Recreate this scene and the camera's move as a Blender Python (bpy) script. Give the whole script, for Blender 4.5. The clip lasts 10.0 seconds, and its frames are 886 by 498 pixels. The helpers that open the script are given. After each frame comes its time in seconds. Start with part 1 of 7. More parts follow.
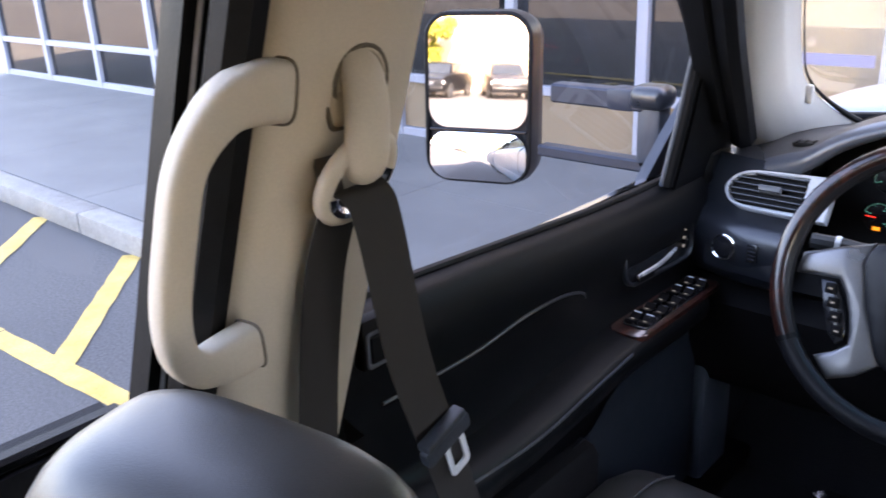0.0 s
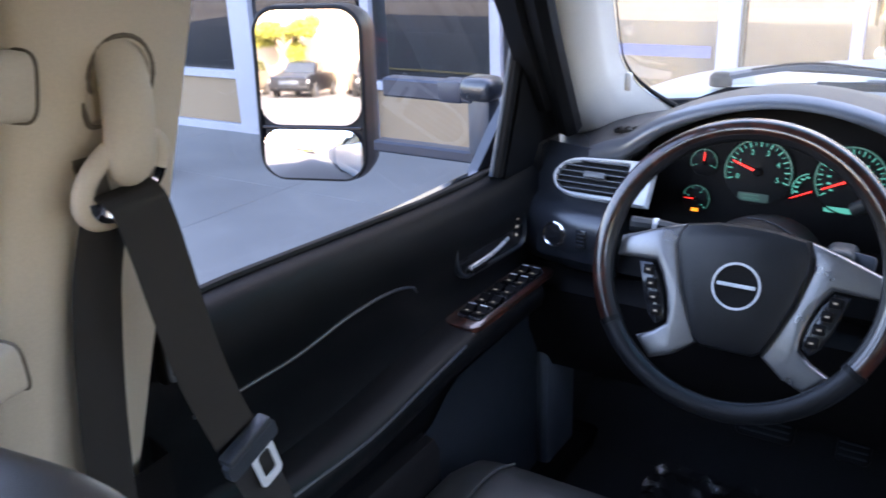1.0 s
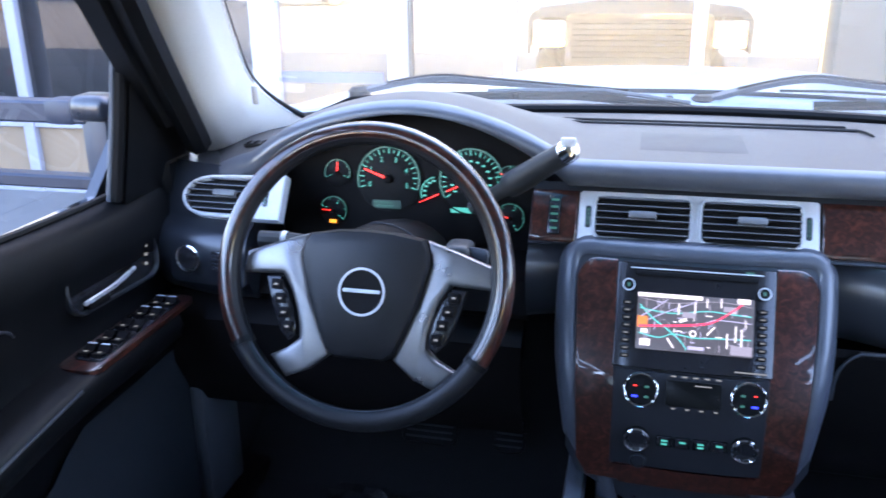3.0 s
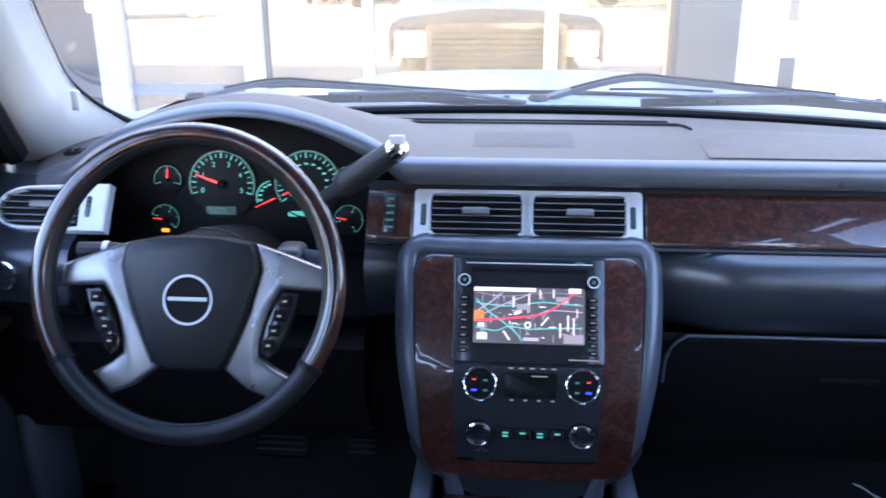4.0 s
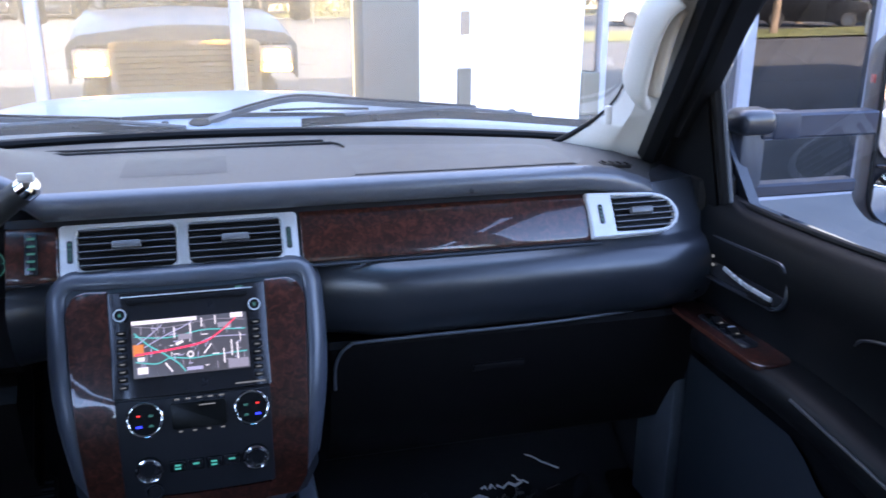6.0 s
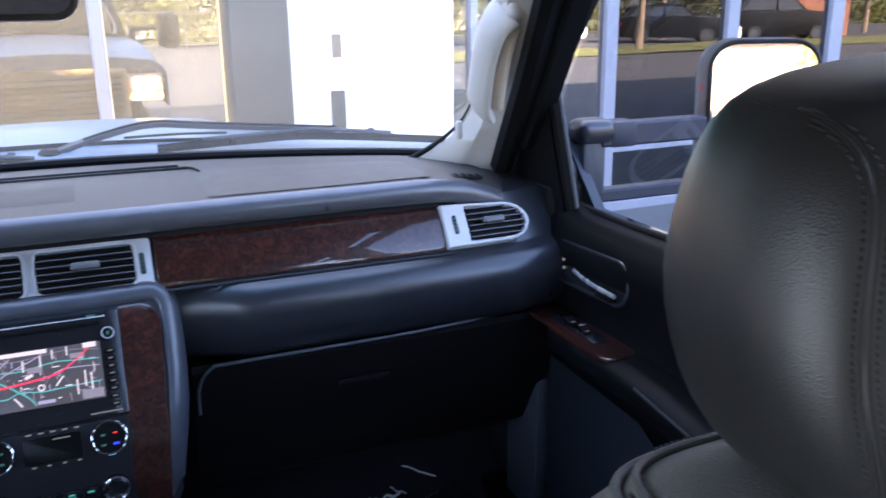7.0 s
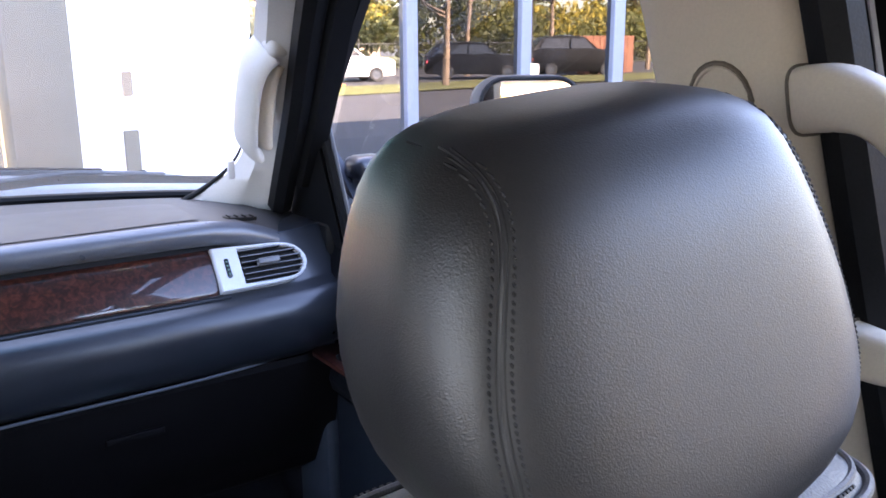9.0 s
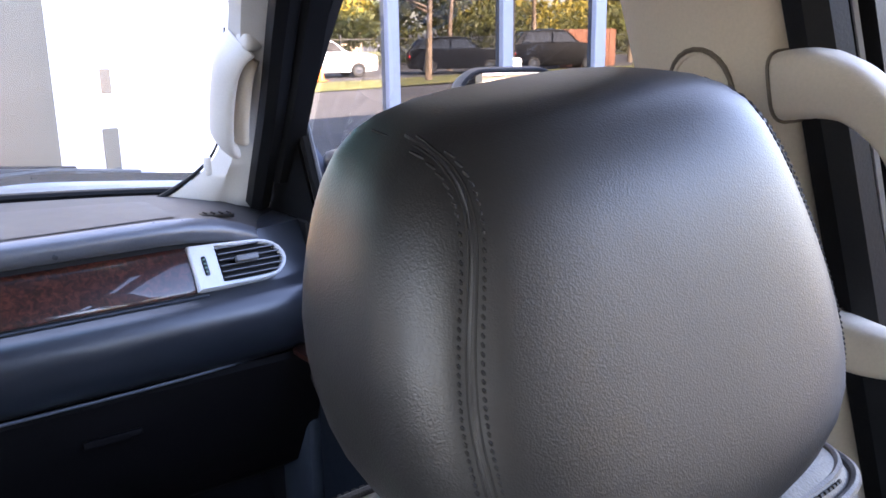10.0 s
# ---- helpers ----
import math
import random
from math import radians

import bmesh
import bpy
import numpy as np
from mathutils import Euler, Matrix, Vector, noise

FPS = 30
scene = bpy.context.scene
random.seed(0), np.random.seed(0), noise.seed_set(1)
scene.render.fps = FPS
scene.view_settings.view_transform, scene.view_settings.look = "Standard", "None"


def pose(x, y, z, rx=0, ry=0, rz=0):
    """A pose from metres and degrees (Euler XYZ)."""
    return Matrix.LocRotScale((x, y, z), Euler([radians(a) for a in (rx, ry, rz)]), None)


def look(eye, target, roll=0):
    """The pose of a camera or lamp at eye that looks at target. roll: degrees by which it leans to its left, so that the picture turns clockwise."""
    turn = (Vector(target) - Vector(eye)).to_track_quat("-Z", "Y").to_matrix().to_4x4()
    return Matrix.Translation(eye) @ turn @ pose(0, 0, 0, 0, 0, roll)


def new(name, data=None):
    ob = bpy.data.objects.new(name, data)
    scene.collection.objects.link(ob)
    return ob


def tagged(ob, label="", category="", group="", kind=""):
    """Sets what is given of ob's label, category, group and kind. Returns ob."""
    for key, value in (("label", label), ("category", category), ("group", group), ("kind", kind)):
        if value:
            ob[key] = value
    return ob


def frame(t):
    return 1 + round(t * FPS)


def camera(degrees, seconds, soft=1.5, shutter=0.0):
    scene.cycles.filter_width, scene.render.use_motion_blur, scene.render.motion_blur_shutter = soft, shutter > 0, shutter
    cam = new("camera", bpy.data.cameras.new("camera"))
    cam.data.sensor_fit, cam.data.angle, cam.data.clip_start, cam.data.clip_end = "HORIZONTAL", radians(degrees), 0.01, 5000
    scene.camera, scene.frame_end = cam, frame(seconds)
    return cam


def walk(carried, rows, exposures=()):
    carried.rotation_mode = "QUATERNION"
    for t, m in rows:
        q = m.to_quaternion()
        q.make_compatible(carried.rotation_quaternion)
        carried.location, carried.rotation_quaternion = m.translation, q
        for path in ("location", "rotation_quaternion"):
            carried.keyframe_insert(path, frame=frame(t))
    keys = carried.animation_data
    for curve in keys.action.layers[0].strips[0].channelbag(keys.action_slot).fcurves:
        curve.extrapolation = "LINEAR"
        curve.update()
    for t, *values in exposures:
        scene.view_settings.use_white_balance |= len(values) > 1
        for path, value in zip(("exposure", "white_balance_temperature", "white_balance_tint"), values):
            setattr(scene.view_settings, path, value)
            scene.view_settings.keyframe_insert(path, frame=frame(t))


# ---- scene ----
cam = camera(55.3, 10.0, soft=1.6, shutter=0.4)
PATH = [
    (0, (-0.222, 0.207, 1.895), (-1.498, 1.579, 1.196), -2.5),
    (0.5, (-0.203, 0.236, 1.889), (-1.372, 1.697, 1.183), -2.4),
    (1, (-0.18, 0.271, 1.881), (-1.224, 1.82, 1.166), -2.3),
    (1.5, (-0.166, 0.3, 1.874), (-1.062, 1.938, 1.156), -1.9),
    (2, (-0.138, 0.329, 1.86), (-0.89, 2.043, 1.155), -1.4),
    (2.5, (-0.119, 0.352, 1.845), (-0.708, 2.138, 1.162), -0.8),
    (2.7, (-0.108, 0.359, 1.841), (-0.635, 2.170, 1.168), -0.7),
    (4, (-0.032, 0.384, 1.813), (-0.183, 2.274, 1.178), -0.2),
    (4.5, (-0.015, 0.368, 1.814), (-0.003, 2.27, 1.195), -0.0),
    (5, (0.013, 0.364, 1.818), (0.197, 2.259, 1.206), 0.2),
    (5.5, (0.042, 0.357, 1.829), (0.387, 2.231, 1.218), 0.3),
    (5.7, (0.050, 0.356, 1.835), (0.458, 2.214, 1.221), 0.4),
    (6.8, (0.093, 0.304, 1.831), (0.777, 2.093, 1.259), -0.7),
    (7, (0.101, 0.296, 1.833), (0.84, 2.068, 1.272), -0.7),
    (7.5, (0.123, 0.283, 1.835), (0.995, 2.003, 1.305), -0.6),
    (8, (0.144, 0.272, 1.840), (1.119, 1.938, 1.335), -0.6),
    (8.5, (0.163, 0.275, 1.836), (1.226, 1.899, 1.343), -0.4),
    (9, (0.176, 0.277, 1.833), (1.292, 1.862, 1.349), -0.3),
    (9.5, (0.186, 0.282, 1.829), (1.327, 1.851, 1.339), -0.6),
    (10, (0.191, 0.286, 1.828), (1.335, 1.85, 1.332), -0.8),
]
walk(cam, [(t, look(eye, target, roll)) for t, eye, target, roll in PATH], [(0.0, 4.35, 7700.0, 26.0), (1.0, 4.47, 7000.0, 22.0), (2.0, 4.82, 6450.0, 20.0), (2.8, 4.86, 6380.0, 21.0), (4.0, 4.62, 6300.0, 22.0), (5.5, 4.44, 6300.0, 22.0), (7.0, 4.0, 6500.0, 24.0), (8.0, 4.05, 6700.0, 26.0), (9.0, 4.45, 6800.0, 28.0), (10.0, 4.45, 6900.0, 28.0)])

# ---- world, sun ----
world = bpy.data.worlds.new("sky")
scene.world = world
world.use_nodes = True
SUN_ELEV, SUN_ROT = 30.0, 8.0
wn = world.node_tree
sky = wn.nodes.new("ShaderNodeTexSky")
sky.sky_type = "NISHITA"
sky.sun_disc = False
sky.sun_elevation, sky.sun_rotation = radians(SUN_ELEV), radians(SUN_ROT)
sky.dust_density = 1.5
bg = wn.nodes["Background"]
bg.inputs["Strength"].default_value = 0.15
wn.links.new(sky.outputs[0], bg.inputs["Color"])
sun = new("sun", bpy.data.lights.new("sun", "SUN"))
sun.data.energy, sun.data.angle, sun.data.color = 5.0, radians(0.6), (1.0, 0.87, 0.70)
a, e = radians(SUN_ROT), radians(SUN_ELEV)
sun.matrix_world = look((60 * math.sin(a), 60 * math.cos(a), 60 * math.tan(e)), (0, 0, 0))


# ---- materials ----
def material(name, base, rough=0.5, metal=0.0, second=None, scale=30.0, fine=400.0, vary=0.12, bump=0.0, bump_scale=None,
             coat=0.0, spec=0.5, sheen=0.0, pebble=0.0, stretch=(1, 1, 1), rough_vary=0.08):
    """A principled surface whose colour and gloss vary at two scales, in metres."""
    m = bpy.data.materials.new(name)
    m.use_nodes = True
    t = m.node_tree
    N, L = t.nodes, t.links
    p = N["Principled BSDF"]
    co = N.new("ShaderNodeTexCoord")
    mp = N.new("ShaderNodeMapping")
    mp.inputs["Scale"].default_value = stretch
    L.new(co.outputs["Object"], mp.inputs["Vector"])
    n1, n2 = N.new("ShaderNodeTexNoise"), N.new("ShaderNodeTexNoise")
    n1.inputs["Scale"].default_value, n2.inputs["Scale"].default_value = scale, fine
    n1.inputs["Detail"].default_value, n2.inputs["Detail"].default_value = 4, 2
    for n in (n1, n2):
        L.new(mp.outputs[0], n.inputs["Vector"])
    r1 = N.new("ShaderNodeMapRange")
    r1.inputs["From Min"].default_value, r1.inputs["From Max"].default_value = 0.3, 0.7
    L.new(n1.outputs["Fac"], r1.inputs["Value"])
    mix = N.new("ShaderNodeMix")
    mix.data_type = "RGBA"
    b = second or tuple(min(1, c * (1 + vary)) for c in base)
    aa = base if second else tuple(c * (1 - vary) for c in base)
    mix.inputs[6].default_value, mix.inputs[7].default_value = (*aa, 1), (*b, 1)
    L.new(r1.outputs[0], mix.inputs[0])
    mul = N.new("ShaderNodeMix")
    mul.data_type, mul.blend_type = "RGBA", "MULTIPLY"
    mul.inputs[0].default_value = min(1.0, vary * 2)
    L.new(mix.outputs[2], mul.inputs[6])
    r2 = N.new("ShaderNodeMapRange")
    r2.inputs["From Min"].default_value, r2.inputs["From Max"].default_value = 0.3, 0.7
    r2.inputs["To Min"].default_value, r2.inputs["To Max"].default_value = 0.55, 1.25
    L.new(n2.outputs["Fac"], r2.inputs["Value"])
    L.new(r2.outputs[0], mul.inputs[7])
    L.new(mul.outputs[2], p.inputs["Base Color"])
    rr = N.new("ShaderNodeMapRange")
    rr.inputs["To Min"].default_value, rr.inputs["To Max"].default_value = max(0.02, rough - rough_vary), min(1, rough + rough_vary)
    L.new(n1.outputs["Fac"], rr.inputs["Value"])
    L.new(rr.outputs[0], p.inputs["Roughness"])
    p.inputs["Metallic"].default_value = metal
    p.inputs["Coat Weight"].default_value = coat
    p.inputs["Coat Roughness"].default_value = 0.04
    p.inputs["Specular IOR Level"].default_value = spec
    p.inputs["Sheen Weight"].default_value = sheen
    if bump or pebble:
        bp = N.new("ShaderNodeBump")
        bp.inputs["Distance"].default_value = 0.001
        if pebble:
            v = N.new("ShaderNodeTexVoronoi")
            v.feature = "SMOOTH_F1"
            v.inputs["Scale"].default_value = bump_scale or 500
            L.new(mp.outputs[0], v.inputs["Vector"])
            L.new(v.outputs["Distance"], bp.inputs["Height"])
            bp.inputs["Strength"].default_value = pebble
        else:
            n3 = N.new("ShaderNodeTexNoise")
            n3.inputs["Scale"].default_value, n3.inputs["Detail"].default_value = bump_scale or fine, 3
            L.new(mp.outputs[0], n3.inputs["Vector"])
            L.new(n3.outputs["Fac"], bp.inputs["Height"])
            bp.inputs["Strength"].default_value = bump
        L.new(bp.outputs[0], p.inputs["Normal"])
        if coat:
            p.inputs["Coat Normal"].default_value = (0, 0, 0)
    return m


def glowing(name, colour, strength):
    m = bpy.data.materials.new(name)
    m.use_nodes = True
    p = m.node_tree.nodes["Principled BSDF"]
    p.inputs["Base Color"].default_value = (0.02, 0.02, 0.02, 1)
    p.inputs["Roughness"].default_value = 0.3
    p.inputs["Emission Color"].default_value = (*colour, 1)
    p.inputs["Emission Strength"].default_value = strength
    return m


def glass(name, tint, gloss=0.06, dust_haze=0.0, rough=0.0, grazing=0.5):
    """A pane: tinted see-through, with a mirror film that grows at a slant, and a little dust that can carry haze."""
    m = bpy.data.materials.new(name)
    m.use_nodes = True
    N, L = m.node_tree.nodes, m.node_tree.links
    N.remove(N["Principled BSDF"])
    tr, gl, di = N.new("ShaderNodeBsdfTransparent"), N.new("ShaderNodeBsdfGlossy"), N.new("ShaderNodeBsdfTranslucent")
    tr.inputs[0].default_value = (*tint, 1)
    gl.inputs["Roughness"].default_value = rough
    di.inputs[0].default_value = (0.9, 0.82, 0.66, 1)
    lw = N.new("ShaderNodeLayerWeight")
    lw.inputs["Blend"].default_value = 0.25
    mr = N.new("ShaderNodeMapRange")
    mr.inputs["To Min"].default_value, mr.inputs["To Max"].default_value = gloss, min(1, gloss + grazing)
    L.new(lw.outputs["Fresnel"], mr.inputs["Value"])
    mx = N.new("ShaderNodeMixShader")
    L.new(mr.outputs[0], mx.inputs[0])
    L.new(tr.outputs[0], mx.inputs[1])
    L.new(gl.outputs[0], mx.inputs[2])
    out = N["Material Output"]
    if dust_haze:
        ns = N.new("ShaderNodeTexNoise")
        ns.inputs["Scale"].default_value, ns.inputs["Detail"].default_value = 9, 5
        dr = N.new("ShaderNodeMapRange")
        dr.inputs["To Min"].default_value, dr.inputs["To Max"].default_value = dust_haze * 0.6, dust_haze * 1.4
        L.new(ns.outputs["Fac"], dr.inputs["Value"])
        m2 = N.new("ShaderNodeMixShader")
        L.new(dr.outputs[0], m2.inputs[0])
        L.new(mx.outputs[0], m2.inputs[1])
        L.new(di.outputs[0], m2.inputs[2])
        L.new(m2.outputs[0], out.inputs["Surface"])
    else:
        L.new(mx.outputs[0], out.inputs["Surface"])
    return m


def burl(name, tone=1.0, size=95):
    """Dark burled walnut under clear lacquer."""
    m = material(name, (0.10, 0.028, 0.014), rough=0.30, coat=1.0, fine=260, spec=0.3, rough_vary=0.03)
    N, L = m.node_tree.nodes, m.node_tree.links
    p = N["Principled BSDF"]
    co = N.new("ShaderNodeTexCoord")
    w = N.new("ShaderNodeTexNoise")
    w.inputs["Scale"].default_value, w.inputs["Detail"].default_value, w.inputs["Distortion"].default_value = size, 8, 1.0
    L.new(co.outputs["Object"], w.inputs["Vector"])
    r = N.new("ShaderNodeValToRGB")
    r.color_ramp.elements[0].position, r.color_ramp.elements[0].color = 0.34, (0.012 * tone, 0.0035 * tone, 0.0025 * tone, 1)
    r.color_ramp.elements[1].position, r.color_ramp.elements[1].color = 0.68, (0.085 * tone, 0.023 * tone, 0.014 * tone, 1)
    k = r.color_ramp.elements.new(0.5)
    k.color = (0.034 * tone, 0.0095 * tone, 0.006 * tone, 1)
    L.new(w.outputs["Fac"], r.inputs[0])
    L.new(r.outputs[0], p.inputs["Base Color"])
    p.inputs["Coat IOR"].default_value = 1.5
    return m


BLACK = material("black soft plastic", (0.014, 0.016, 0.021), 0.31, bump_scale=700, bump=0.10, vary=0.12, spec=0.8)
# the black plastic again, with light from the windshield put into its colour
SURROUND = material("black surround lightened for windshield light", (0.052, 0.058, 0.074), 0.34, bump_scale=700, bump=0.10, vary=0.10, spec=0.8)
DASHTOP = material("dark grained dash top", (0.050, 0.046, 0.044), 0.55, bump_scale=800, pebble=0.3, vary=0.15)
DASHPATCH = material("smooth dark dash cover", (0.044, 0.041, 0.041), 0.5, bump_scale=900, pebble=0.12, vary=0.08)
SENSOR = material("dark sensor cover plastic", (0.036, 0.035, 0.036), 0.56, vary=0.08, spec=0.4)
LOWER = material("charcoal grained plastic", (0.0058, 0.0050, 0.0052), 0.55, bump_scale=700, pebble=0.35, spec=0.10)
CHARCOAL = material("charcoal control panel plastic", (0.012, 0.0125, 0.016), 0.5, vary=0.08, spec=0.35)
STALK = material("matt black stalk plastic", (0.018, 0.019, 0.021), 0.5, bump_scale=600, bump=0.1, vary=0.1, spec=0.4)
HANDLE = material("polished handle metal", (0.50, 0.50, 0.52), 0.28, metal=0.55, vary=0.03)
DOORGREY = material("slate grey lower door panel", (0.014, 0.0165, 0.021), 0.5, bump_scale=700, pebble=0.3, spec=0.35)
GREYPLAS = material("slate grey door plastic", (0.026, 0.030, 0.038), 0.5, bump_scale=700, pebble=0.3, spec=0.4)
SCREENBLACK = material("black display lens", (0.002, 0.002, 0.002), 0.3, vary=0.05, spec=0.2)
GLOSSBLACK = material("gloss black plastic", (0.012, 0.012, 0.014), 0.18, vary=0.1)
DOORBLACK = material("black door leather grain", (0.004, 0.0041, 0.0046), 0.42, bump_scale=800, pebble=0.25, vary=0.15, spec=0.085)
SHELL = material("black mirror shell plastic", (0.009, 0.010, 0.014), 0.42, bump=0.1, bump_scale=300, vary=0.1, spec=0.22)
ARM = material("blue-grey mirror arm plastic", (0.017, 0.023, 0.040), 0.45, bump=0.15, bump_scale=300, vary=0.1)
TRIMGREY = material("mid grey console trim", (0.075, 0.082, 0.096), 0.45, bump_scale=700, pebble=0.2)
KICK = material("slate kick panel plastic", (0.046, 0.052, 0.063), 0.5, bump_scale=700, pebble=0.2)
BASEGREY = material("grey mirror base plastic", (0.042, 0.049, 0.063), 0.45, vary=0.08)
# the beige trim darkened: the shade of slots and gaps is in this colour
SLOTSHADE = material("beige darkened for slot shade", (0.13, 0.105, 0.08), 0.7)
CREAMWALL = material("cream wall of the added lit room", (0.84, 0.79, 0.66), 0.8, scale=1.0, vary=0.05)
# black cowl plastic; the sky's reflection is put into this blue-grey
COWL = material("cowl plastic with sky reflection in its colour", (0.15, 0.205, 0.27), 0.35, vary=0.2)
WIPERGREY = material("dark blue-grey wiper metal", (0.030, 0.040, 0.055), 0.4, vary=0.15)
SPOKE = material("satin silver spoke", (0.195, 0.19, 0.195), 0.30, metal=0.75, vary=0.05)
RUBBER = material("black rubber seal", (0.0055, 0.0055, 0.006), 0.48, bump=0.2, vary=0.2, spec=0.14)
LEATHER = material("black seat leather", (0.026, 0.0245, 0.024), 0.40, spec=0.82, bump_scale=1250, pebble=0.16, vary=0.10, scale=14)
# seat leather made pale: the light on the shoulders is in this colour
LITLEATHER = material("grained leather paled as if lit", (0.13, 0.122, 0.112), 0.55, bump_scale=700, pebble=0.5, vary=0.12)
PIPING = material("grey stitched leather piping", (0.10, 0.092, 0.085), 0.5, bump_scale=900, pebble=0.4)
THREAD = material("black thread", (0.025, 0.023, 0.022), 0.7)
LEATHERWHEEL = material("black wheel leather", (0.0075, 0.0075, 0.009), 0.38, bump_scale=900, pebble=0.3, spec=0.3)
BEIGE = material("beige pillar plastic", (0.54, 0.465, 0.37), 0.55, bump_scale=900, pebble=0.12, vary=0.05, scale=6)
CREAM = material("pale grey pillar plastic", (0.56, 0.53, 0.49), 0.5, bump_scale=900, pebble=0.12, vary=0.05, scale=6)
HEADLINER = material("beige headliner cloth", (0.48, 0.44, 0.38), 0.95, bump=0.3, bump_scale=700)
SATIN = material("satin silver trim", (0.56, 0.56, 0.58), 0.6, metal=0.15, vary=0.05)
CHROME = material("chrome", (0.82, 0.82, 0.84), 0.08, metal=1.0, vary=0.03, rough_vary=0.03)
WOOD = burl("burled walnut", 0.82)
RIMWOOD = burl("dark walnut wheel rim", 0.55, 60)
# lighter than the pads beside it: the roll's highlight is in this colour
BROW = material("dash roll with its highlight in the colour", (0.074, 0.079, 0.094), 0.31, bump_scale=700, bump=0.10, vary=0.10, spec=0.9)
SLAT = material("grey vent slat plastic", (0.11, 0.112, 0.12), 0.4, vary=0.1)
SLATBLACK = material("black vent slat plastic", (0.009, 0.009, 0.010), 0.45, vary=0.1, spec=0.3)
WEBBING = material("dark brown belt webbing", (0.017, 0.014, 0.0125), 0.75, bump=0.5, bump_scale=350, stretch=(1, 1, 6), vary=0.15)
CARPET = material("black carpet", (0.007, 0.007, 0.008), 0.95, bump=0.8, bump_scale=300, vary=0.3)
PAINT = material("light silver paint", (0.075, 0.105, 0.145), 0.45, metal=0.0, coat=0.12, vary=0.03)
MIRROR = material("mirror glass", (0.86, 0.87, 0.88), 0.015, metal=1.0, vary=0.0, rough_vary=0.01)
# the windshield's dust layer also stands in for the veil of glare
WSGLASS = glass("windshield glass", (0.90, 0.93, 0.92), 0.015, dust_haze=0.055, grazing=0.14)
SIDEGLASS = glass("tinted side glass", (0.66, 0.67, 0.70), 0.0, grazing=0.06)
REARGLASS = glass("rear side glass", (0.88, 0.89, 0.91), 0.005, grazing=0.12)
BACKGLASS = glass("rear window glass", (0.30, 0.31, 0.31), 0.03)
SHADEBAND = glass("blue shade band", (0.18, 0.55, 0.60), 0.03)
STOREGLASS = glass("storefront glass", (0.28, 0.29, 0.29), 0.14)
CLEARPANE = glass("clear storefront glass", (0.62, 0.61, 0.57), 0.38, dust_haze=0.02)
ASPHALT = material("asphalt", (0.058, 0.057, 0.057), 0.9, second=(0.080, 0.078, 0.076), scale=0.6, fine=60, vary=0.35, bump=0.9, bump_scale=90)
CONCRETE = material("pavement concrete", (0.118, 0.116, 0.112), 0.85, second=(0.155, 0.152, 0.145), scale=1.4, fine=70, vary=0.10, bump=0.4, bump_scale=120)
KERB = material("worn kerb concrete", (0.17, 0.162, 0.15), 0.85, second=(0.23, 0.222, 0.205), scale=7, fine=60, vary=0.2, bump=0.8, bump_scale=60)
YELLOW = material("worn yellow road paint", (0.42, 0.28, 0.06), 0.75, second=(0.50, 0.36, 0.12), scale=6, fine=90, vary=0.25, bump=0.4, bump_scale=90)
WHITEFRAME = material("white window frame paint", (0.25, 0.265, 0.31), 0.4, vary=0.04)
TANPANEL = material("tan panel", (0.20, 0.145, 0.09), 0.6, scale=1.0, vary=0.08)
WHITEWALL = material("white painted wall", (0.80, 0.80, 0.78), 0.7, scale=2.0, vary=0.04, bump=0.15)
STUCCO = material("tan stucco", (0.45, 0.36, 0.26), 0.9, scale=2.0, vary=0.1, bump=0.5, bump_scale=80)
BLUEBAND = material("blue glass marking film", (0.11, 0.115, 0.22), 0.5, vary=0.1)
COLUMN = material("grey painted column", (0.076, 0.068, 0.046), 0.65, scale=3.0, vary=0.1)
ROOMSHADE = material("showroom darkened as if unlit", (0.05, 0.048, 0.045), 0.7, scale=2, vary=0.2)
GRASS = material("grass", (0.09, 0.11, 0.025), 0.9, second=(0.20, 0.18, 0.05), scale=2.0, fine=50, vary=0.3, bump=1.0, bump_scale=40)
BARK = material("bark", (0.22, 0.16, 0.11), 0.9, scale=5, fine=60, vary=0.3, bump=1.0, bump_scale=30, stretch=(1, 1, 0.3))
LEAFA = material("green leaves", (0.115, 0.12, 0.032), 0.6, scale=1.5, vary=0.4)
LEAFC = material("yellow-green leaves", (0.30, 0.30, 0.05), 0.6, scale=1.5, vary=0.3)
LEAFB = material("yellowing leaves", (0.34, 0.27, 0.04), 0.6, scale=1.5, vary=0.4)
TYRE = material("tyre rubber", (0.02, 0.02, 0.02), 0.8, bump=0.3)
DARKCAR = material("dark car paint", (0.006, 0.0065, 0.008), 0.3, vary=0.05, spec=0.2)
WHITECAR = material("white car paint", (0.75, 0.75, 0.74), 0.3, coat=1.0, vary=0.03)
CARGLASS = material("dark car glass", (0.02, 0.024, 0.028), 0.06, vary=0.05)
FENCE = material("dark fence metal", (0.03, 0.03, 0.03), 0.6)
REDWOOD = material("reddish fence boards", (0.22, 0.09, 0.05), 0.8, scale=3, vary=0.25, bump=0.5)
LEDGREEN = glowing("green backlight", (0.09, 0.72, 0.60), 0.036)
LEDDIM = glowing("dim green backlight", (0.08, 0.45, 0.36), 0.016)
LEDFAINT = glowing("faint green display", (0.08, 0.40, 0.34), 0.005)
LEDRED = glowing("red needle light", (1.0, 0.03, 0.02), 0.115)
LEDAMBER = glowing("amber telltale", (1.0, 0.33, 0.02), 0.09)
LEDBLUE = glowing("blue mark light", (0.03, 0.05, 1.0), 0.115)
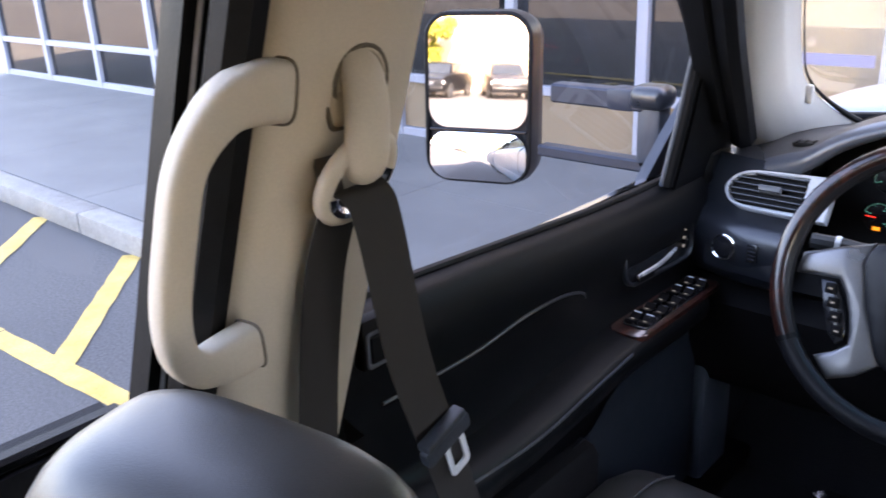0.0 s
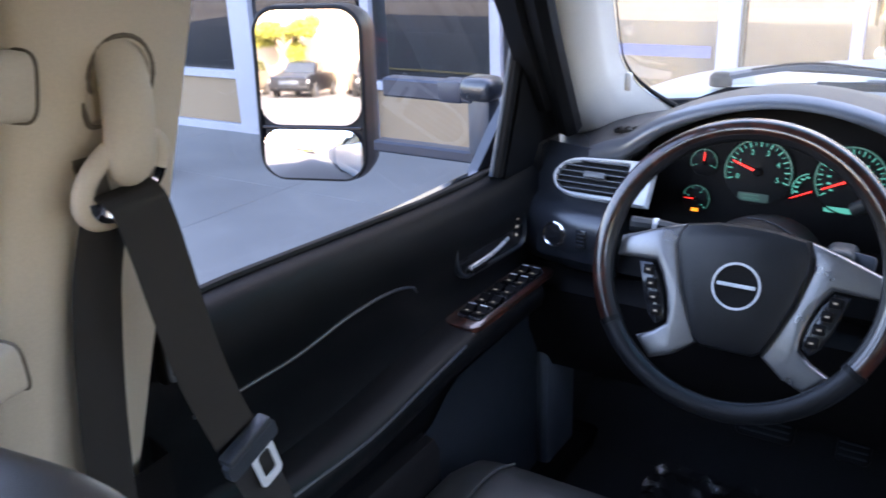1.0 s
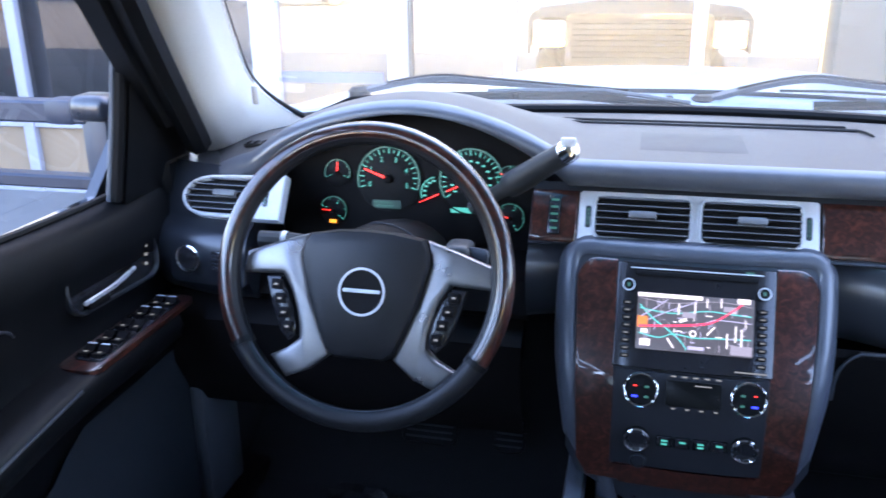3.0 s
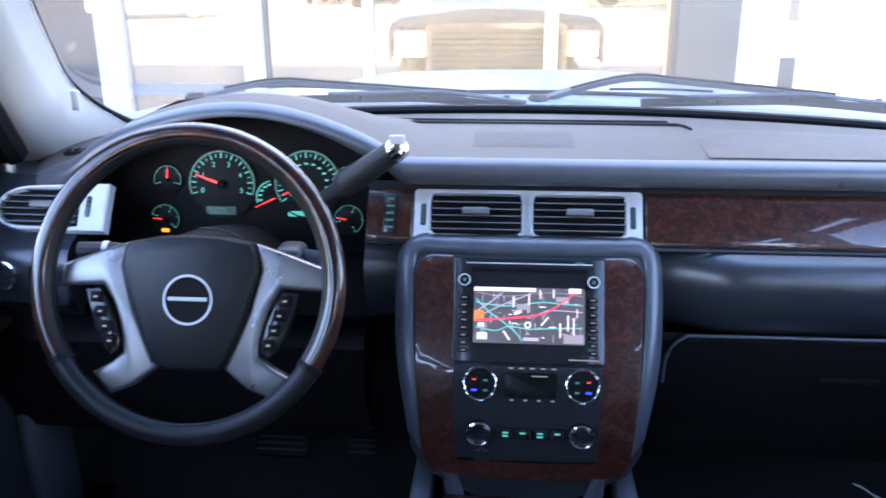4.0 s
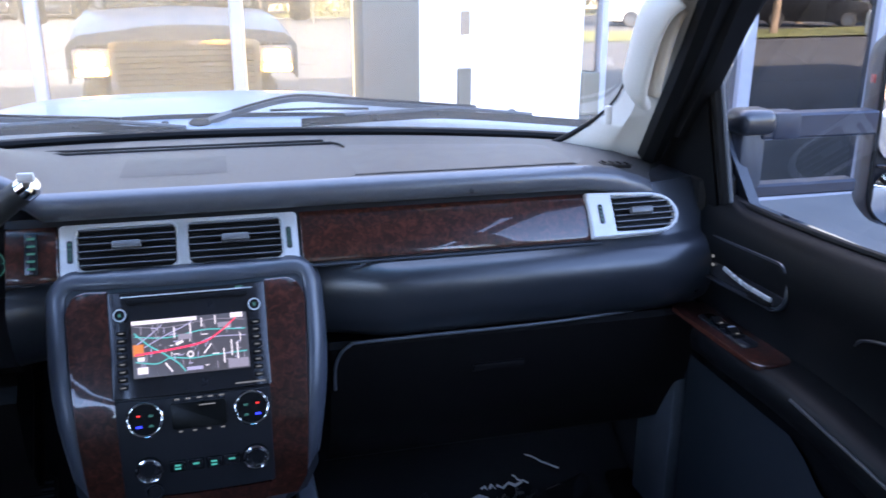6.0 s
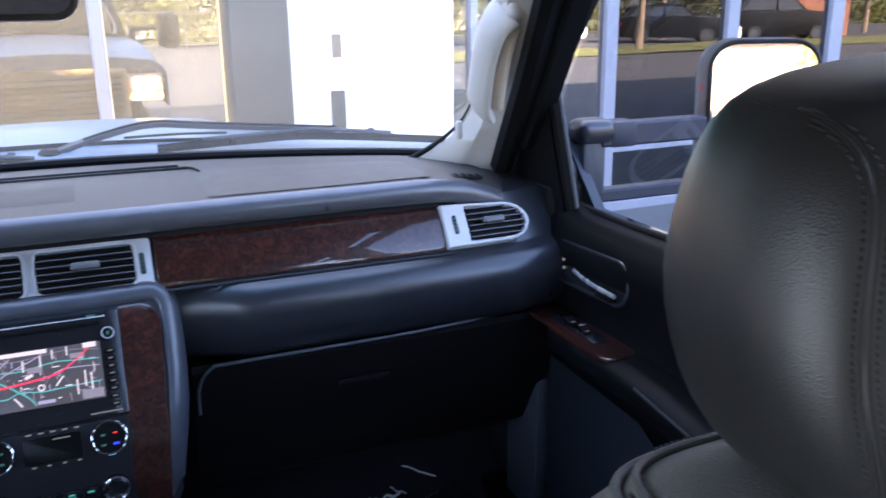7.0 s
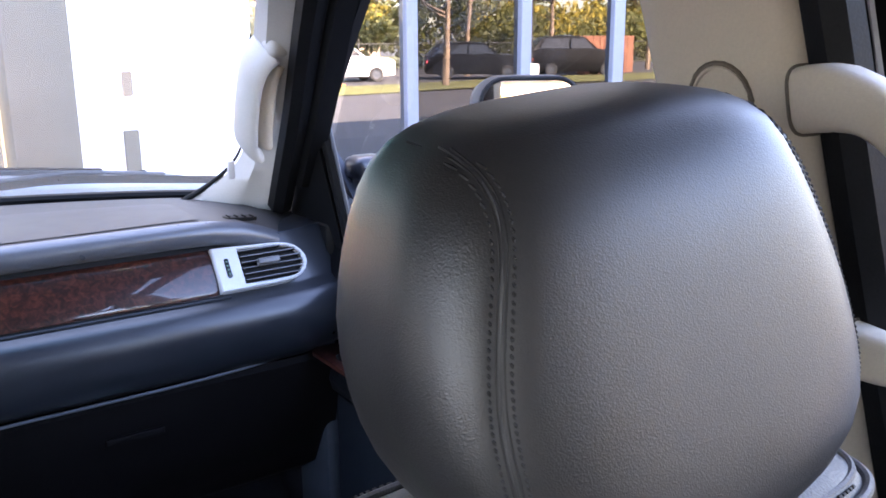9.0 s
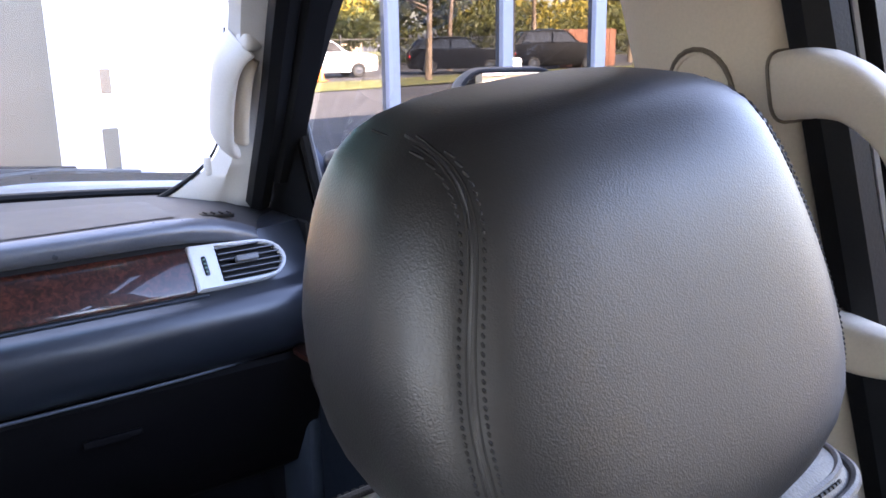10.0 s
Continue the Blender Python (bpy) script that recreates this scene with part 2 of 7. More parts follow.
LEDWHITE = glowing("white marking light", (0.8, 0.85, 0.85), 0.014)
HEADLAMP = glowing("lit headlamp", (1.0, 0.50, 0.12), 15.0)
MARKERLAMP = glowing("amber marker lamp", (1.0, 0.36, 0.04), 16.0)


# ---- shapes ----
FLIP = 1


def thing(name, label, category, at=(0, 0, 0), group="", kind=""):
    ob = new(name)
    ob.location = (at[0] * FLIP, at[1], at[2])
    ob.empty_display_size = 0.05
    bpy.context.view_layer.update()
    return tagged(ob, label, category, group, kind)


def part(name, bm, mat, parent=None, label="", sharp=0.6):
    """Links a bmesh, in world coordinates, as one mesh object, under a thing or a part."""
    if FLIP < 0:
        bmesh.ops.transform(bm, matrix=Matrix.Diagonal((-1, 1, 1, 1)), verts=bm.verts)
        bmesh.ops.reverse_faces(bm, faces=bm.faces)
    me = bpy.data.meshes.new(name)
    bm.to_mesh(me)
    bm.free()
    me.materials.append(mat)
    me.shade_smooth()
    me.set_sharp_from_angle(angle=sharp)
    ob = new(name, me)
    if parent:
        ob.parent = parent
        ob.matrix_parent_inverse = Matrix.Translation(-parent.location) if parent.type == "EMPTY" else Matrix.Identity(4)
    if label:
        ob["label"] = label
    return ob


def solid(name, bm, mat, label, category, group="", kind="", sharp=0.6):
    """A thing, or a piece of the setting, that is one mesh."""
    return tagged(part(name, bm, mat, None, "", sharp), label, category, group, kind)


def face_m(o, right, up):
    """A frame on a face: x along right, y along up, z out of it."""
    r, u = Vector(right).normalized(), Vector(up).normalized()
    n = r.cross(u).normalized()
    u = n.cross(r)
    return Matrix((( r.x, u.x, n.x, o[0]), (r.y, u.y, n.y, o[1]), (r.z, u.z, n.z, o[2]), (0, 0, 0, 1)))


def box(c, s, bevel=0.0, seg=2, m=None):
    bm = bmesh.new()
    bmesh.ops.create_cube(bm, size=1, matrix=Matrix.Translation(c) @ Matrix.Diagonal((*s, 1)))
    if bevel:
        bmesh.ops.bevel(bm, geom=bm.edges[:], offset=min(bevel, min(s) * 0.48), segments=seg, profile=0.5, affect="EDGES")
    if m:
        bmesh.ops.transform(bm, matrix=m, verts=bm.verts)
    return bm


def join(*bms):
    out = bms[0]
    for b in bms[1:]:
        me = bpy.data.meshes.new("tmp")
        b.to_mesh(me)
        b.free()
        out.from_mesh(me)
        bpy.data.meshes.remove(me)
    return out


def grid(rows, close_u=False, close_v=False, caps=False, flip=False):
    """A skin over rows of points."""
    bm = bmesh.new()
    vs = [[bm.verts.new(p) for p in r] for r in rows]
    nu, nv = len(vs), len(vs[0])
    for i in range(nu if close_u else nu - 1):
        for j in range(nv if close_v else nv - 1):
            q = [vs[i][j], vs[(i + 1) % nu][j], vs[(i + 1) % nu][(j + 1) % nv], vs[i][(j + 1) % nv]]
            bm.faces.new(q[::-1] if flip else q)
    if caps:
        for r in (vs[0], vs[-1]):
            bm.faces.new(r)
    bmesh.ops.recalc_face_normals(bm, faces=bm.faces[:])
    return bm


def rrect(w, h, r, n=4):
    r = min(r, w / 2 - 1e-4, h / 2 - 1e-4)
    pts = []
    for cx, cy, a0 in ((w / 2 - r, h / 2 - r, 0), (-w / 2 + r, h / 2 - r, 90), (-w / 2 + r, -h / 2 + r, 180), (w / 2 - r, -h / 2 + r, 270)):
        for k in range(n + 1):
            t = radians(a0 + 90 * k / n)
            pts.append((cx + r * math.cos(t), cy + r * math.sin(t)))
    return pts


def plate(outline, depth, m, soft=0.0, top=0.0):
    """A flat piece of that outline, its face at z = top of the frame m, depth thick, with a rounded rim."""
    n = len(outline)
    cx, cy = sum(p[0] for p in outline) / n, sum(p[1] for p in outline) / n
    def ring(inset, z):
        out = []
        for k in range(n):
            x, y = outline[k]
            d = math.hypot(x - cx, y - cy) or 1
            f = max(0.0, 1 - inset / d)
            out.append(m @ Vector((cx + (x - cx) * f, cy + (y - cy) * f, z)))
        return out
    rows = [ring(0, top - depth), ring(0, top - soft)]
    if soft:
        rows += [ring(soft * 0.3, top - soft * 0.3), ring(soft, top)]
    bm = bmesh.new()
    vs = [[bm.verts.new(p) for p in r] for r in rows]
    for i in range(len(vs) - 1):
        for j in range(n):
            bm.faces.new((vs[i][j], vs[i][(j + 1) % n], vs[i + 1][(j + 1) % n], vs[i + 1][j]))
    bm.faces.new(vs[0][::-1])
    bm.faces.new(vs[-1])
    return bm


def bezel(outer, inner, depth, m, top=0.0, soft=0.0015):
    """A rim between two outlines with the same number of points."""
    rows = []
    n = len(outer)
    for o, z, k in ((outer, top - depth, 0), (outer, top - soft, 0), (outer, top, 1), (inner, top, -1), (inner, top - soft, 0), (inner, top - depth, 0)):
        row = []
        for x, y in o:
            d = math.hypot(x, y) or 1
            f = 1 - k * soft / d
            row.append(m @ Vector((x * f, y * f, z)))
        rows.append(row)
    return grid(rows, close_u=True, close_v=True)


def tube(path, r, n=8, caps=True, closed=False, flat=1.0, up=(0, 0, 1), square=1.0):
    """A round bar along a path; r may be a list; flat squeezes it along up."""
    path = [Vector(p) for p in path]
    rows = []
    for i, p in enumerate(path):
        a, b = (path[i - 1], path[(i + 1) % len(path)]) if closed else (path[max(0, i - 1)], path[min(len(path) - 1, i + 1)])
        d = (b - a).normalized()
        s = d.cross(Vector(up))
        s = s.normalized() if s.length > 1e-4 else d.orthogonal().normalized()
        u = s.cross(d)
        rr = r[i] if isinstance(r, (list, tuple)) else r
        row = []
        for k in range(n):
            c, q = math.cos(2 * math.pi * k / n), math.sin(2 * math.pi * k / n)
            row.append(p + s * rr * math.copysign(abs(c) ** square, c) + u * rr * flat * math.copysign(abs(q) ** square, q))
        rows.append(row)
    return grid(rows, close_u=closed, close_v=True, caps=caps and not closed)


def smooth(pts, per=6):
    """Points along a soft curve through pts."""
    pts = [Vector(p) for p in pts]
    out = []
    for i in range(len(pts) - 1):
        p0, p1, p2, p3 = pts[max(0, i - 1)], pts[i], pts[i + 1], pts[min(len(pts) - 1, i + 2)]
        for k in range(per):
            t = k / per
            out.append(0.5 * ((2 * p1) + (p2 - p0) * t + (2 * p0 - 5 * p1 + 4 * p2 - p3) * t * t + (3 * p1 - p0 - 3 * p2 + p3) * t ** 3))
    return out + [pts[-1]]


def lathe(profile, m, n=24):
    return grid([[m @ Vector((r * math.cos(2 * math.pi * k / n), r * math.sin(2 * math.pi * k / n), z)) for k in range(n)] for r, z in profile], close_v=True, caps=True)


def strip(path, width, thick, side):
    """A flat band along a path; side(i) gives the direction of its width."""
    rows = []
    path = [Vector(p) for p in path]
    for i, p in enumerate(path):
        d = (path[min(len(path) - 1, i + 1)] - path[max(0, i - 1)]).normalized()
        s = Vector(side(i)).normalized()
        n = d.cross(s).normalized()
        w, h = s * width / 2, n * thick / 2
        rows.append([p + w + h, p - w + h, p - w - h, p + w - h])
    return grid(rows, close_v=True, caps=True)


def step01(x, a, b):
    t = max(0.0, min(1.0, (x - a) / (b - a)))
    return t * t * (3 - 2 * t)


def span(outline, y):
    """Where a level line at y crosses an outline."""
    xs = []
    for k in range(len(outline)):
        (xa, ya), (xb, yb) = outline[k - 1], outline[k]
        if (ya - y) * (yb - y) < 0:
            xs.append(xa + (xb - xa) * (y - ya) / (yb - ya))
    return min(xs) + 0.001, max(xs) - 0.001


# ---- the forecourt ----
WALL_Y, WALL_S = 5.95, 0.035
WALL_R, WALL_U = Vector((1, WALL_S, 0)).normalized(), Vector((0, 0, 1))


def wall_m(x, z, out=0.0):
    """A frame on the shop front at x and height z, out metres in front of it."""
    m = face_m((x, WALL_Y + WALL_S * x, z), WALL_R, WALL_U)
    return m @ Matrix.Translation((0, 0, out))


FILL_WATTS = 12.5


def outside():
    g = 1500.0
    solid("ground", grid([[(x, y, 0) for y in (-g, -60, -20, 0, 20, 60, g)] for x in (-g, -60, -20, 0, 20, 60, g)]), ASPHALT,
          "worn grey asphalt of a parking lot", "ground", kind="structure")
    pave = solid("pavement", box((0, 4.42, 0.065), (90, 3.24, 0.13)), CONCRETE, "pale concrete pavement along the shop front", "pavement", kind="structure")
    rng = random.Random(3)
    for i in range(-9, 8):
        for j in range(2):
            b = box((i * 1.95 + 0.5, 3.67 + j * 1.67, 0.137 + rng.uniform(0, 0.001)), (1.946, 1.666, 0.03), 0.003, 1)
            part("slab", b, CONCRETE, pave)
    for i in range(-9, 8):
        b = box((i * 2.4, 2.735, 0.07), (2.39, 0.2, 0.172), 0.025, 2)
        for v in b.verts:
            v.co += Vector((rng.uniform(-1, 1), rng.uniform(-1, 1), rng.uniform(-1, 1))) * 0.004
        part("kerb_stone", b, KERB, pave, "worn pale kerb stone with chipped edges")
    # painted hatching on the asphalt
    marks = [((-4.75, 1.555), (-3.3, 1.66)), ((-4.06, 1.58), (-5.26, 2.64)), ((-5.62, 1.75), (-6.62, 2.64)), ((-9.0, 1.25), (-4.75, 1.555))]
    for i, ((x0, y0), (x1, y1)) in enumerate(marks):
        d = Vector((x1 - x0, y1 - y0, 0))
        n = max(4, int(d.length / 0.12))
        side = Vector((-d.y, d.x, 0)).normalized()
        rows = []
        for k in range(n + 1):
            p = Vector((x0, y0, 0.004 + 0.0015 * i)) + d * (k / n)
            rows.append([p + side * (0.065 + rng.uniform(-0.006, 0.006)), p - side * (0.065 + rng.uniform(-0.006, 0.006))])
        solid("road_marking", grid(rows), YELLOW, "worn yellow painted line on the asphalt", "road marking", "painted lines", "structure")


def shop_front():
    shop = thing("shop_building", "shop building with a white-framed glass front and tan parapet", "building", (0, WALL_Y, 0.13))
    top = 2.95
    posts = [(-14.0, 0.13), (-12.62, 0.1), (-11.24, 0.1), (-9.86, 0.1), (-8.5, 0.1), (-7.15, 0.1), (-5.9, 0.25), (-4.53, 0.09), (-3.36, 0.09),
             (-2.62, 0.19), (-1.69, 0.14), (-0.945, 0.07), (0.213, 0.075), (2.74, 0.05), (3.94, 0.11), (5.16, 0.12), (6.36, 0.15), (7.6, 0.10),
             (8.82, 0.1), (10.04, 0.1), (11.26, 0.1), (12.5, 0.1), (13.7, 0.1), (14.9, 0.1), (16.1, 0.1)]
    z0, zr = 0.13, 0.68
    for x, w in posts:
        part("mullion", box((0, (top + z0) / 2, 0), (w, top - z0, 0.12), 0.006, 1, wall_m(x, 0)), WHITEFRAME, shop)
    x0, x1 = posts[0][0], posts[-1][0]
    solid_spans = {(0.213, 2.74)}
    for (xa, wa), (xb, wb) in zip(posts, posts[1:]):
        a, b = xa + wa / 2, xb - wb / 2
        c, w = (a + b) / 2, b - a
        if (xa, xb) in solid_spans:
            continue
        part("sill_rail", box((0, 0, 0), (w, 0.09, 0.10), 0.005, 1, wall_m(c, z0 + 0.05)), WHITEFRAME, shop)
        part("head_rail", box((0, 0, 0), (w, 0.12, 0.10), 0.005, 1, wall_m(c, top - 0.06)), WHITEFRAME, shop)
        part("mid_rail", box((0, 0, 0), (w, 0.075, 0.10), 0.005, 1, wall_m(c, zr)), WHITEFRAME, shop)
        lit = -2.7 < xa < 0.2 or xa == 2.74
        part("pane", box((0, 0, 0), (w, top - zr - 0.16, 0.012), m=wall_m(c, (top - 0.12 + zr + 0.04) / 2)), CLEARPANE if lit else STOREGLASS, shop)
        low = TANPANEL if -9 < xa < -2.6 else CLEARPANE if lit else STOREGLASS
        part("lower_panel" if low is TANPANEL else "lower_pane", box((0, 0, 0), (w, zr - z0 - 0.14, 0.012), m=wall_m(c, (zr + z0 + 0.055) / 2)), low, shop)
    # white bay with the grey pillar
    part("white_bay", box((0, 0, 0), (1.21, top - z0, 0.16), 0.004, 1, wall_m(1.955, (top + z0) / 2)), WHITEWALL, shop, "plain white painted bay")
    part("bay_pane", box((0, 0, 0), (0.14, top - z0, 0.012), m=wall_m(2.632, (top + z0) / 2)), CLEARPANE, shop)
    part("service_box", box((0, 0, 0), (0.135, 0.30, 0.10), 0.01, 1, wall_m(2.63, 1.06, 0.06)), COLUMN, shop, "grey metal service box")
    part("glass_band", box((0, 0, 0), (0.775, 0.075, 0.004), m=wall_m(-2.19, 1.045, 0.012)), BLUEBAND, shop, "blue marking band across the glass")
    part("post_edge", box((0, 0, 0), (0.02, top - z0, 0.10), m=wall_m(-1.608, (top + z0) / 2)), COLUMN, shop)
    part("bay_pane", box((0, 0, 0), (0.68, top - z0, 0.012), m=wall_m(0.60, (top + z0) / 2)), CLEARPANE, shop)
    part("pillar", box((0, 0, 0), (0.38, top - z0, 0.30), 0.02, 2, wall_m(1.16, (top + z0) / 2, 0.05)), COLUMN, shop, "square grey painted pillar")
    part("pillar", box((0, 0, 0), (0.48, top - z0, 0.30), 0.02, 2, wall_m(7.05, (top + z0) / 2, -0.35)), COLUMN, shop, "square grey painted pillar")
    col = thing("canopy_column", "round pale column on a wider foot standing on the pavement", "column", (-5.56, 4.22, 0.14))
    part("shaft", lathe([(0.155, 0.10), (0.150, 0.14), (0.150, 3.2), (0.02, 3.2)], Matrix.Translation((-5.56, 4.22, 0.13)), 28), WHITEFRAME, col)
    part("foot", lathe([(0.185, 0.0), (0.185, 0.06), (0.170, 0.10), (0.155, 0.14), (0.02, 0.14)], Matrix.Translation((-5.56, 4.22, 0.13)), 28), WHITEFRAME, col)
    part("wall_plate", box((0, 0, 0), (0.095, 0.28, 0.03), 0.006, 1, wall_m(1.685, 1.125, 0.095)), COLUMN, shop, "grey metal plate")
    part("wall_sign", box((0, 0, 0), (0.06, 0.15, 0.02), 0.004, 1, wall_m(1.69, 1.56, 0.09)), TANPANEL, shop, "small tan sign plate")
    part("parapet", box((0, 0, 0), (x1 - x0 + 0.4, 3.3, 0.5), 0.02, 1, wall_m((x0 + x1) / 2, top + 1.66, -0.2)), STUCCO, shop)
    part("coping", box((0, 0, 0), (x1 - x0 + 0.5, 0.12, 0.62), 0.02, 1, wall_m((x0 + x1) / 2, top + 3.37, -0.2)), WHITEFRAME, shop)
    # the room behind the panes, its unlit gloom put into one dark colour
    part("room_floor", box((0, 0, 0), (x1 - x0, 0.1, 7.0), m=wall_m((x0 + x1) / 2, 0.09, -3.6)), ROOMSHADE, shop)
    part("room_back_wall", box((0, 0, 0), (x1 - x0, 6.3, 0.2), m=wall_m((x0 + x1) / 2, 3.2, -7.2)), ROOMSHADE, shop)
    part("room_ceiling", box((0, 0, 0), (x1 - x0, 0.2, 7.0), m=wall_m((x0 + x1) / 2, top + 0.15, -3.75)), ROOMSHADE, shop)
    part("roof", box((0, 0, 0), (x1 - x0, 0.2, 7.0), m=wall_m((x0 + x1) / 2, 6.1, -3.75)), STUCCO, shop)
    # an unseen lit room, added to make the middle panes bright and cream
    for x in (-2.66, 1.10):
        part("room_partition", box((0, 0, 0), (0.10, top, 3.6), m=wall_m(x, top / 2 + 0.1, -1.95)), CREAMWALL, shop)
    part("lit_room_wall", box((0, 0, 0), (3.86, top, 0.10), m=wall_m(-0.78, top / 2 + 0.1, -3.70)), CREAMWALL, shop)
    part("lit_room_floor", box((0, 0, 0), (3.66, 0.02, 3.5), m=wall_m(-0.78, 0.155, -1.9)), CREAMWALL, shop)
    part("counter", box((0, 0, 0), (1.5, 0.85, 0.5), 0.02, 2, wall_m(-1.6, 0.59, -2.9)), CREAMWALL, shop)
    # added fill lamp, with no real source known; it brightens the panes
    cl = thing("ceiling_light", "unseen warm ceiling light added to brighten the middle panes", "ceiling light", (-0.78, WALL_Y + 1.8, top - 0.02))
    part("frame", box((0, 0, 0), (2.44, 0.04, 1.24), 0.008, 1, wall_m(-0.78, top + 0.03, -1.8)), WHITEFRAME, cl)
    lamp = new("shop_lamp", bpy.data.lights.new("shop_lamp", "AREA"))
    lamp.data.shape, lamp.data.size, lamp.data.size_y = "RECTANGLE", 2.3, 1.1
    lamp.data.energy, lamp.data.color = FILL_WATTS, (1.0, 0.88, 0.62)
    lamp.matrix_world = pose(-0.78, WALL_Y + 1.8, top - 0.01)
    for x in (x0, x1):
        part("end_wall", box((0, 0, 0), (0.2, 6.2, 7.0), m=wall_m(x, 3.15, -3.6)), STUCCO, shop)


def leaves(c, r, n, rng, size=0.16):
    """A clump of many small leaves round c."""
    vs, fs = [], []
    for _ in range(n):
        d = Vector((rng.gauss(0, 1), rng.gauss(0, 1), rng.gauss(0, 1))).normalized() * (rng.random() ** 0.4)
        p = Vector(c) + Vector((d.x * r[0], d.y * r[1], d.z * r[2]))
        a = Vector((rng.gauss(0, 1), rng.gauss(0, 1), rng.gauss(0, 1))).normalized()
        b = a.orthogonal().normalized()
        s = size * rng.uniform(0.6, 1.4)
        k = len(vs)
        vs += [p - a * s, p + b * s * 0.45, p + a * s, p - b * s * 0.45]
        fs.append((k, k + 1, k + 2, k + 3))
    return vs, fs


def tree(x, y, h, spread, leaf, seed, label):
    rng = random.Random(seed)
    t = thing("tree", label, "tree", (x, y, 0), "street trees")
    pts = smooth([(x, y, -0.1), (x + rng.uniform(-.1, .1), y, h * 0.25), (x + rng.uniform(-.2, .2), y + rng.uniform(-.2, .2), h * 0.55), (x, y, h * 0.9)], 4)
    n = len(pts)
    bm = tube(pts, [min(0.17, 0.02 * h) * (1 - 0.85 * k / n) for k in range(n)], 8)
    vs, fs = [], []
    for k in range(9):
        z = h * rng.uniform(0.38, 0.75)
        a = rng.uniform(0, 6.28)
        q = Vector((x + math.cos(a) * spread * rng.uniform(0.5, 0.9), y + math.sin(a) * spread * rng.uniform(0.5, 0.9), z + h * rng.uniform(0.1, 0.25)))
        bm = join(bm, tube(smooth([(x, y, z - 0.3), ((x + q.x) / 2, (y + q.y) / 2, z + 0.2), q], 3), [0.06, 0.055, 0.05, 0.045, 0.035, 0.025, 0.015], 5))
        for _ in range(3):
            c = q + Vector((rng.uniform(-.5, .5), rng.uniform(-.5, .5), rng.uniform(-.4, .4))) * spread * 0.5
            v, f = leaves(c, (spread * 0.34,) * 2 + (spread * 0.26,), 620, rng, 0.095)
            o = len(vs)
            vs += v
            fs += [tuple(i + o for i in q4) for q4 in f]
    part("trunk", bm, BARK, t)
    me = bpy.data.meshes.new("crown")
    me.from_pydata([tuple(v) for v in vs], [], fs)
    me.materials.append(leaf)
    ob = new("crown", me)
    ob.parent = t
    ob.matrix_parent_inverse = Matrix.Translation(-t.location)
    return t


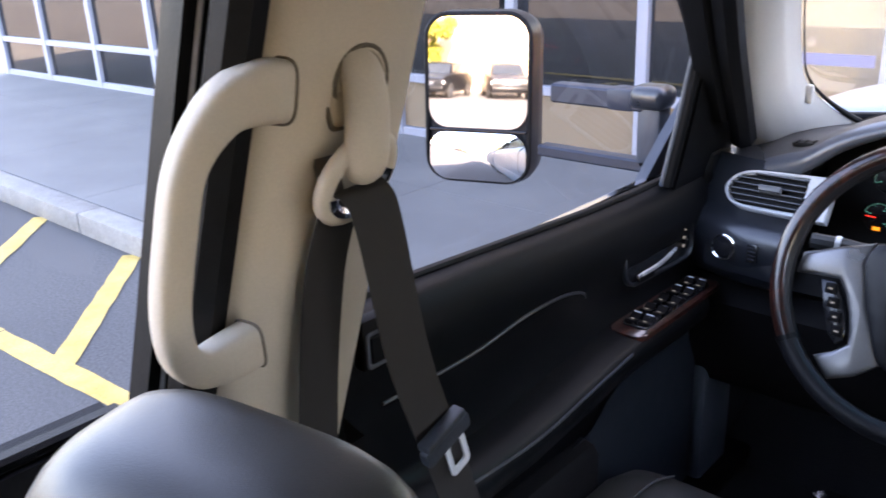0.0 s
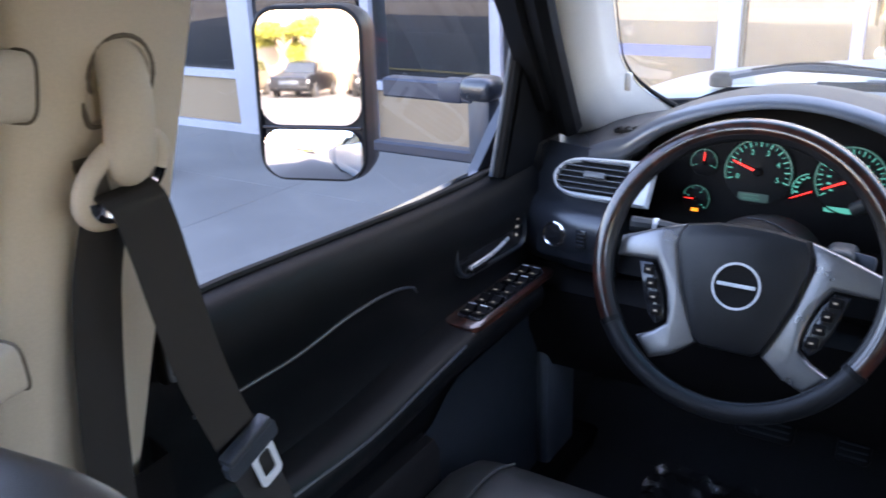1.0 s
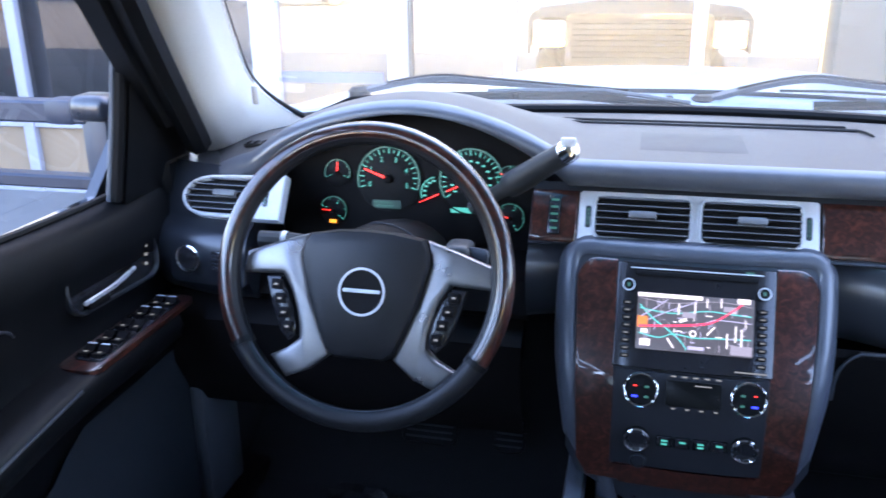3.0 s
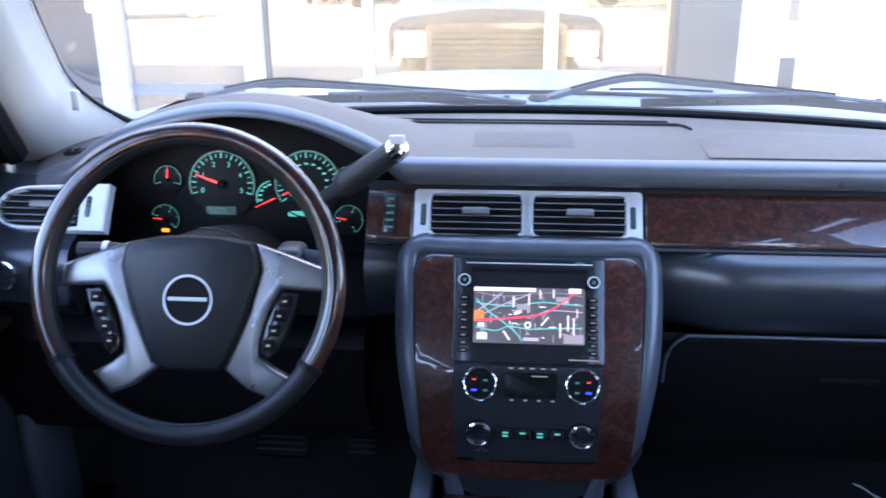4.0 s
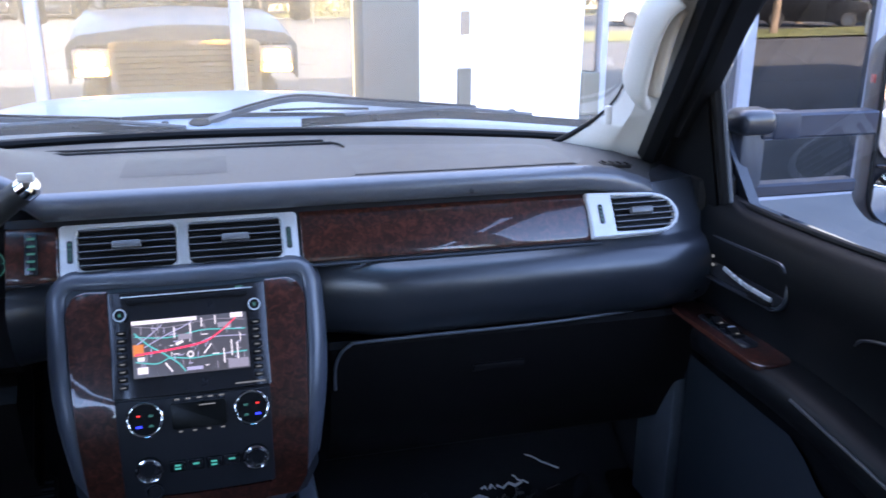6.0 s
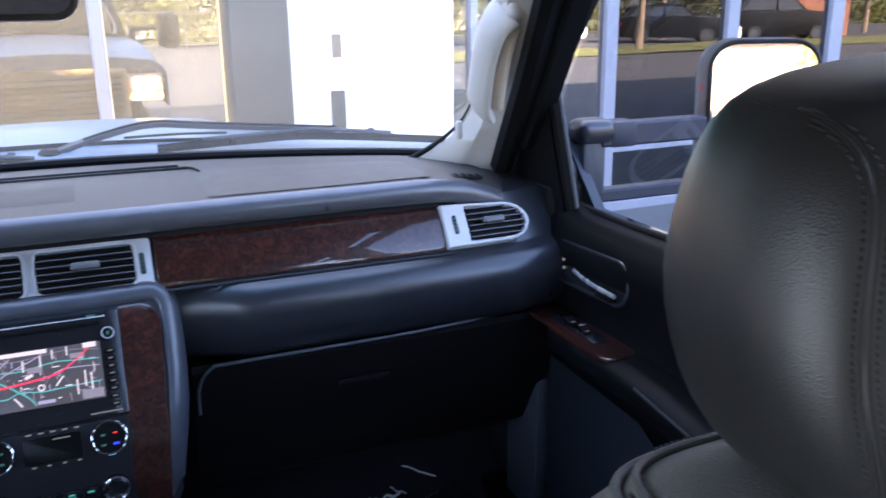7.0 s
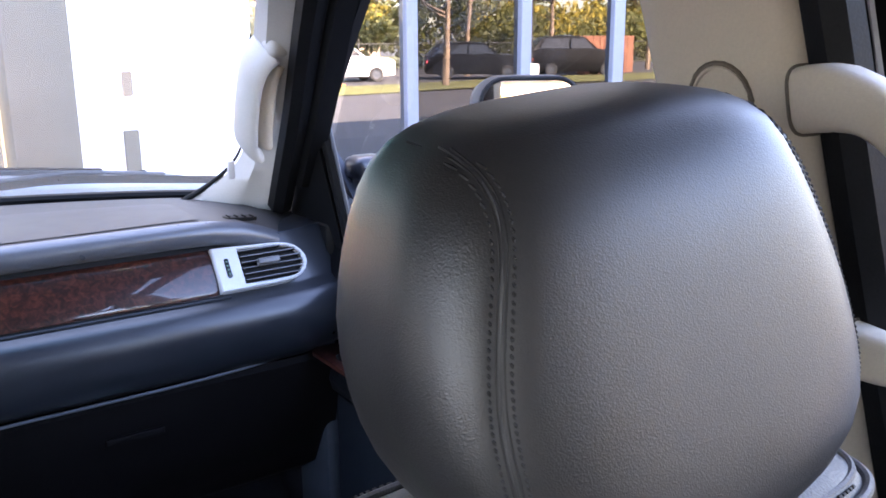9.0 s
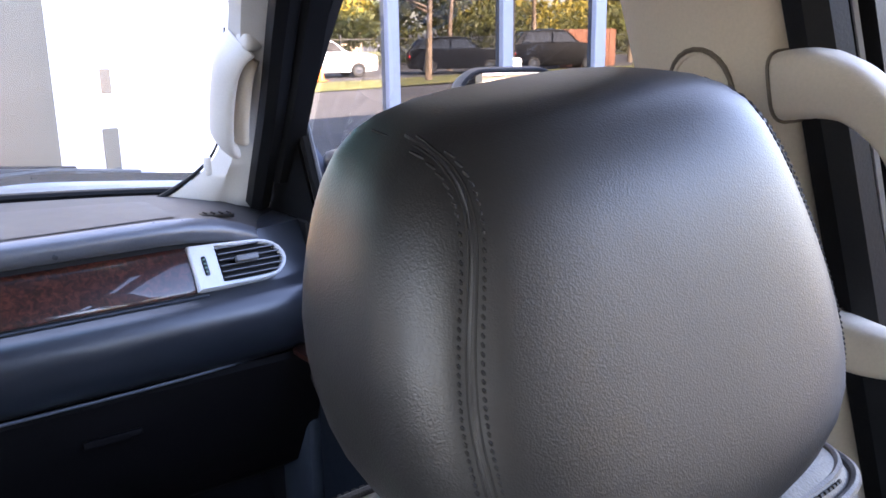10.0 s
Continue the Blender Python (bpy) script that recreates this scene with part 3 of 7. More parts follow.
def car(x, y, turn, paint, label, tall=1.0, group="parked cars"):
    """A parked car: body, glasshouse, wheels, lamps."""
    ob = thing("parked_car", label, "car", (0, 0, 0), group)
    L, W = 4.6, 1.8
    prof = [(-2.3, 0.36, 0.86), (-2.26, 0.26, 0.95), (-1.4, 0.24, 0.99), (-0.2, 0.24, 1.0), (0.9, 0.24, 0.99), (1.9, 0.25, 0.92), (2.25, 0.28, 0.82), (2.3, 0.34, 0.74)]
    rows = []
    for yy, lo, hi in prof:
        w = W / 2 * (0.93 if abs(yy) > 2.1 else 1)
        rows.append([(-w * .94, yy, lo), (-w, yy, (lo + hi) / 2), (-w * .93, yy, hi * tall), (0, yy, hi * tall * 1.03), (w * .93, yy, hi * tall), (w, yy, (lo + hi) / 2), (w * .94, yy, lo)])
    part("body", grid(rows, close_v=True, caps=True), paint, ob)
    g = [(-2.2, 0.97, 0.74), (-1.75, 1.40, 0.64), (-0.2, 1.47, 0.66), (0.35, 1.42, 0.66), (1.0, 0.98, 0.76)]
    part("cabin", grid([[(-w, yy, 0.95 * tall), (-w * .92, yy, z * tall), (w * .92, yy, z * tall), (w, yy, 0.95 * tall)] for yy, z, w in g], close_v=True, caps=True), paint, ob)
    part("windscreen", grid([[(-.68, 1.00, 1.0 * tall), (.68, 1.00, 1.0 * tall)], [(-.57, 0.42, 1.40 * tall), (.57, 0.42, 1.40 * tall)]]), CARGLASS, ob)
    part("rear_window", grid([[(-.66, -2.20, 1.02 * tall), (.66, -2.20, 1.02 * tall)], [(-.55, -1.80, 1.38 * tall), (.55, -1.80, 1.38 * tall)]]), CARGLASS, ob)
    for sx in (-1, 1):
        for ya, yb, yc, yd in ((-1.85, -0.45, -1.60, -0.42), (-0.35, 0.78, -0.33, 0.36)):
            part("side_window", grid([[(sx * 0.745, ya, 1.01 * tall), (sx * 0.745, yb, 1.01 * tall)], [(sx * 0.665, yc, 1.36 * tall), (sx * 0.665, yd, 1.36 * tall)]]), CARGLASS, ob)
    part("front_grille", box((0, 2.28, 0.62), (0.80, 0.06, 0.16), 0.02), WIPERGREY, ob)
    part("front_bumper", box((0, 2.26, 0.42), (1.62, 0.12, 0.16), 0.04), paint, ob)
    part("roof", grid([[(-.56, yy, z * tall), (0, yy, (z + 0.03) * tall), (.56, yy, z * tall)] for yy, z in ((-1.5, 1.40), (-0.8, 1.46), (-0.2, 1.47), (0.4, 1.42))]), paint, ob)
    for sx in (-1, 1):
        for wy in (-1.35, 1.4):
            m = face_m((sx * 0.82, wy, 0.32), (0, 1, 0), (0, 0, 1)) if sx > 0 else face_m((sx * 0.82, wy, 0.32), (0, -1, 0), (0, 0, 1))
            w = part("wheel", lathe([(0.30, -0.10), (0.32, -0.07), (0.32, 0.07), (0.29, 0.10), (0.2, 0.10), (0.19, 0.07)], m, 20), TYRE, ob)
            part("rim", lathe([(0.18, 0.0), (0.19, 0.085), (0.10, 0.075), (0.04, 0.09)], m, 14), WIPERGREY, w)
        part("headlight", box((sx * 0.68, 2.22, 0.66), (0.36, 0.14, 0.13), 0.04), SATIN, ob)
        part("tail_light", box((sx * 0.72, -2.25, 0.80), (0.26, 0.10, 0.14), 0.03), material("red lamp lens", (0.35, 0.02, 0.02), 0.2) if "red lamp lens" not in bpy.data.materials else bpy.data.materials["red lamp lens"], ob)
    ob.matrix_world = pose(x, y, 0, 0, 0, turn)
    return ob


def lot_behind():
    # the far side of the lot, seen in the panes and the door mirrors
    solid("lawn", grid([[(x, y, 0.05 + 0.03 * math.sin(x * 1.7 + y)) for y in (-16.6, -15.2, -13.6, -12.2)] for x in range(8, 62, 3)]), GRASS, "strip of sunlit yellowish grass beside the lot", "grass", kind="structure")
    solid("lawn", grid([[(x, y, 0.04 + 0.05 * math.sin(x + y)) for y in (-60, -50, -40, -30)] for x in range(6, 62, 6)]), GRASS, "sunlit grass in front of distant shrubs", "grass", kind="structure")
    for x, y, h, s, lf, lb in ((20.8, -14.0, 7.5, 2.6, LEAFB, "slim street tree with yellowing autumn leaves"), (27.5, -20.5, 8.0, 3.0, LEAFA, "leafy green street tree beside the lot"),
                               (10, -20, 7, 2.6, LEAFB, "street tree with yellow leaves on a pale trunk"), (35, -22, 9, 3.4, LEAFA, "broad green tree behind the parked cars"),
                               (-4.95, -38.3, 3.3, 1.3, LEAFC, "small yellow-green tree at the edge of the lot"),
                               (-13, -24, 8, 3.2, LEAFA, "green tree behind parked cars"), (41, -20, 8, 3.2, LEAFB, "yellowing tree at the far end of the lot"), (-22, -18, 8, 3, LEAFA, "green tree at the lot's corner")):
        tree(x, y, h, s, lf, int(x * 7 + 99), lb)
    for x, y, a, pt, lb, tl in ((26.0, -18.2, -55, DARKCAR, "dark saloon car parked beside the grass", 1.12), (31.5, -17.2, -60, DARKCAR, "dark sport utility car parked beside a lamp post", 1.3),
                                (20.0, -20.3, -75, WHITECAR, "white car parked behind the grass strip", 1.1), (-3.7, -34.0, 14, DARKCAR, "dark car parked nose-out across the lot", 1.0), (-0.9, -34.3, -6, DARKCAR, "dark saloon car parked across the lot", 1.0), (-6.5, -34.0, 8, DARKCAR, "black car parked at the edge of the lot", 1.05),
                                (-11.5, -21.0, 65, WHITECAR, "pale car parked across the lot", 1.0), (36, -21, -85, WHITECAR, "white car parked at the end of the row", 1.0)):
        car(x, y, a, pt, lb, tl)
    lamp = thing("street_lamp", "thin lamp post on a round white concrete base", "street lamp", (24.3, -12.9, 0))
    part("base", lathe([(0.34, 0), (0.34, 0.75), (0.30, 0.82), (0.05, 0.83)], Matrix.Translation((24.3, -12.9, 0)), 16), WHITEWALL, lamp)
    part("pole", tube([(24.3, -12.9, 0.8), (24.3, -12.9, 7.5)], 0.07, 8), FENCE, lamp)
    part("lamp_head", box((24.3, -12.6, 7.55), (0.3, 0.8, 0.14), 0.04), FENCE, lamp)
    for i in range(11, 26):
        f = thing("fence_panel", "dark metal railing fence behind the cars", "fence", (-28 + i * 3.0, -25.5, 0), "railing fence")
        x = -28 + i * 3.0
        for z in (0.25, 1.55):
            part("rail", box((x, -25.5, z), (3.0, 0.04, 0.05)), FENCE, f)
        part("post", box((x - 1.5, -25.5, 0.9), (0.08, 0.08, 1.8)), FENCE, f)
        for k in range(12):
            part("bar", box((x - 1.3 + k * 0.23, -25.5, 0.9), (0.02, 0.02, 1.4)), FENCE, f)
    for i in range(8):
        part_x = 33 + i * 0.55
        w = solid("board_fence", box((part_x, -18.0, 0.95), (0.53, 0.04, 1.9), 0.01, 1), REDWOOD, "reddish wooden fence board", "fence", "board fence")
    b = thing("distant_building", "pale low building behind trees", "building", (6, -42, 0))
    part("wall", box((6, -44, 2.2), (60, 8, 4.4)), STUCCO, b)
    part("roof", box((6, -44, 4.6), (61, 9, 0.4), 0.05, 1), WHITEFRAME, b)
    for i in range(6, 12):
        part("window", box((-20 + i * 4.6, -39.98, 2.2), (2.2, 0.1, 1.3)), CARGLASS, b)
    # hedge and woods far off
    def woods(name, leaf, label, seed, z0, z1, step, count, size):
        rng = random.Random(seed)
        vs, fs = [], []
        x = 3.0
        while x < 78:
            v, f = leaves((x + rng.uniform(-1, 1), -32 + rng.uniform(-2.5, 2), rng.uniform(z0, z1)), (rng.uniform(1.5, 2.6), 1.6, rng.uniform(1.0, 1.9)), count, rng, size)
            o = len(vs)
            vs += v
            fs += [tuple(k + o for k in q) for q in f]
            x += step * rng.uniform(0.6, 1.4)
        me = bpy.data.meshes.new(name)
        me.from_pydata([tuple(v) for v in vs], [], fs)
        me.materials.append(leaf)
        tagged(new(name, me), label, name, kind="stuff")
    woods("shrubs", LEAFA, "dense green shrubs behind the fence", 8, 0.8, 3.0, 1.7, 420, 0.22)
    woods("autumn_foliage", LEAFB, "yellow-brown autumn foliage above the shrubs", 9, 2.6, 6.5, 2.4, 420, 0.20)
    woods("tall_foliage", LEAFA, "green foliage of tall trees behind the lot", 10, 3.0, 8.0, 2.2, 420, 0.22)
    cone = thing("traffic_cone", "orange traffic cone on the grass", "traffic cone", (18.0, -17.2, 0.03))
    orange = material("orange cone plastic", (0.8, 0.18, 0.03), 0.5)
    part("cone_body", lathe([(0.14, 0.05), (0.03, 0.72), (0.02, 0.73)], Matrix.Translation((18.0, -17.2, 0.03)), 14), orange, cone)
    part("cone_base", box((18.0, -17.2, 0.055), (0.4, 0.4, 0.05), 0.02, 1), orange, cone)


outside()
shop_front()
lot_behind()


# ---- the truck's outer body ----
def side_x(z):
    """Half width of the cab's inner side at height z."""
    return 0.83 - (z - 1.5) * 0.22


def ws_point(u, v):
    """The windshield: u from -1 to 1 across, v from 0 at the dash to 1 at the roof."""
    yb = 2.035 - 0.145 * u * u - 0.03 * u ** 6
    zb = 1.545 - 0.02 * u * u
    yt, zt = 1.36 - 0.06 * u * u, 2.06 - 0.03 * u * u
    x = u * (0.85 - 0.15 * v)
    return Vector((x, yb + (yt - yb) * v, zb + (zt - zb) * v + 0.02 * math.sin(math.pi * v)))


def hood_z(x, y):
    f = (y - 2.18) / 1.25
    ax = abs(x)
    z = 1.549 - 0.04 * f - 0.10 * f * f - 0.06 * (ax / 0.85) ** 2
    z += 0.016 + 0.016 * (1 - step01(ax, 0.36, 0.50)) * step01(f, -0.05, 0.25)
    return z


def truck():
    t = thing("pickup_truck", "silver pickup truck parked nose-in at the shop front", "truck", (0, 0, 0))
    xs = [k / 20 * 0.90 for k in range(-20, 21)]
    ys = [2.18 + k / 16 * 1.25 for k in range(17)]
    rows = [[(x, y, hood_z(x, y)) for y in ys] + [(x, 3.46, hood_z(x, 3.43) - 0.05), (x, 3.47, 1.28)] for x in xs]
    part("hood", grid(rows), PAINT, t, "silver hood reflecting the sky")
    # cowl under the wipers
    part("cowl", grid([[(x * 0.93, 2.02 - 0.12 * (x / .9) ** 2, 1.520 - 0.02 * (x / .9) ** 2), (x * 0.95, 2.07 - 0.08 * (x / .9) ** 2, 1.545 - 0.03 * (x / .9) ** 2), (x * 0.97, 2.12 - 0.04 * (x / .9) ** 2, 1.556 - 0.04 * (x / .9) ** 2), (x, 2.185, 1.556 - 0.05 * (x / .9) ** 2)] for x in xs]), COWL, t, "plastic cowl below the windshield, blue-grey for the sky's reflection")
    for s in (-1, 1):
        f = [[(s * 0.905, y, hood_z(0.9, y) - 0.01), (s * 0.96, y, hood_z(0.9, y) - 0.05), (s * 1.0, y, 1.25), (s * 1.0, y, 0.95)] for y in [1.74] + ys[1:]]
        f += [[(s * 0.905, 3.46, 1.25), (s * 0.95, 3.46, 1.22), (s * 0.97, 3.45, 1.15), (s * 0.97, 3.45, 0.95)]]
        part("fender", grid(f, flip=s > 0), PAINT, t)
        h = part("headlight", box((s * 0.80, 3.45, 1.13), (0.30, 0.10, 0.24), 0.03), SATIN, t)
        part("lamp", box((s * 0.80, 3.505, 1.16), (0.22, 0.03, 0.10), 0.02), HEADLAMP, h, "lit warm headlamp")
        part("marker_lamp", box((s * 0.80, 3.505, 1.05), (0.26, 0.03, 0.06), 0.02), MARKERLAMP, h, "lit amber marker lamp")
        part("cab_side", box((s * 0.975, 0.1, 0.80), (0.04, 3.0, 0.5), 0.01), PAINT, t)
        part("bed_side", box((s * 0.97, -2.35, 1.15), (0.08, 1.95, 0.75), 0.03), PAINT, t)
        for wy in (1.95 - 0.05, -2.3):
            m = face_m((s * 0.86, wy, 0.41), (0, s, 0), (0, 0, 1))
            w = part("wheel", lathe([(0.36, -0.13), (0.41, -0.09), (0.41, 0.09), (0.37, 0.13), (0.27, 0.13), (0.25, 0.08)], m, 28), TYRE, t)
            part("rim", lathe([(0.24, 0.0), (0.25, 0.11), (0.14, 0.09), (0.05, 0.12)], m, 18), CHROME, w)
    g = part("grille", box((0, 3.44, 1.07), (1.22, 0.06, 0.42), 0.02), GLOSSBLACK, t)
    part("grille_frame", bezel(rrect(1.30, 0.48, 0.05), rrect(1.20, 0.39, 0.04), 0.05, face_m((0, 3.50, 1.07), (-1, 0, 0), (0, 0, 1))), CHROME, g)
    for i in range(7):
        part("grille_bar", box((0, 3.475, 0.92 + i * 0.05), (1.18, 0.02, 0.014), 0.004, 1), LOWER, g)
    # chrome pieces added where reflected glints show on the grille
    for x in (-0.2, 0.2):
        for i in range(4):
            part("grille_stud", box((x, 3.485, 1.03 + i * 0.06), (0.07, 0.012, 0.018), 0.004, 1), CHROME, g)
    part("bumper", box((0, 3.50, 0.66), (1.94, 0.18, 0.26), 0.06, 3), CHROME, t)
    part("tailgate", box((0, -3.32, 1.15), (1.9, 0.06, 0.75), 0.02), PAINT, t)
    part("bed_floor", box((0, -2.35, 0.85), (1.9, 1.95, 0.06), 0.01), LOWER, t)
    part("chassis", box((0, 0, 0.55), (1.3, 6.4, 0.2), 0.03), LOWER, t)
    # roof skin and rear of the cab
    rr = [[(u * 0.74, y, 2.105 - 0.035 * u * u - 0.02 * ((y - 0.1) / 1.4) ** 2) for u in (-1, -.6, -.2, .2, .6, 1)] for y in (1.36, 1.0, 0.4, -0.3, -1.0, -1.4)]
    part("roof", grid(rr), PAINT, t)
    part("cab_back", box((0, -1.42, 1.15), (1.86, 0.05, 0.9), 0.01), PAINT, t)


def cabin_shell():
    solid("floor", grid([[(x, y, z) for y, z in ((-1.38, 0.80), (0.2, 0.80), (1.2, 0.80), (1.75, 0.80), (2.02, 1.0), (2.05, 1.35))] for x in (-0.86, -0.4, 0, 0.4, 0.86)]), CARPET, "black carpeted cab floor", "floor", kind="structure")
    for sx in (-1, 1):
        solid("trim_footwell_side", box((sx * 0.88, 1.86, 1.06), (0.03, 0.50, 0.56)), CARPET, "black carpeted footwell side", "trim", "footwell sides", "structure")
    solid("firewall", box((0, 2.09, 1.1), (1.74, 0.05, 0.78)), LOWER, "black padded bulkhead behind the dashboard", "wall", kind="structure")
    rows = [[(u * 0.715, y, 2.07 - 0.03 * u * u - 0.02 * ((y - 0.1) / 1.4) ** 2) for u in (-1, -.7, -.3, 0, .3, .7, 1)] for y in (1.33, 1.0, 0.4, -0.3, -1.0, -1.36)]
    solid("ceiling", grid(rows), HEADLINER, "beige cloth headliner", "ceiling", kind="structure")
    back = join(box((0, -1.38, 1.14), (1.7, 0.04, 0.72)), box((0, -1.38, 2.0), (1.45, 0.04, 0.13)), box((-0.75, -1.38, 1.7), (0.16, 0.04, 0.5)), box((0.75, -1.38, 1.7), (0.16, 0.04, 0.5)))
    solid("wall_back", back, CARPET, "black carpeted rear cab wall round the back window", "wall", kind="structure")
    solid("window_back", box((0, -1.38, 1.72), (1.34, 0.006, 0.46)), BACKGLASS, "clear rear cab window", "window", kind="structure").visible_shadow = False
    w = solid("windshield", grid([[ws_point(u / 16, v / 8) for v in range(9)] for u in range(-16, 17)]), WSGLASS, "slightly dusty raked windshield with glare haze put into the dust", "windshield", kind="structure")
    w.visible_shadow = False
    band = solid("window_shade_band", grid([[ws_point(u / 16, v / 16) + Vector((0, -0.006, -0.004)) for v in range(12, 17)] for u in range(-16, 17)]), SHADEBAND, "blue tinted band along the windshield's top", "window tint", kind="structure")
    band.visible_shadow = False
    # black gasket along the windshield's foot and corners
    pts = [ws_point(u / 20, 0) + Vector((0, -0.014, 0.006)) for u in range(-18, 19)]
    corner = [ws_point(0.93, 0.02) + Vector((-0.005, -0.012, 0.005)), ws_point(0.955, 0.05) + Vector((-0.006, -0.012, 0)), ws_point(0.97, 0.12) + Vector((-0.008, -0.012, 0))]
    left = [Vector((-p.x, p.y, p.z)) for p in corner]
    solid("windshield_seal", tube(left[::-1] + pts + corner, 0.009, 8), RUBBER, "black rubber seal along the windshield foot", "seal", kind="structure")


PILLAR_DY = {-1: 0.0, 1: 0.055}


def pillar_a(s):
    """Windshield pillar trim: a soft pale moulding from the dash to the roof."""
    global FLIP
    FLIP = s
    rows, lip = [], []
    for v in (-0.16, -0.10, -0.05, -0.02, 0.0, 0.02, 0.04, 0.06, 0.08, 0.10, 0.12, 0.15, 0.18, 0.22, 0.28, 0.35, 0.42, 0.5, 0.58, 0.66, 0.75, 0.83, 0.92, 1.0):
        front = ws_point(0.955 - 0.02 * step01(v, 0.3, 0.9), v) + Vector((-0.012, -0.012, 0))
        back = front + Vector((0.035 - 0.01 * v, -0.155 + 0.02 * v + PILLAR_DY[s] * 0.9, -0.004))
        flare = 0.125 * max(0.0, 1 - max(0.0, v) / 0.24) ** 2.2
        front = front + Vector((-flare, -flare * 0.05, -0.004))
        if 0 <= v <= 0.6:
            lip.append(front + Vector((-0.004, 0.002, 0.004)))
        mid1 = front + Vector((0.004 + flare * 0.6, -0.05, -0.006))
        mid2 = front.lerp(back, 0.55) + Vector((-0.018 + flare * 0.3, 0, 0.0))
        mid3 = front.lerp(back, 0.85) + Vector((-0.008, 0, 0))
        rows.append([front + Vector((0.02, 0.015, 0)), front, mid1, mid2, mid3, back, back + Vector((0.03, 0.0, 0))])
    solid("trim_a_pillar", grid(rows), CREAM, "pale plastic trim on the windshield pillar", "pillar trim", "windshield pillars", "structure", 1.2)
    solid("windshield_corner_seal", tube(smooth(lip, 3), [max(0.0015, 0.0062 - 0.00016 * k) for k in range(len(smooth(lip, 3)))], 8), RUBBER, "black rubber seal sweeping up the windshield corner", "seal", "windshield seals", "structure")
    # black seals and door frame behind it
    def line(off, r, v0=0.02):
        return [ws_point(0.955 - 0.02 * step01(v, 0.3, 0.9), v) + Vector(off) + Vector((0, PILLAR_DY[s] * 1.4, 0)) for v in [v0 + (1 - v0) * k / 10 for k in range(11)]]
    solid("door_seal", tube(line((0.03, -0.185, -0.012), 0), 0.024, 8), RUBBER, "black rubber door seal", "seal", "door seals", "structure")
    frb = []
    for k in range(11):
        v = 0.10 + 0.86 * k / 10
        p = ws_point(0.955 - 0.02 * step01(v, 0.3, 0.9), v) + Vector((0, PILLAR_DY[s] * 1.4, 0))
        frb.append([p + Vector(o) for o in ((0.030, -0.150, -0.012), (0.035, -0.190, -0.012), (0.045, -0.228, -0.014), (0.075, -0.232, -0.014), (0.075, -0.16, -0.012))])
    solid("door_frame_front", grid(frb, close_v=True, caps=True), RUBBER, "black front door frame beside the windshield pillar", "door frame", "door frames", "structure")
    solid("trim_seal_lip", tube(line((0.030, -0.206, -0.012), 0, 0.22), 0.0035, 6), SATIN, "thin pale seal lip", "seal", "door seals", "structure")
    FLIP = 1


SIDE_DY, REAR_DY = {-1: 0.0, 1: 0.024}, {-1: 0.0, 1: 0.047}


def pillar_b(s):
    """Centre pillar trim between the doors, with its black seals."""
    global FLIP
    FLIP = s
    rows = []
    for i in range(11):
        z = 1.36 + i * 0.07
        f = i / 10
        x = side_x(z) - 0.02
        yf, yb = 0.700 + 0.10 * f + SIDE_DY[s], 0.528 + 0.103 * f + REAR_DY[s]
        rows.append([(x + 0.06, yb - 0.0, z), (x + 0.02, yb - 0.002, z), (x + 0.004, yb + 0.012, z), (x, yb + 0.04, z), (x, (yf + yb) / 2, z), (x + 0.002, yf - 0.03, z), (x + 0.012, yf - 0.006, z), (x + 0.06, yf, z)])
    solid("trim_b_pillar", grid(rows), BEIGE, "beige plastic trim on the centre pillar", "pillar trim", "centre pillars", "structure", 1.0)
    low = [[(x, y, z) for x, y in ((0.86, 0.52), (0.815, 0.53), (0.81, 0.62), (0.815, 0.71), (0.86, 0.72))] for z in (0.8, 1.1, 1.40)]
    solid("trim_b_pillar_lower", grid(low), LOWER, "charcoal lower trim of the centre pillar", "pillar trim", "centre pillars", "structure")
    a = [(side_x(z) + 0.005, 0.505 + 0.104 * (z - 1.36) / 0.7 + REAR_DY[s], z) for z in (1.2, 1.36, 1.5, 1.7, 1.9, 2.06)]
    solid("door_seal", tube(a, 0.022, 8), RUBBER, "black rubber door seal", "seal", "door seals", "structure")
    FLIP = 1


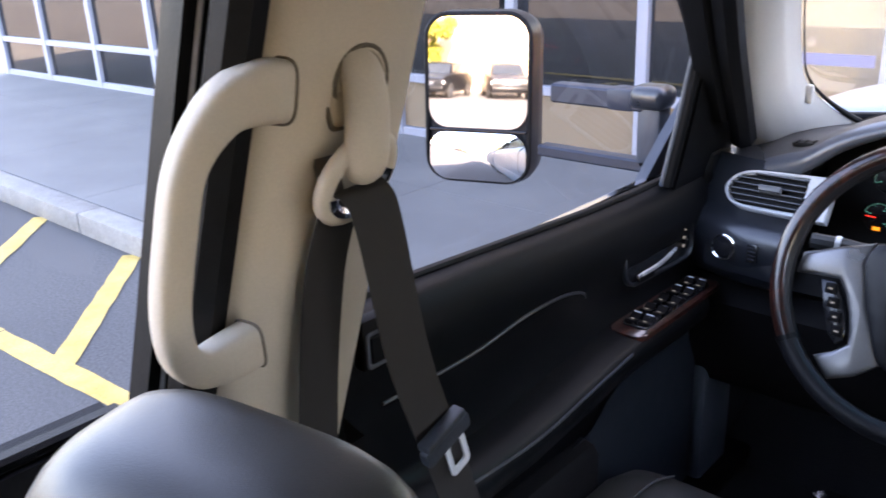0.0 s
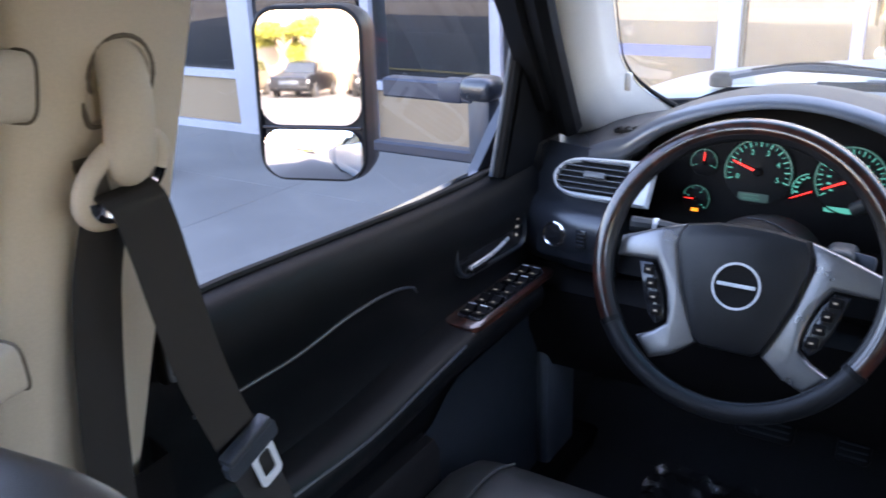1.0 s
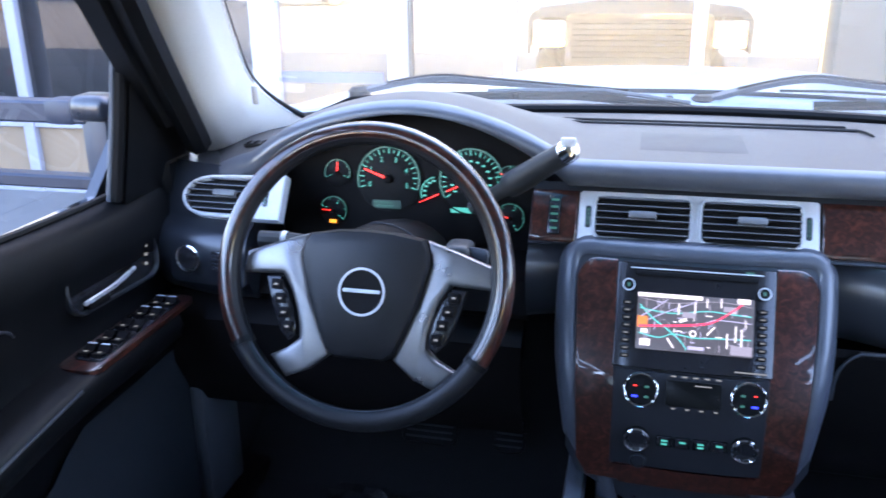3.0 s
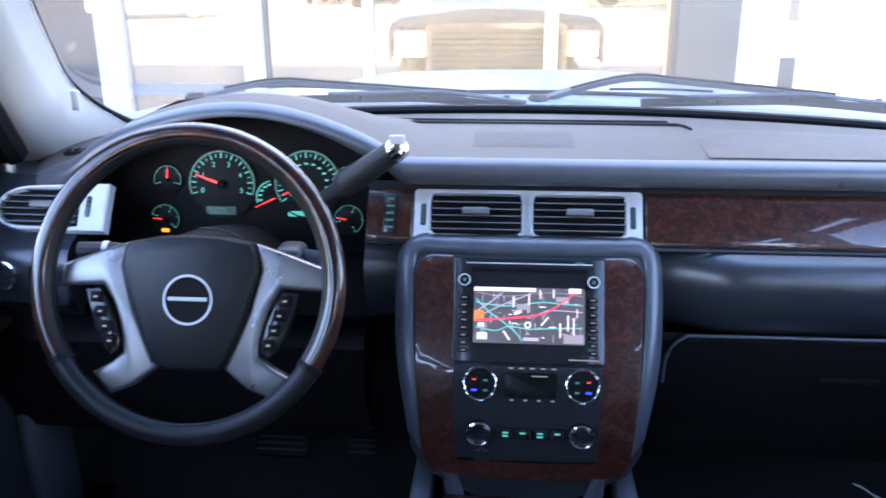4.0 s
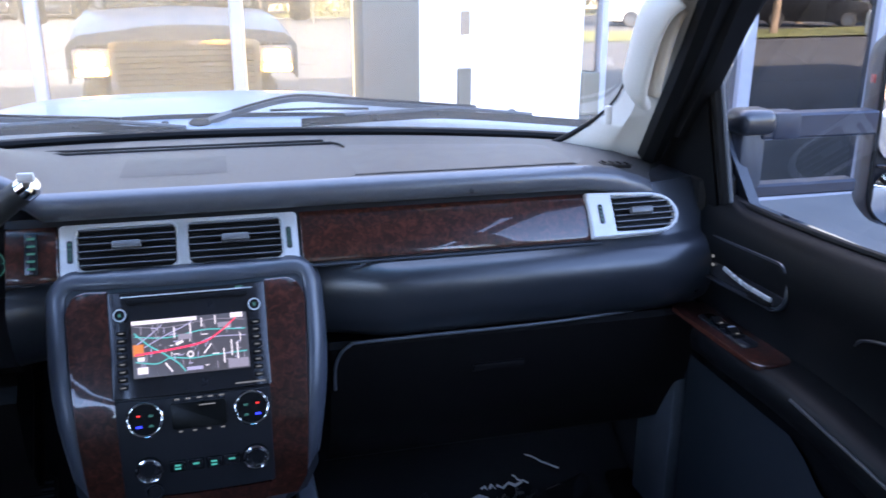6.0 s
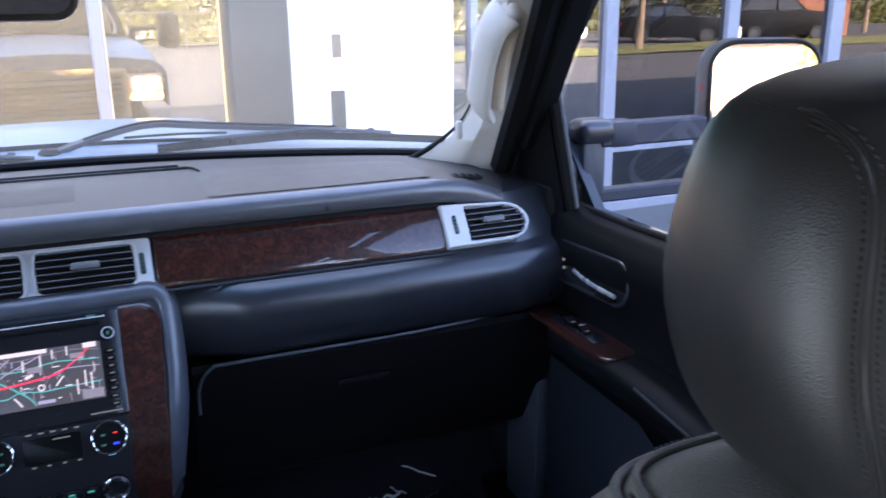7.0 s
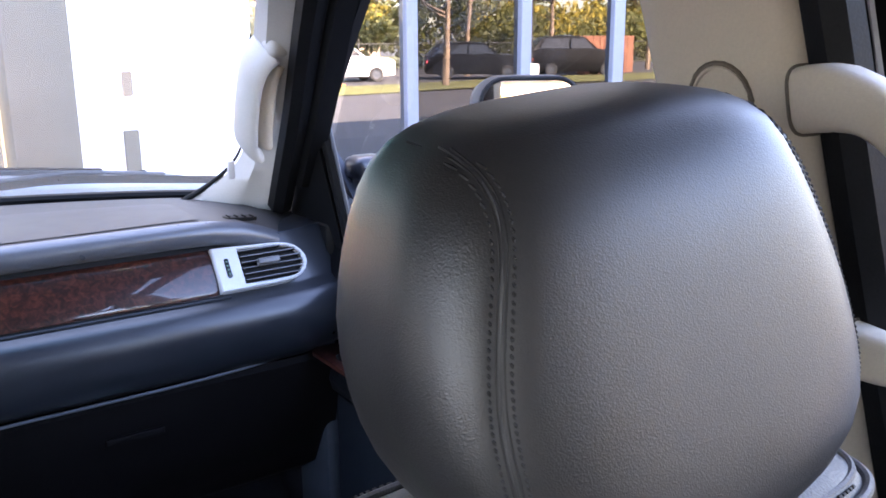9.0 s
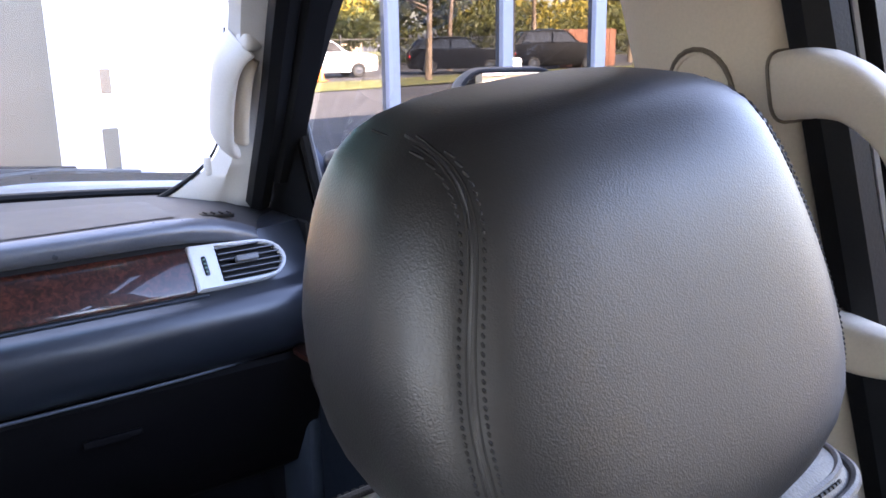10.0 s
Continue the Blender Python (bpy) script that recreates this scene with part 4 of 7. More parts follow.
def rear_door(s):
    global FLIP
    FLIP = s
    d = thing("rear_door", "rear cab door with black window frame and clear glass", "door", (0.9, -0.3, 0.9), "cab doors")
    x = lambda z: side_x(z) + 0.07
    fr = [[(x(z) - 0.03, y0, z), (x(z) - 0.03, y0 - 0.035, z), (x(z) + 0.0, y0 - 0.035, z), (x(z) + 0.03, y0, z)] for z, y0 in ((1.44, 0.530 + REAR_DY[s]), (1.6, 0.553 + REAR_DY[s]), (1.8, 0.581 + REAR_DY[s]), (2.02, 0.612 + REAR_DY[s]))]
    part("window_frame", grid(fr, close_v=True, caps=True), RUBBER, d, "black window frame")
    part("frame_bead", tube([(x(z) - 0.028, y0 - 0.012, z) for z, y0 in ((1.45, 0.523 + REAR_DY[s]), (1.6, 0.545 + REAR_DY[s]), (1.8, 0.573 + REAR_DY[s]), (2.0, 0.602 + REAR_DY[s]))], 0.0035, 6), SATIN, d, "thin bright bead")
    part("top_frame", grid([[(x(2.02) - .03, y, 2.0), (x(2.02) + .03, y, 2.0), (x(2.02) + .03, y, 2.06), (x(2.02) - .03, y, 2.06)] for y in (0.57, -0.5, -1.3)], close_v=True, caps=True), RUBBER, d)
    part("back_frame", box((0.87, -1.25, 1.75), (0.06, 0.3, 0.6)), RUBBER, d)
    part("panel", grid([[(0.95, y, 1.49), (0.90, y, 1.485), (0.875, y, 1.44), (0.87, y, 1.25), (0.88, y, 0.82), (0.95, y, 0.82)] for y in (0.50, 0.1, -0.6, -1.35)], close_v=True, caps=True), DOORBLACK, d)
    part("sill_seal", box((0.915, -0.42, 1.492), (0.02, 1.85, 0.014), 0.004, 1), RUBBER, d)
    p = part("pane", grid([[(x(z), y, z) for z in (1.47, 1.65, 1.85, 2.02)] for y in (0.545, 0.0, -0.6, -1.25)]), REARGLASS, d)
    p.visible_shadow = False
    part("outer_skin", grid([[(0.98, y, 0.95), (1.0, y, 1.2), (0.985, y, 1.42), (0.955, y, 1.47)] for y in (0.60, 0, -0.6, -1.4)]), PAINT, d)
    FLIP = 1


truck()
cabin_shell()
for s in (-1, 1):
    pillar_a(s)
    pillar_b(s)
    rear_door(s)


# ---- dashboard ----
def bump(x):
    """Height that the gauge hood adds to the dash top."""
    return 0.076 * max(0.0, math.cos((x + 0.445) / 0.255 * math.pi / 2)) ** 0.85 if abs(x + 0.445) < 0.255 else 0.0


def brow_y(x):
    ax = abs(x)
    return 1.598 + 0.026 * step01(ax, 0.66, 0.78) + 0.026 * step01(ax, 0.76, 0.90)


PAN_TOP, PAN_LOW = Vector((0, 1.620, 1.492)), Vector((0, 1.577, 1.424))
PAN_UP = (PAN_TOP - PAN_LOW).normalized()


def pan_m(x, h=0.0, out=0.0, turn=0.0):
    """A frame on the slanting fascia, at x and h above the middle of the trim band."""
    o = (PAN_TOP + PAN_LOW) / 2 + PAN_UP * h
    return face_m((x, o.y, o.z), (math.cos(turn), math.sin(turn), 0), PAN_UP) @ Matrix.Translation((0, 0, out))


def dashboard():
    d = thing("dashboard", "black grained dashboard with walnut and silver trim", "dashboard", (0, 1.75, 1.0))
    xs = [-0.90, -0.88, -0.85, -0.82, -0.79] + [-0.77 + k * 0.02 for k in range(31)] + [-0.15 + k * 0.05 for k in range(19)] + [0.79, 0.82, 0.85, 0.88, 0.90]
    rows = []
    for x in xs:
        b, y0 = bump(x), brow_y(x)
        u = max(-1, min(1, x / 0.85))
        foot = ws_point(u, 0)
        end = 0.10 * step01(abs(x), 0.60, 0.95) ** 1.4
        yb = y0 + 0.025 * (b / 0.078)
        prof = [(foot.y + 0.03, foot.z - 0.03), (foot.y, foot.z - 0.004)]
        for k in range(1, 7):
            f = k / 7
            y = foot.y + (y0 + 0.03 - foot.y) * f
            prof.append((y + 0.025 * (b / 0.078) * f, 1.545 - 0.02 * u * u * (1 - f) + 0.006 * math.sin(f * 3.14) - end * f + b * step01(f, 0.15, 0.85)))
        z = 1.545 + b - end
        prof += [(yb + 0.018, z - 0.002), (yb + 0.006, z - 0.008), (yb, z - 0.018), (yb + 0.001, z - 0.030 + 0.008 * (b / 0.078)), (yb + 0.010, z - 0.042 + 0.019 * (b / 0.078)), (yb + 0.06, z - 0.044 + 0.020 * (b / 0.078))]
        rows.append([(x, y, zz) for y, zz in prof])
    part("top_pad", grid([r[:-5] for r in rows]), DASHTOP, d, "dark grained padded top with a gauge hood", 1.0)
    part("front_roll", grid([r[-6:] for r in rows]), BROW, d, "rolled front edge of the dash, blue-grey for its highlight", 1.0)
    # recessed groove and the panels on the top
    part("top_groove", box((-0.012, 1.863, 1.5502), (0.536, 0.008, 0.008), 0.002, 1), RUBBER, d)
    part("top_groove_rear", box((0.004, 1.893, 1.5495), (0.482, 0.007, 0.008), 0.002, 1), RUBBER, d)
    part("groove_end", tube(smooth([(0.252, 1.866, 1.5525), (0.266, 1.845, 1.5525), (0.272, 1.815, 1.5525)], 4), [0.0022] * 8 + [0.0008], 6), RUBBER, d)
    def top_z(x, y):
        u = x / 0.85
        foot = ws_point(u, 0)
        f = min(1.0, max(0.0, (foot.y - y) / (foot.y - brow_y(x) - 0.03)))
        return 1.545 - 0.02 * u * u * (1 - f) + 0.006 * math.sin(f * 3.14) - 0.10 * step01(abs(x), 0.60, 0.95) ** 1.4 * f
    rows = [[Vector((-0.089 + 0.158 * i / 8, 1.675 + 0.118 * k / 8, top_z(-0.089 + 0.158 * i / 8, 1.675 + 0.118 * k / 8) + (0.0008 if 0 < k < 8 and 0 < i < 8 else 0.0))) for k in range(9)] for i in range(9)]
    part("sensor_cover", grid(rows), SENSOR, d, "darker smooth sensor cover", 0.3)
    n = 14
    rows = []
    for i in range(n + 1):
        x = 0.262 + 0.372 * i / n
        lo = 1.625 + 0.004 * abs(i - n / 2) / n
        hi = 1.842 - 0.05 * (i / n) ** 1.5 - 0.012 * (i in (0, n))
        rows.append([Vector((x, lo + (hi - lo) * k / 8, top_z(x, lo + (hi - lo) * k / 8) + (0.0016 if 0 < k < 8 and 0 < i < n else 0.0004))) for k in range(9)])
    part("airbag_cover", grid(rows), DASHPATCH, d, "smooth airbag cover let into the dash top", 0.3)
    for s in (-1, 1):
        vx, vy = s * 0.714, 1.652 if s > 0 else 1.668
        vz = top_z(vx, vy) + 0.0035
        v = part("defroster_vent", plate(rrect(0.062, 0.022, 0.008), 0.006, face_m((vx, vy, vz), (1, s * 0.12, -s * 0.10), (0, 1, 0.05)), 0.001), RUBBER, d)
        for k in range(4):
            q = -0.021 + k * 0.014
            part("fin", box((vx + q, vy, vz + 0.0006 - s * q * 0.10), (0.0025, 0.016, 0.003)), LOWER, v)
    # core behind the fascia, in two blocks either side of the gauges
    def core(x0, x1, name):
        n = max(2, int((x1 - x0) / 0.02))
        rr = []
        for k in range(n + 1):
            x = x0 + (x1 - x0) * k / n
            c = 0.032 * step01(abs(x), 0.76, 0.90)
            g = c + 0.040 * (1 - step01(abs(x), 0.190, 0.31))
            rr.append([(x, 1.80, 1.50), (x, 1.632 + c, 1.502), (x, 1.626 + c, 1.494), (x, 1.583 + c, 1.424), (x, 1.579 + c, 1.419), (x, 1.560 + g, 1.413), (x, 1.546 + g, 1.402), (x, 1.538 + g, 1.386), (x, 1.536 + g, 1.362), (x, 1.543 + g, 1.332), (x, 1.556 + g, 1.306), (x, 1.574 + g, 1.291), (x, 1.62 + g, 1.285), (x, 1.80, 1.285)])
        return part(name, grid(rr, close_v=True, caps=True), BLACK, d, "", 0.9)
    core(-0.245, 0.90, "lower_pad")
    core(-0.90, -0.695, "side_pad")
    # walnut and silver band
    def band(x0, x1, mat, name, out=0.006):
        H = (PAN_TOP - PAN_LOW).length
        m = pan_m((x0 + x1) / 2, 0, out)
        w, rows = x1 - x0, []
        for k in range(21):
            f = -0.5 + k / 20
            y = f * H
            z = 0.0045 * (1 - 4 * f * f) - 0.0045
            e = 0.0012 if k in (0, 20) else 0.0
            rows.append([m @ Vector((x, y, q)) for x, q in ((-w / 2, -0.012), (-w / 2, z - 0.0012), (-w / 2 + 0.0015, z - e), (-w / 4, z - e), (0, z - e), (w / 4, z - e), (w / 2 - 0.0015, z - e), (w / 2, z - 0.0012), (w / 2, -0.012))])
        rows = [[Vector((*p[:2], p[2])) - (m.to_3x3() @ Vector((0, 0, 0.012))) for p in rows[0]]] + rows
        return part(name, grid(rows), mat, d, "", 0.5)
    band(0.170, 0.648, WOOD, "wood_trim")["label"] = "burled walnut trim panel with glossy lacquer"
    band(-0.243, -0.174, WOOD, "wood_trim")
    part("trim_line", box((0.41, 1.572, 1.4195), (0.50, 0.005, 0.004), 0.001, 1), GREYPLAS, d)

    def vent(m, w, h, r, shape=None, tabs=True):
        outer = shape or rrect(w, h, r)
        v = part("air_vent", plate([(x * 0.99, y * 0.98) for x, y in outer], 0.003, m @ Matrix.Translation((0, 0, -0.014)), 0), RUBBER, d)
        for k in range(6):
            yy = -h / 2 + h * (k + 0.5) / 6
            xa, xb = span(outer, yy)
            part("slat", box(((xa + xb) / 2, yy, -0.006), (xb - xa, 0.0026, 0.010), 0.0008, 1, m), SLATBLACK, v)
            part("slat_edge", box(((xa + xb) / 2, yy - 0.0004, -0.0006), (xb - xa, 0.0016, 0.0010), m=m), SLAT, v)
        part("tab", box((0, 0, 0.004), (0.040, 0.011, 0.012), 0.003, 2, m), SLAT, v)
        return v

    H = (PAN_TOP - PAN_LOW).length
    # centre vents in a silver bezel
    n_out = rrect(0.338, H, 0.006)
    part("vent_bezel", plate(n_out, 0.010, pan_m(-0.003, 0, 0.004), 0.002), SATIN, d, "satin silver vent bezel")
    for x in (-0.079, 0.073):
        m = pan_m(x, 0.001, 0.0055)
        v = vent(m @ Matrix.Translation((0, 0, 0.014)), 0.135, 0.062, 0.010)
        part("vent_rim", bezel(rrect(0.145, 0.071, 0.013), rrect(0.135, 0.062, 0.010), 0.004, m @ Matrix.Translation((0, 0, 0.003))), SATIN, v)
    for x in (-0.158, 0.152):
        w = part("vent_wheel", plate(rrect(0.008, 0.034, 0.003), 0.004, pan_m(x, 0, 0.0052), 0.001), GREYPLAS, d)
        for k in range(4):
            part("mark", box((0, -0.010 + k * 0.007, 0.0004), (0.0045, 0.0026, 0.0006), m=pan_m(x, 0, 0.0052)), LEDDIM, w)
    b = part("button_strip", plate(rrect(0.018, 0.062, 0.003), 0.004, pan_m(-0.208, 0, 0.009), 0.001), GLOSSBLACK, d, "narrow column of backlit buttons")
    for k in range(5):
        part("button_mark", box((0, -0.022 + k * 0.011, 0.0005), (0.011, 0.003, 0.0006), m=pan_m(-0.208, 0, 0.009)), LEDDIM, b)
    # outer vents
    def outer_shape(w, h, s):
        top, low = [], []
        for k in range(17):
            f = k / 16 if k < 11 else 1 - 0.375 * ((16 - k) / 6) ** 2
            half = h / 2 * (1 - 0.15 * f * f) * math.sqrt(max(0.02, 1 - max(0.0, (f - 0.70) / 0.30) ** 2.6))
            x, mid = s * (-w / 2 + w * f), -0.004 * f
            top.append((x, mid + half))
            low.append((x, mid - half))
        pts = low + top[::-1]
        return pts if s > 0 else pts[::-1]
    for s, xc in ((1, 0.728), (-1, -0.738)):
        t = s * 0.03
        m = pan_m(xc, 0.0, 0.004, t)
        big = outer_shape(0.164 if s > 0 else 0.180, H * 0.95, s)
        sm = [(x + s * 0.010, y) for x, y in outer_shape(0.112 if s > 0 else 0.130, H * 0.95 - 0.015, s)]
        part("vent_bezel", bezel([(x - s * 0.008, y) for x, y in big], sm, 0.020, m @ Matrix.Translation((0.004 * s, 0, 0.009)), soft=0.0025), SATIN, d, "satin silver vent bezel")
        v = vent(m @ Matrix.Translation((0.004 * s, 0, 0.0125)), 0.112 if s > 0 else 0.130, H * 0.95 - 0.015, 0.012, sm)
        wv = part("vent_wheel", plate(rrect(0.008, 0.034, 0.003), 0.004, m @ Matrix.Translation((-s * 0.066, 0, 0.0105)), 0.001), GLOSSBLACK, d)
        for k in range(4):
            part("mark", box((-s * 0.066, -0.010 + k * 0.007, 0.0110), (0.0045, 0.0026, 0.0006), m=m), LEDDIM, wv)
    # headlamp switch panel
    p = part("switch_panel", plate(rrect(0.145, 0.075, 0.012), 0.02, face_m((-0.768, 1.546, 1.358), (1, -0.12, 0), (0, 0.12, 1)), 0.004), BLACK, d, "black headlamp switch panel")
    m = face_m((-0.797, 1.545, 1.366), (1, -0.12, 0), (0, 0.12, 1))
    k = part("light_knob", lathe([(0.021, -0.003), (0.021, 0.006), (0.017, 0.010), (0.008, 0.011)], m, 20), GLOSSBLACK, p)
    part("knob_ring", tube([m @ Vector((0.021 * math.cos(a * 0.2618), 0.021 * math.sin(a * 0.2618), 0.007)) for a in range(24)], 0.0022, 6, closed=True), CHROME, k)
    for i in range(2):
        part("button_mark", box((0.048, 0.008 - i * 0.016, 0.0015), (0.010, 0.004, 0.001), m=m), LEDDIM, p)
    tw = part("dimmer_wheel", box((0.052, 0.000, 0.001), (0.020, 0.034, 0.008), 0.003, 2, m), GLOSSBLACK, p, "ribbed dimmer wheel")
    for i in range(4):
        part("rib", box((0.052, -0.010 + i * 0.0066, 0.0055), (0.013, 0.0018, 0.002), m=m), GREYPLAS, tw)
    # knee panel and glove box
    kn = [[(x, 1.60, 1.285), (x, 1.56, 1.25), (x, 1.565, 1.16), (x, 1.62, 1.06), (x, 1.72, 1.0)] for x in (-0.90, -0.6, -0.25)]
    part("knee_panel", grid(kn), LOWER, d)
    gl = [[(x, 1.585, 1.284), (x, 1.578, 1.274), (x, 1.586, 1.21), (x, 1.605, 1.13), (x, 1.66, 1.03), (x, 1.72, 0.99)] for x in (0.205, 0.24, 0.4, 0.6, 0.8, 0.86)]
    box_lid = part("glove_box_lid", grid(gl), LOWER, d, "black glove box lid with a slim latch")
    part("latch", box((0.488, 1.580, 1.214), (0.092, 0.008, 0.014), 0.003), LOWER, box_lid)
    seam = smooth([(0.212, 1.585, 1.20), (0.214, 1.577, 1.25), (0.235, 1.570, 1.282), (0.28, 1.566, 1.288), (0.6, 1.566, 1.290), (0.86, 1.60, 1.29)], 6)
    part("lid_seam", tube(seam, 0.0026, 6), TRIMGREY, box_lid)
    return d


dashboard()


# ---- instrument cluster ----
def plate0(outline, depth, m, bev=0.0):
    """A flat piece of any outline, with a small bevel round its face."""
    bm = bmesh.new()
    n = len(outline)
    lo = [bm.verts.new(m @ Vector((x, y, -depth))) for x, y in outline]
    hi = [bm.verts.new(m @ Vector((x, y, 0))) for x, y in outline]
    f = bm.faces.new(hi)
    bm.faces.new(lo[::-1])
    for k in range(n):
        bm.faces.new((lo[k], lo[(k + 1) % n], hi[(k + 1) % n], hi[k]))
    bmesh.ops.recalc_face_normals(bm, faces=bm.faces[:])
    if bev:
        bmesh.ops.bevel(bm, geom=list(f.edges), offset=bev, segments=3, profile=0.5, affect="EDGES")
    return bm


def ring(m, r, w, n=32, a0=0, a1=360, top=0.0):
    rows = []
    for k in range(n + 1):
        a = radians(a0 + (a1 - a0) * k / n)
        c, s = math.cos(a), math.sin(a)
        rows.append([m @ Vector((c * r, s * r, top)), m @ Vector((c * (r + w), s * (r + w), top)), m @ Vector((c * (r + w), s * (r + w), top + 0.0012)), m @ Vector((c * r, s * r, top + 0.0012))])
    return grid(rows, close_v=True, caps=True)


def writing(text, size, m):
    """A raised line of writing, centred on the frame m."""
    cu = bpy.data.curves.new("writing", "FONT")
    cu.body, cu.size, cu.extrude = text, size, 0.0003
    cu.align_x, cu.align_y = "CENTER", "CENTER"
    tmp = bpy.data.objects.new("writing", cu)
    me = bpy.data.meshes.new_from_object(tmp)
    bm = bmesh.new()
    bm.from_mesh(me)
    bmesh.ops.transform(bm, matrix=m, verts=bm.verts)
    bpy.data.objects.remove(tmp)
    bpy.data.curves.remove(cu)
    bpy.data.meshes.remove(me)
    return bm


def cluster():
    up = (0, 0.16, 1)
    def at(x, z, out=0.0):
        return face_m((x, 1.700 + (z - 1.475) * 0.16, z), (1, 0, 0), up) @ Matrix.Translation((0, 0, out))
    c = thing("instrument_cluster", "dark instrument cluster with green-lit dials and red needles", "gauges", (-0.47, 1.72, 1.36))
    out = [(-0.22, -0.12), (0.225, -0.12), (0.225, 0.06), (0.17, 0.11), (0.10, 0.135), (0.0, 0.145), (-0.10, 0.135), (-0.18, 0.10), (-0.225, 0.05)]
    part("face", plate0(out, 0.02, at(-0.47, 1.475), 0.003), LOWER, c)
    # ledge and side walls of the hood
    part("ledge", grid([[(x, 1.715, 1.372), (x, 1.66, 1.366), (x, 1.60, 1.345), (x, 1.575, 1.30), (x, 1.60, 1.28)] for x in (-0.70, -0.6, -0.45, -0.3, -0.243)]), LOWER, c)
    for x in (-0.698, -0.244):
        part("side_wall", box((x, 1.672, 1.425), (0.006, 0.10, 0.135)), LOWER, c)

    def dial(x, z, r, a0, a1, n, needle, style):
        m = at(x, z, 0.002)
        g = part("dial", lathe([(r, -0.004), (r, 0.001), (r * 0.96, 0.0014), (r * 0.02, 0.0014)], m, 36), RUBBER, c)
        part("dial_ring", ring(m, r, r * 0.05, 40, top=0.001), LOWER, g)
        part("scale_arc", ring(m, r * 0.95, r * 0.05, 36, a0, a1, 0.0022), LEDDIM, g)
        ticks = bmesh.new()
        first = True
        for k in range(n):
            a = radians(a0 + (a1 - a0) * k / (n - 1))
            big = k % 2 == 0
            l = r * (0.16 if big else 0.10)
            b = box((r * 0.85, 0, 0.0024), (l, r * (0.036 if big else 0.022), 0.0008), m=m @ pose(0, 0, 0, 0, 0, math.degrees(a)))
            ticks = b if first else join(ticks, b)
            first = False
        tagged(part("tick_marks", ticks, LEDGREEN, g), kind="stuff")
        for k in range(6 if style == 0 else 0):
            a = radians(a0 + (a1 - a0) * k / 5)
            part("numeral", writing(str(k), r * 0.22, m @ Matrix.Translation((r * 0.62 * math.cos(a), r * 0.62 * math.sin(a), 0.0024))), LEDGREEN, g)
        for k in range(0, n if style else 0, 2):
            a = radians(a0 + (a1 - a0) * k / (n - 1))
            part("numeral_bar", box((r * 0.60 * math.cos(a), r * 0.60 * math.sin(a), 0.0024), (r * 0.11, r * 0.055, 0.0008), m=m), LEDGREEN, g)
        mm = m @ pose(0, 0, 0, 0, 0, needle)
        part("needle", plate([(-r * 0.12, -r * 0.04), (r * 0.82, -r * 0.018), (r * 0.82, r * 0.018), (-r * 0.12, r * 0.04)], 0.002, mm, 0, 0.006), LEDRED, g, "glowing red needle")
        part("needle_hub", lathe([(r * 0.13, 0.001), (r * 0.13, 0.007), (r * 0.08, 0.009), (r * 0.01, 0.009)], m, 16), LOWER, g)
        return g, m
    t, m = dial(-0.499, 1.475, 0.055, 198, -18, 21, 160, 0)
    part("display", plate(rrect(0.050, 0.014, 0.002), 0.002, at(-0.502, 1.432, 0.004)), LEDFAINT, t, "dim green digital display")
    for k in range(2):
        part("readout_bar", box((-0.006 + k * 0.002, 0.003 - k * 0.006, 0.0004), (0.030, 0.0026, 0.0006), m=at(-0.502, 1.432, 0.004)), LEDDIM, t)
    dial(-0.357, 1.478, 0.054, 215, -30, 25, 205, 1)
    dial(-0.590, 1.481, 0.023, 200, -20, 5, 88, 2)
    g, m = dial(-0.597, 1.417, 0.024, 160, -40, 5, 178, 2)
    part("telltale", box((0.0, -0.019, 0.003), (0.012, 0.006, 0.001), 0.0003, 1, m), LEDAMBER, g, "lit amber telltale")
    dial(-0.290, 1.421, 0.024, 190, -60, 5, 170, 2)
    dial(-0.292, 1.484, 0.022, 200, -20, 5, 150, 2)
    # small scale between the large dials
    f = part("fuel_scale", ring(at(-0.415, 1.455, 0.003), 0.026, 0.0016, 12, 100, 200), LEDGREEN, c)
    for k in range(5):
        a = radians(105 + k * 22)
        part("numeral_bar", box((0.021 * math.cos(a), 0.021 * math.sin(a), 0.001), (0.006, 0.003, 0.0008), m=at(-0.415, 1.455, 0.003)), LEDGREEN, f)
    part("needle", plate([(-0.004, -0.0012), (0.032, -0.0006), (0.032, 0.0006), (-0.004, 0.0012)], 0.002, at(-0.415, 1.452, 0.006) @ pose(0, 0, 0, 0, 0, 205)), LEDRED, f, "glowing red needle")
    part("odometer", plate(rrect(0.042, 0.009, 0.002), 0.002, at(-0.369, 1.429, 0.004)), LEDGREEN, c, "green digital readout")
    part("warning_lamp", box((0.03, -0.016, 0.004), (0.010, 0.010, 0.001), 0.0003, 1, at(-0.357, 1.478)), LEDRED, c, "lit red warning lamp")


cluster()


# ---- centre stack ----
STACK = [(1.03, 1.462), (1.10, 1.452), (1.178, 1.449), (1.253, 1.457), (1.300, 1.481), (1.372, 1.525), (1.437, 1.563), (1.46, 1.58)]


def stack_knot(z):
    for (za, ya), (zb, yb) in zip(STACK, STACK[1:]):
        if z <= zb:
            return ya + (yb - ya) * (z - za) / (zb - za)
    return STACK[-1][1] + (z - STACK[-1][0]) * 0.6


def stack_y(z):
    """The depth of the stack's face at height z, rounded between the knots."""
    return sum(stack_knot(z + k * 0.009) * (6 - abs(k)) for k in range(-5, 6)) / 36


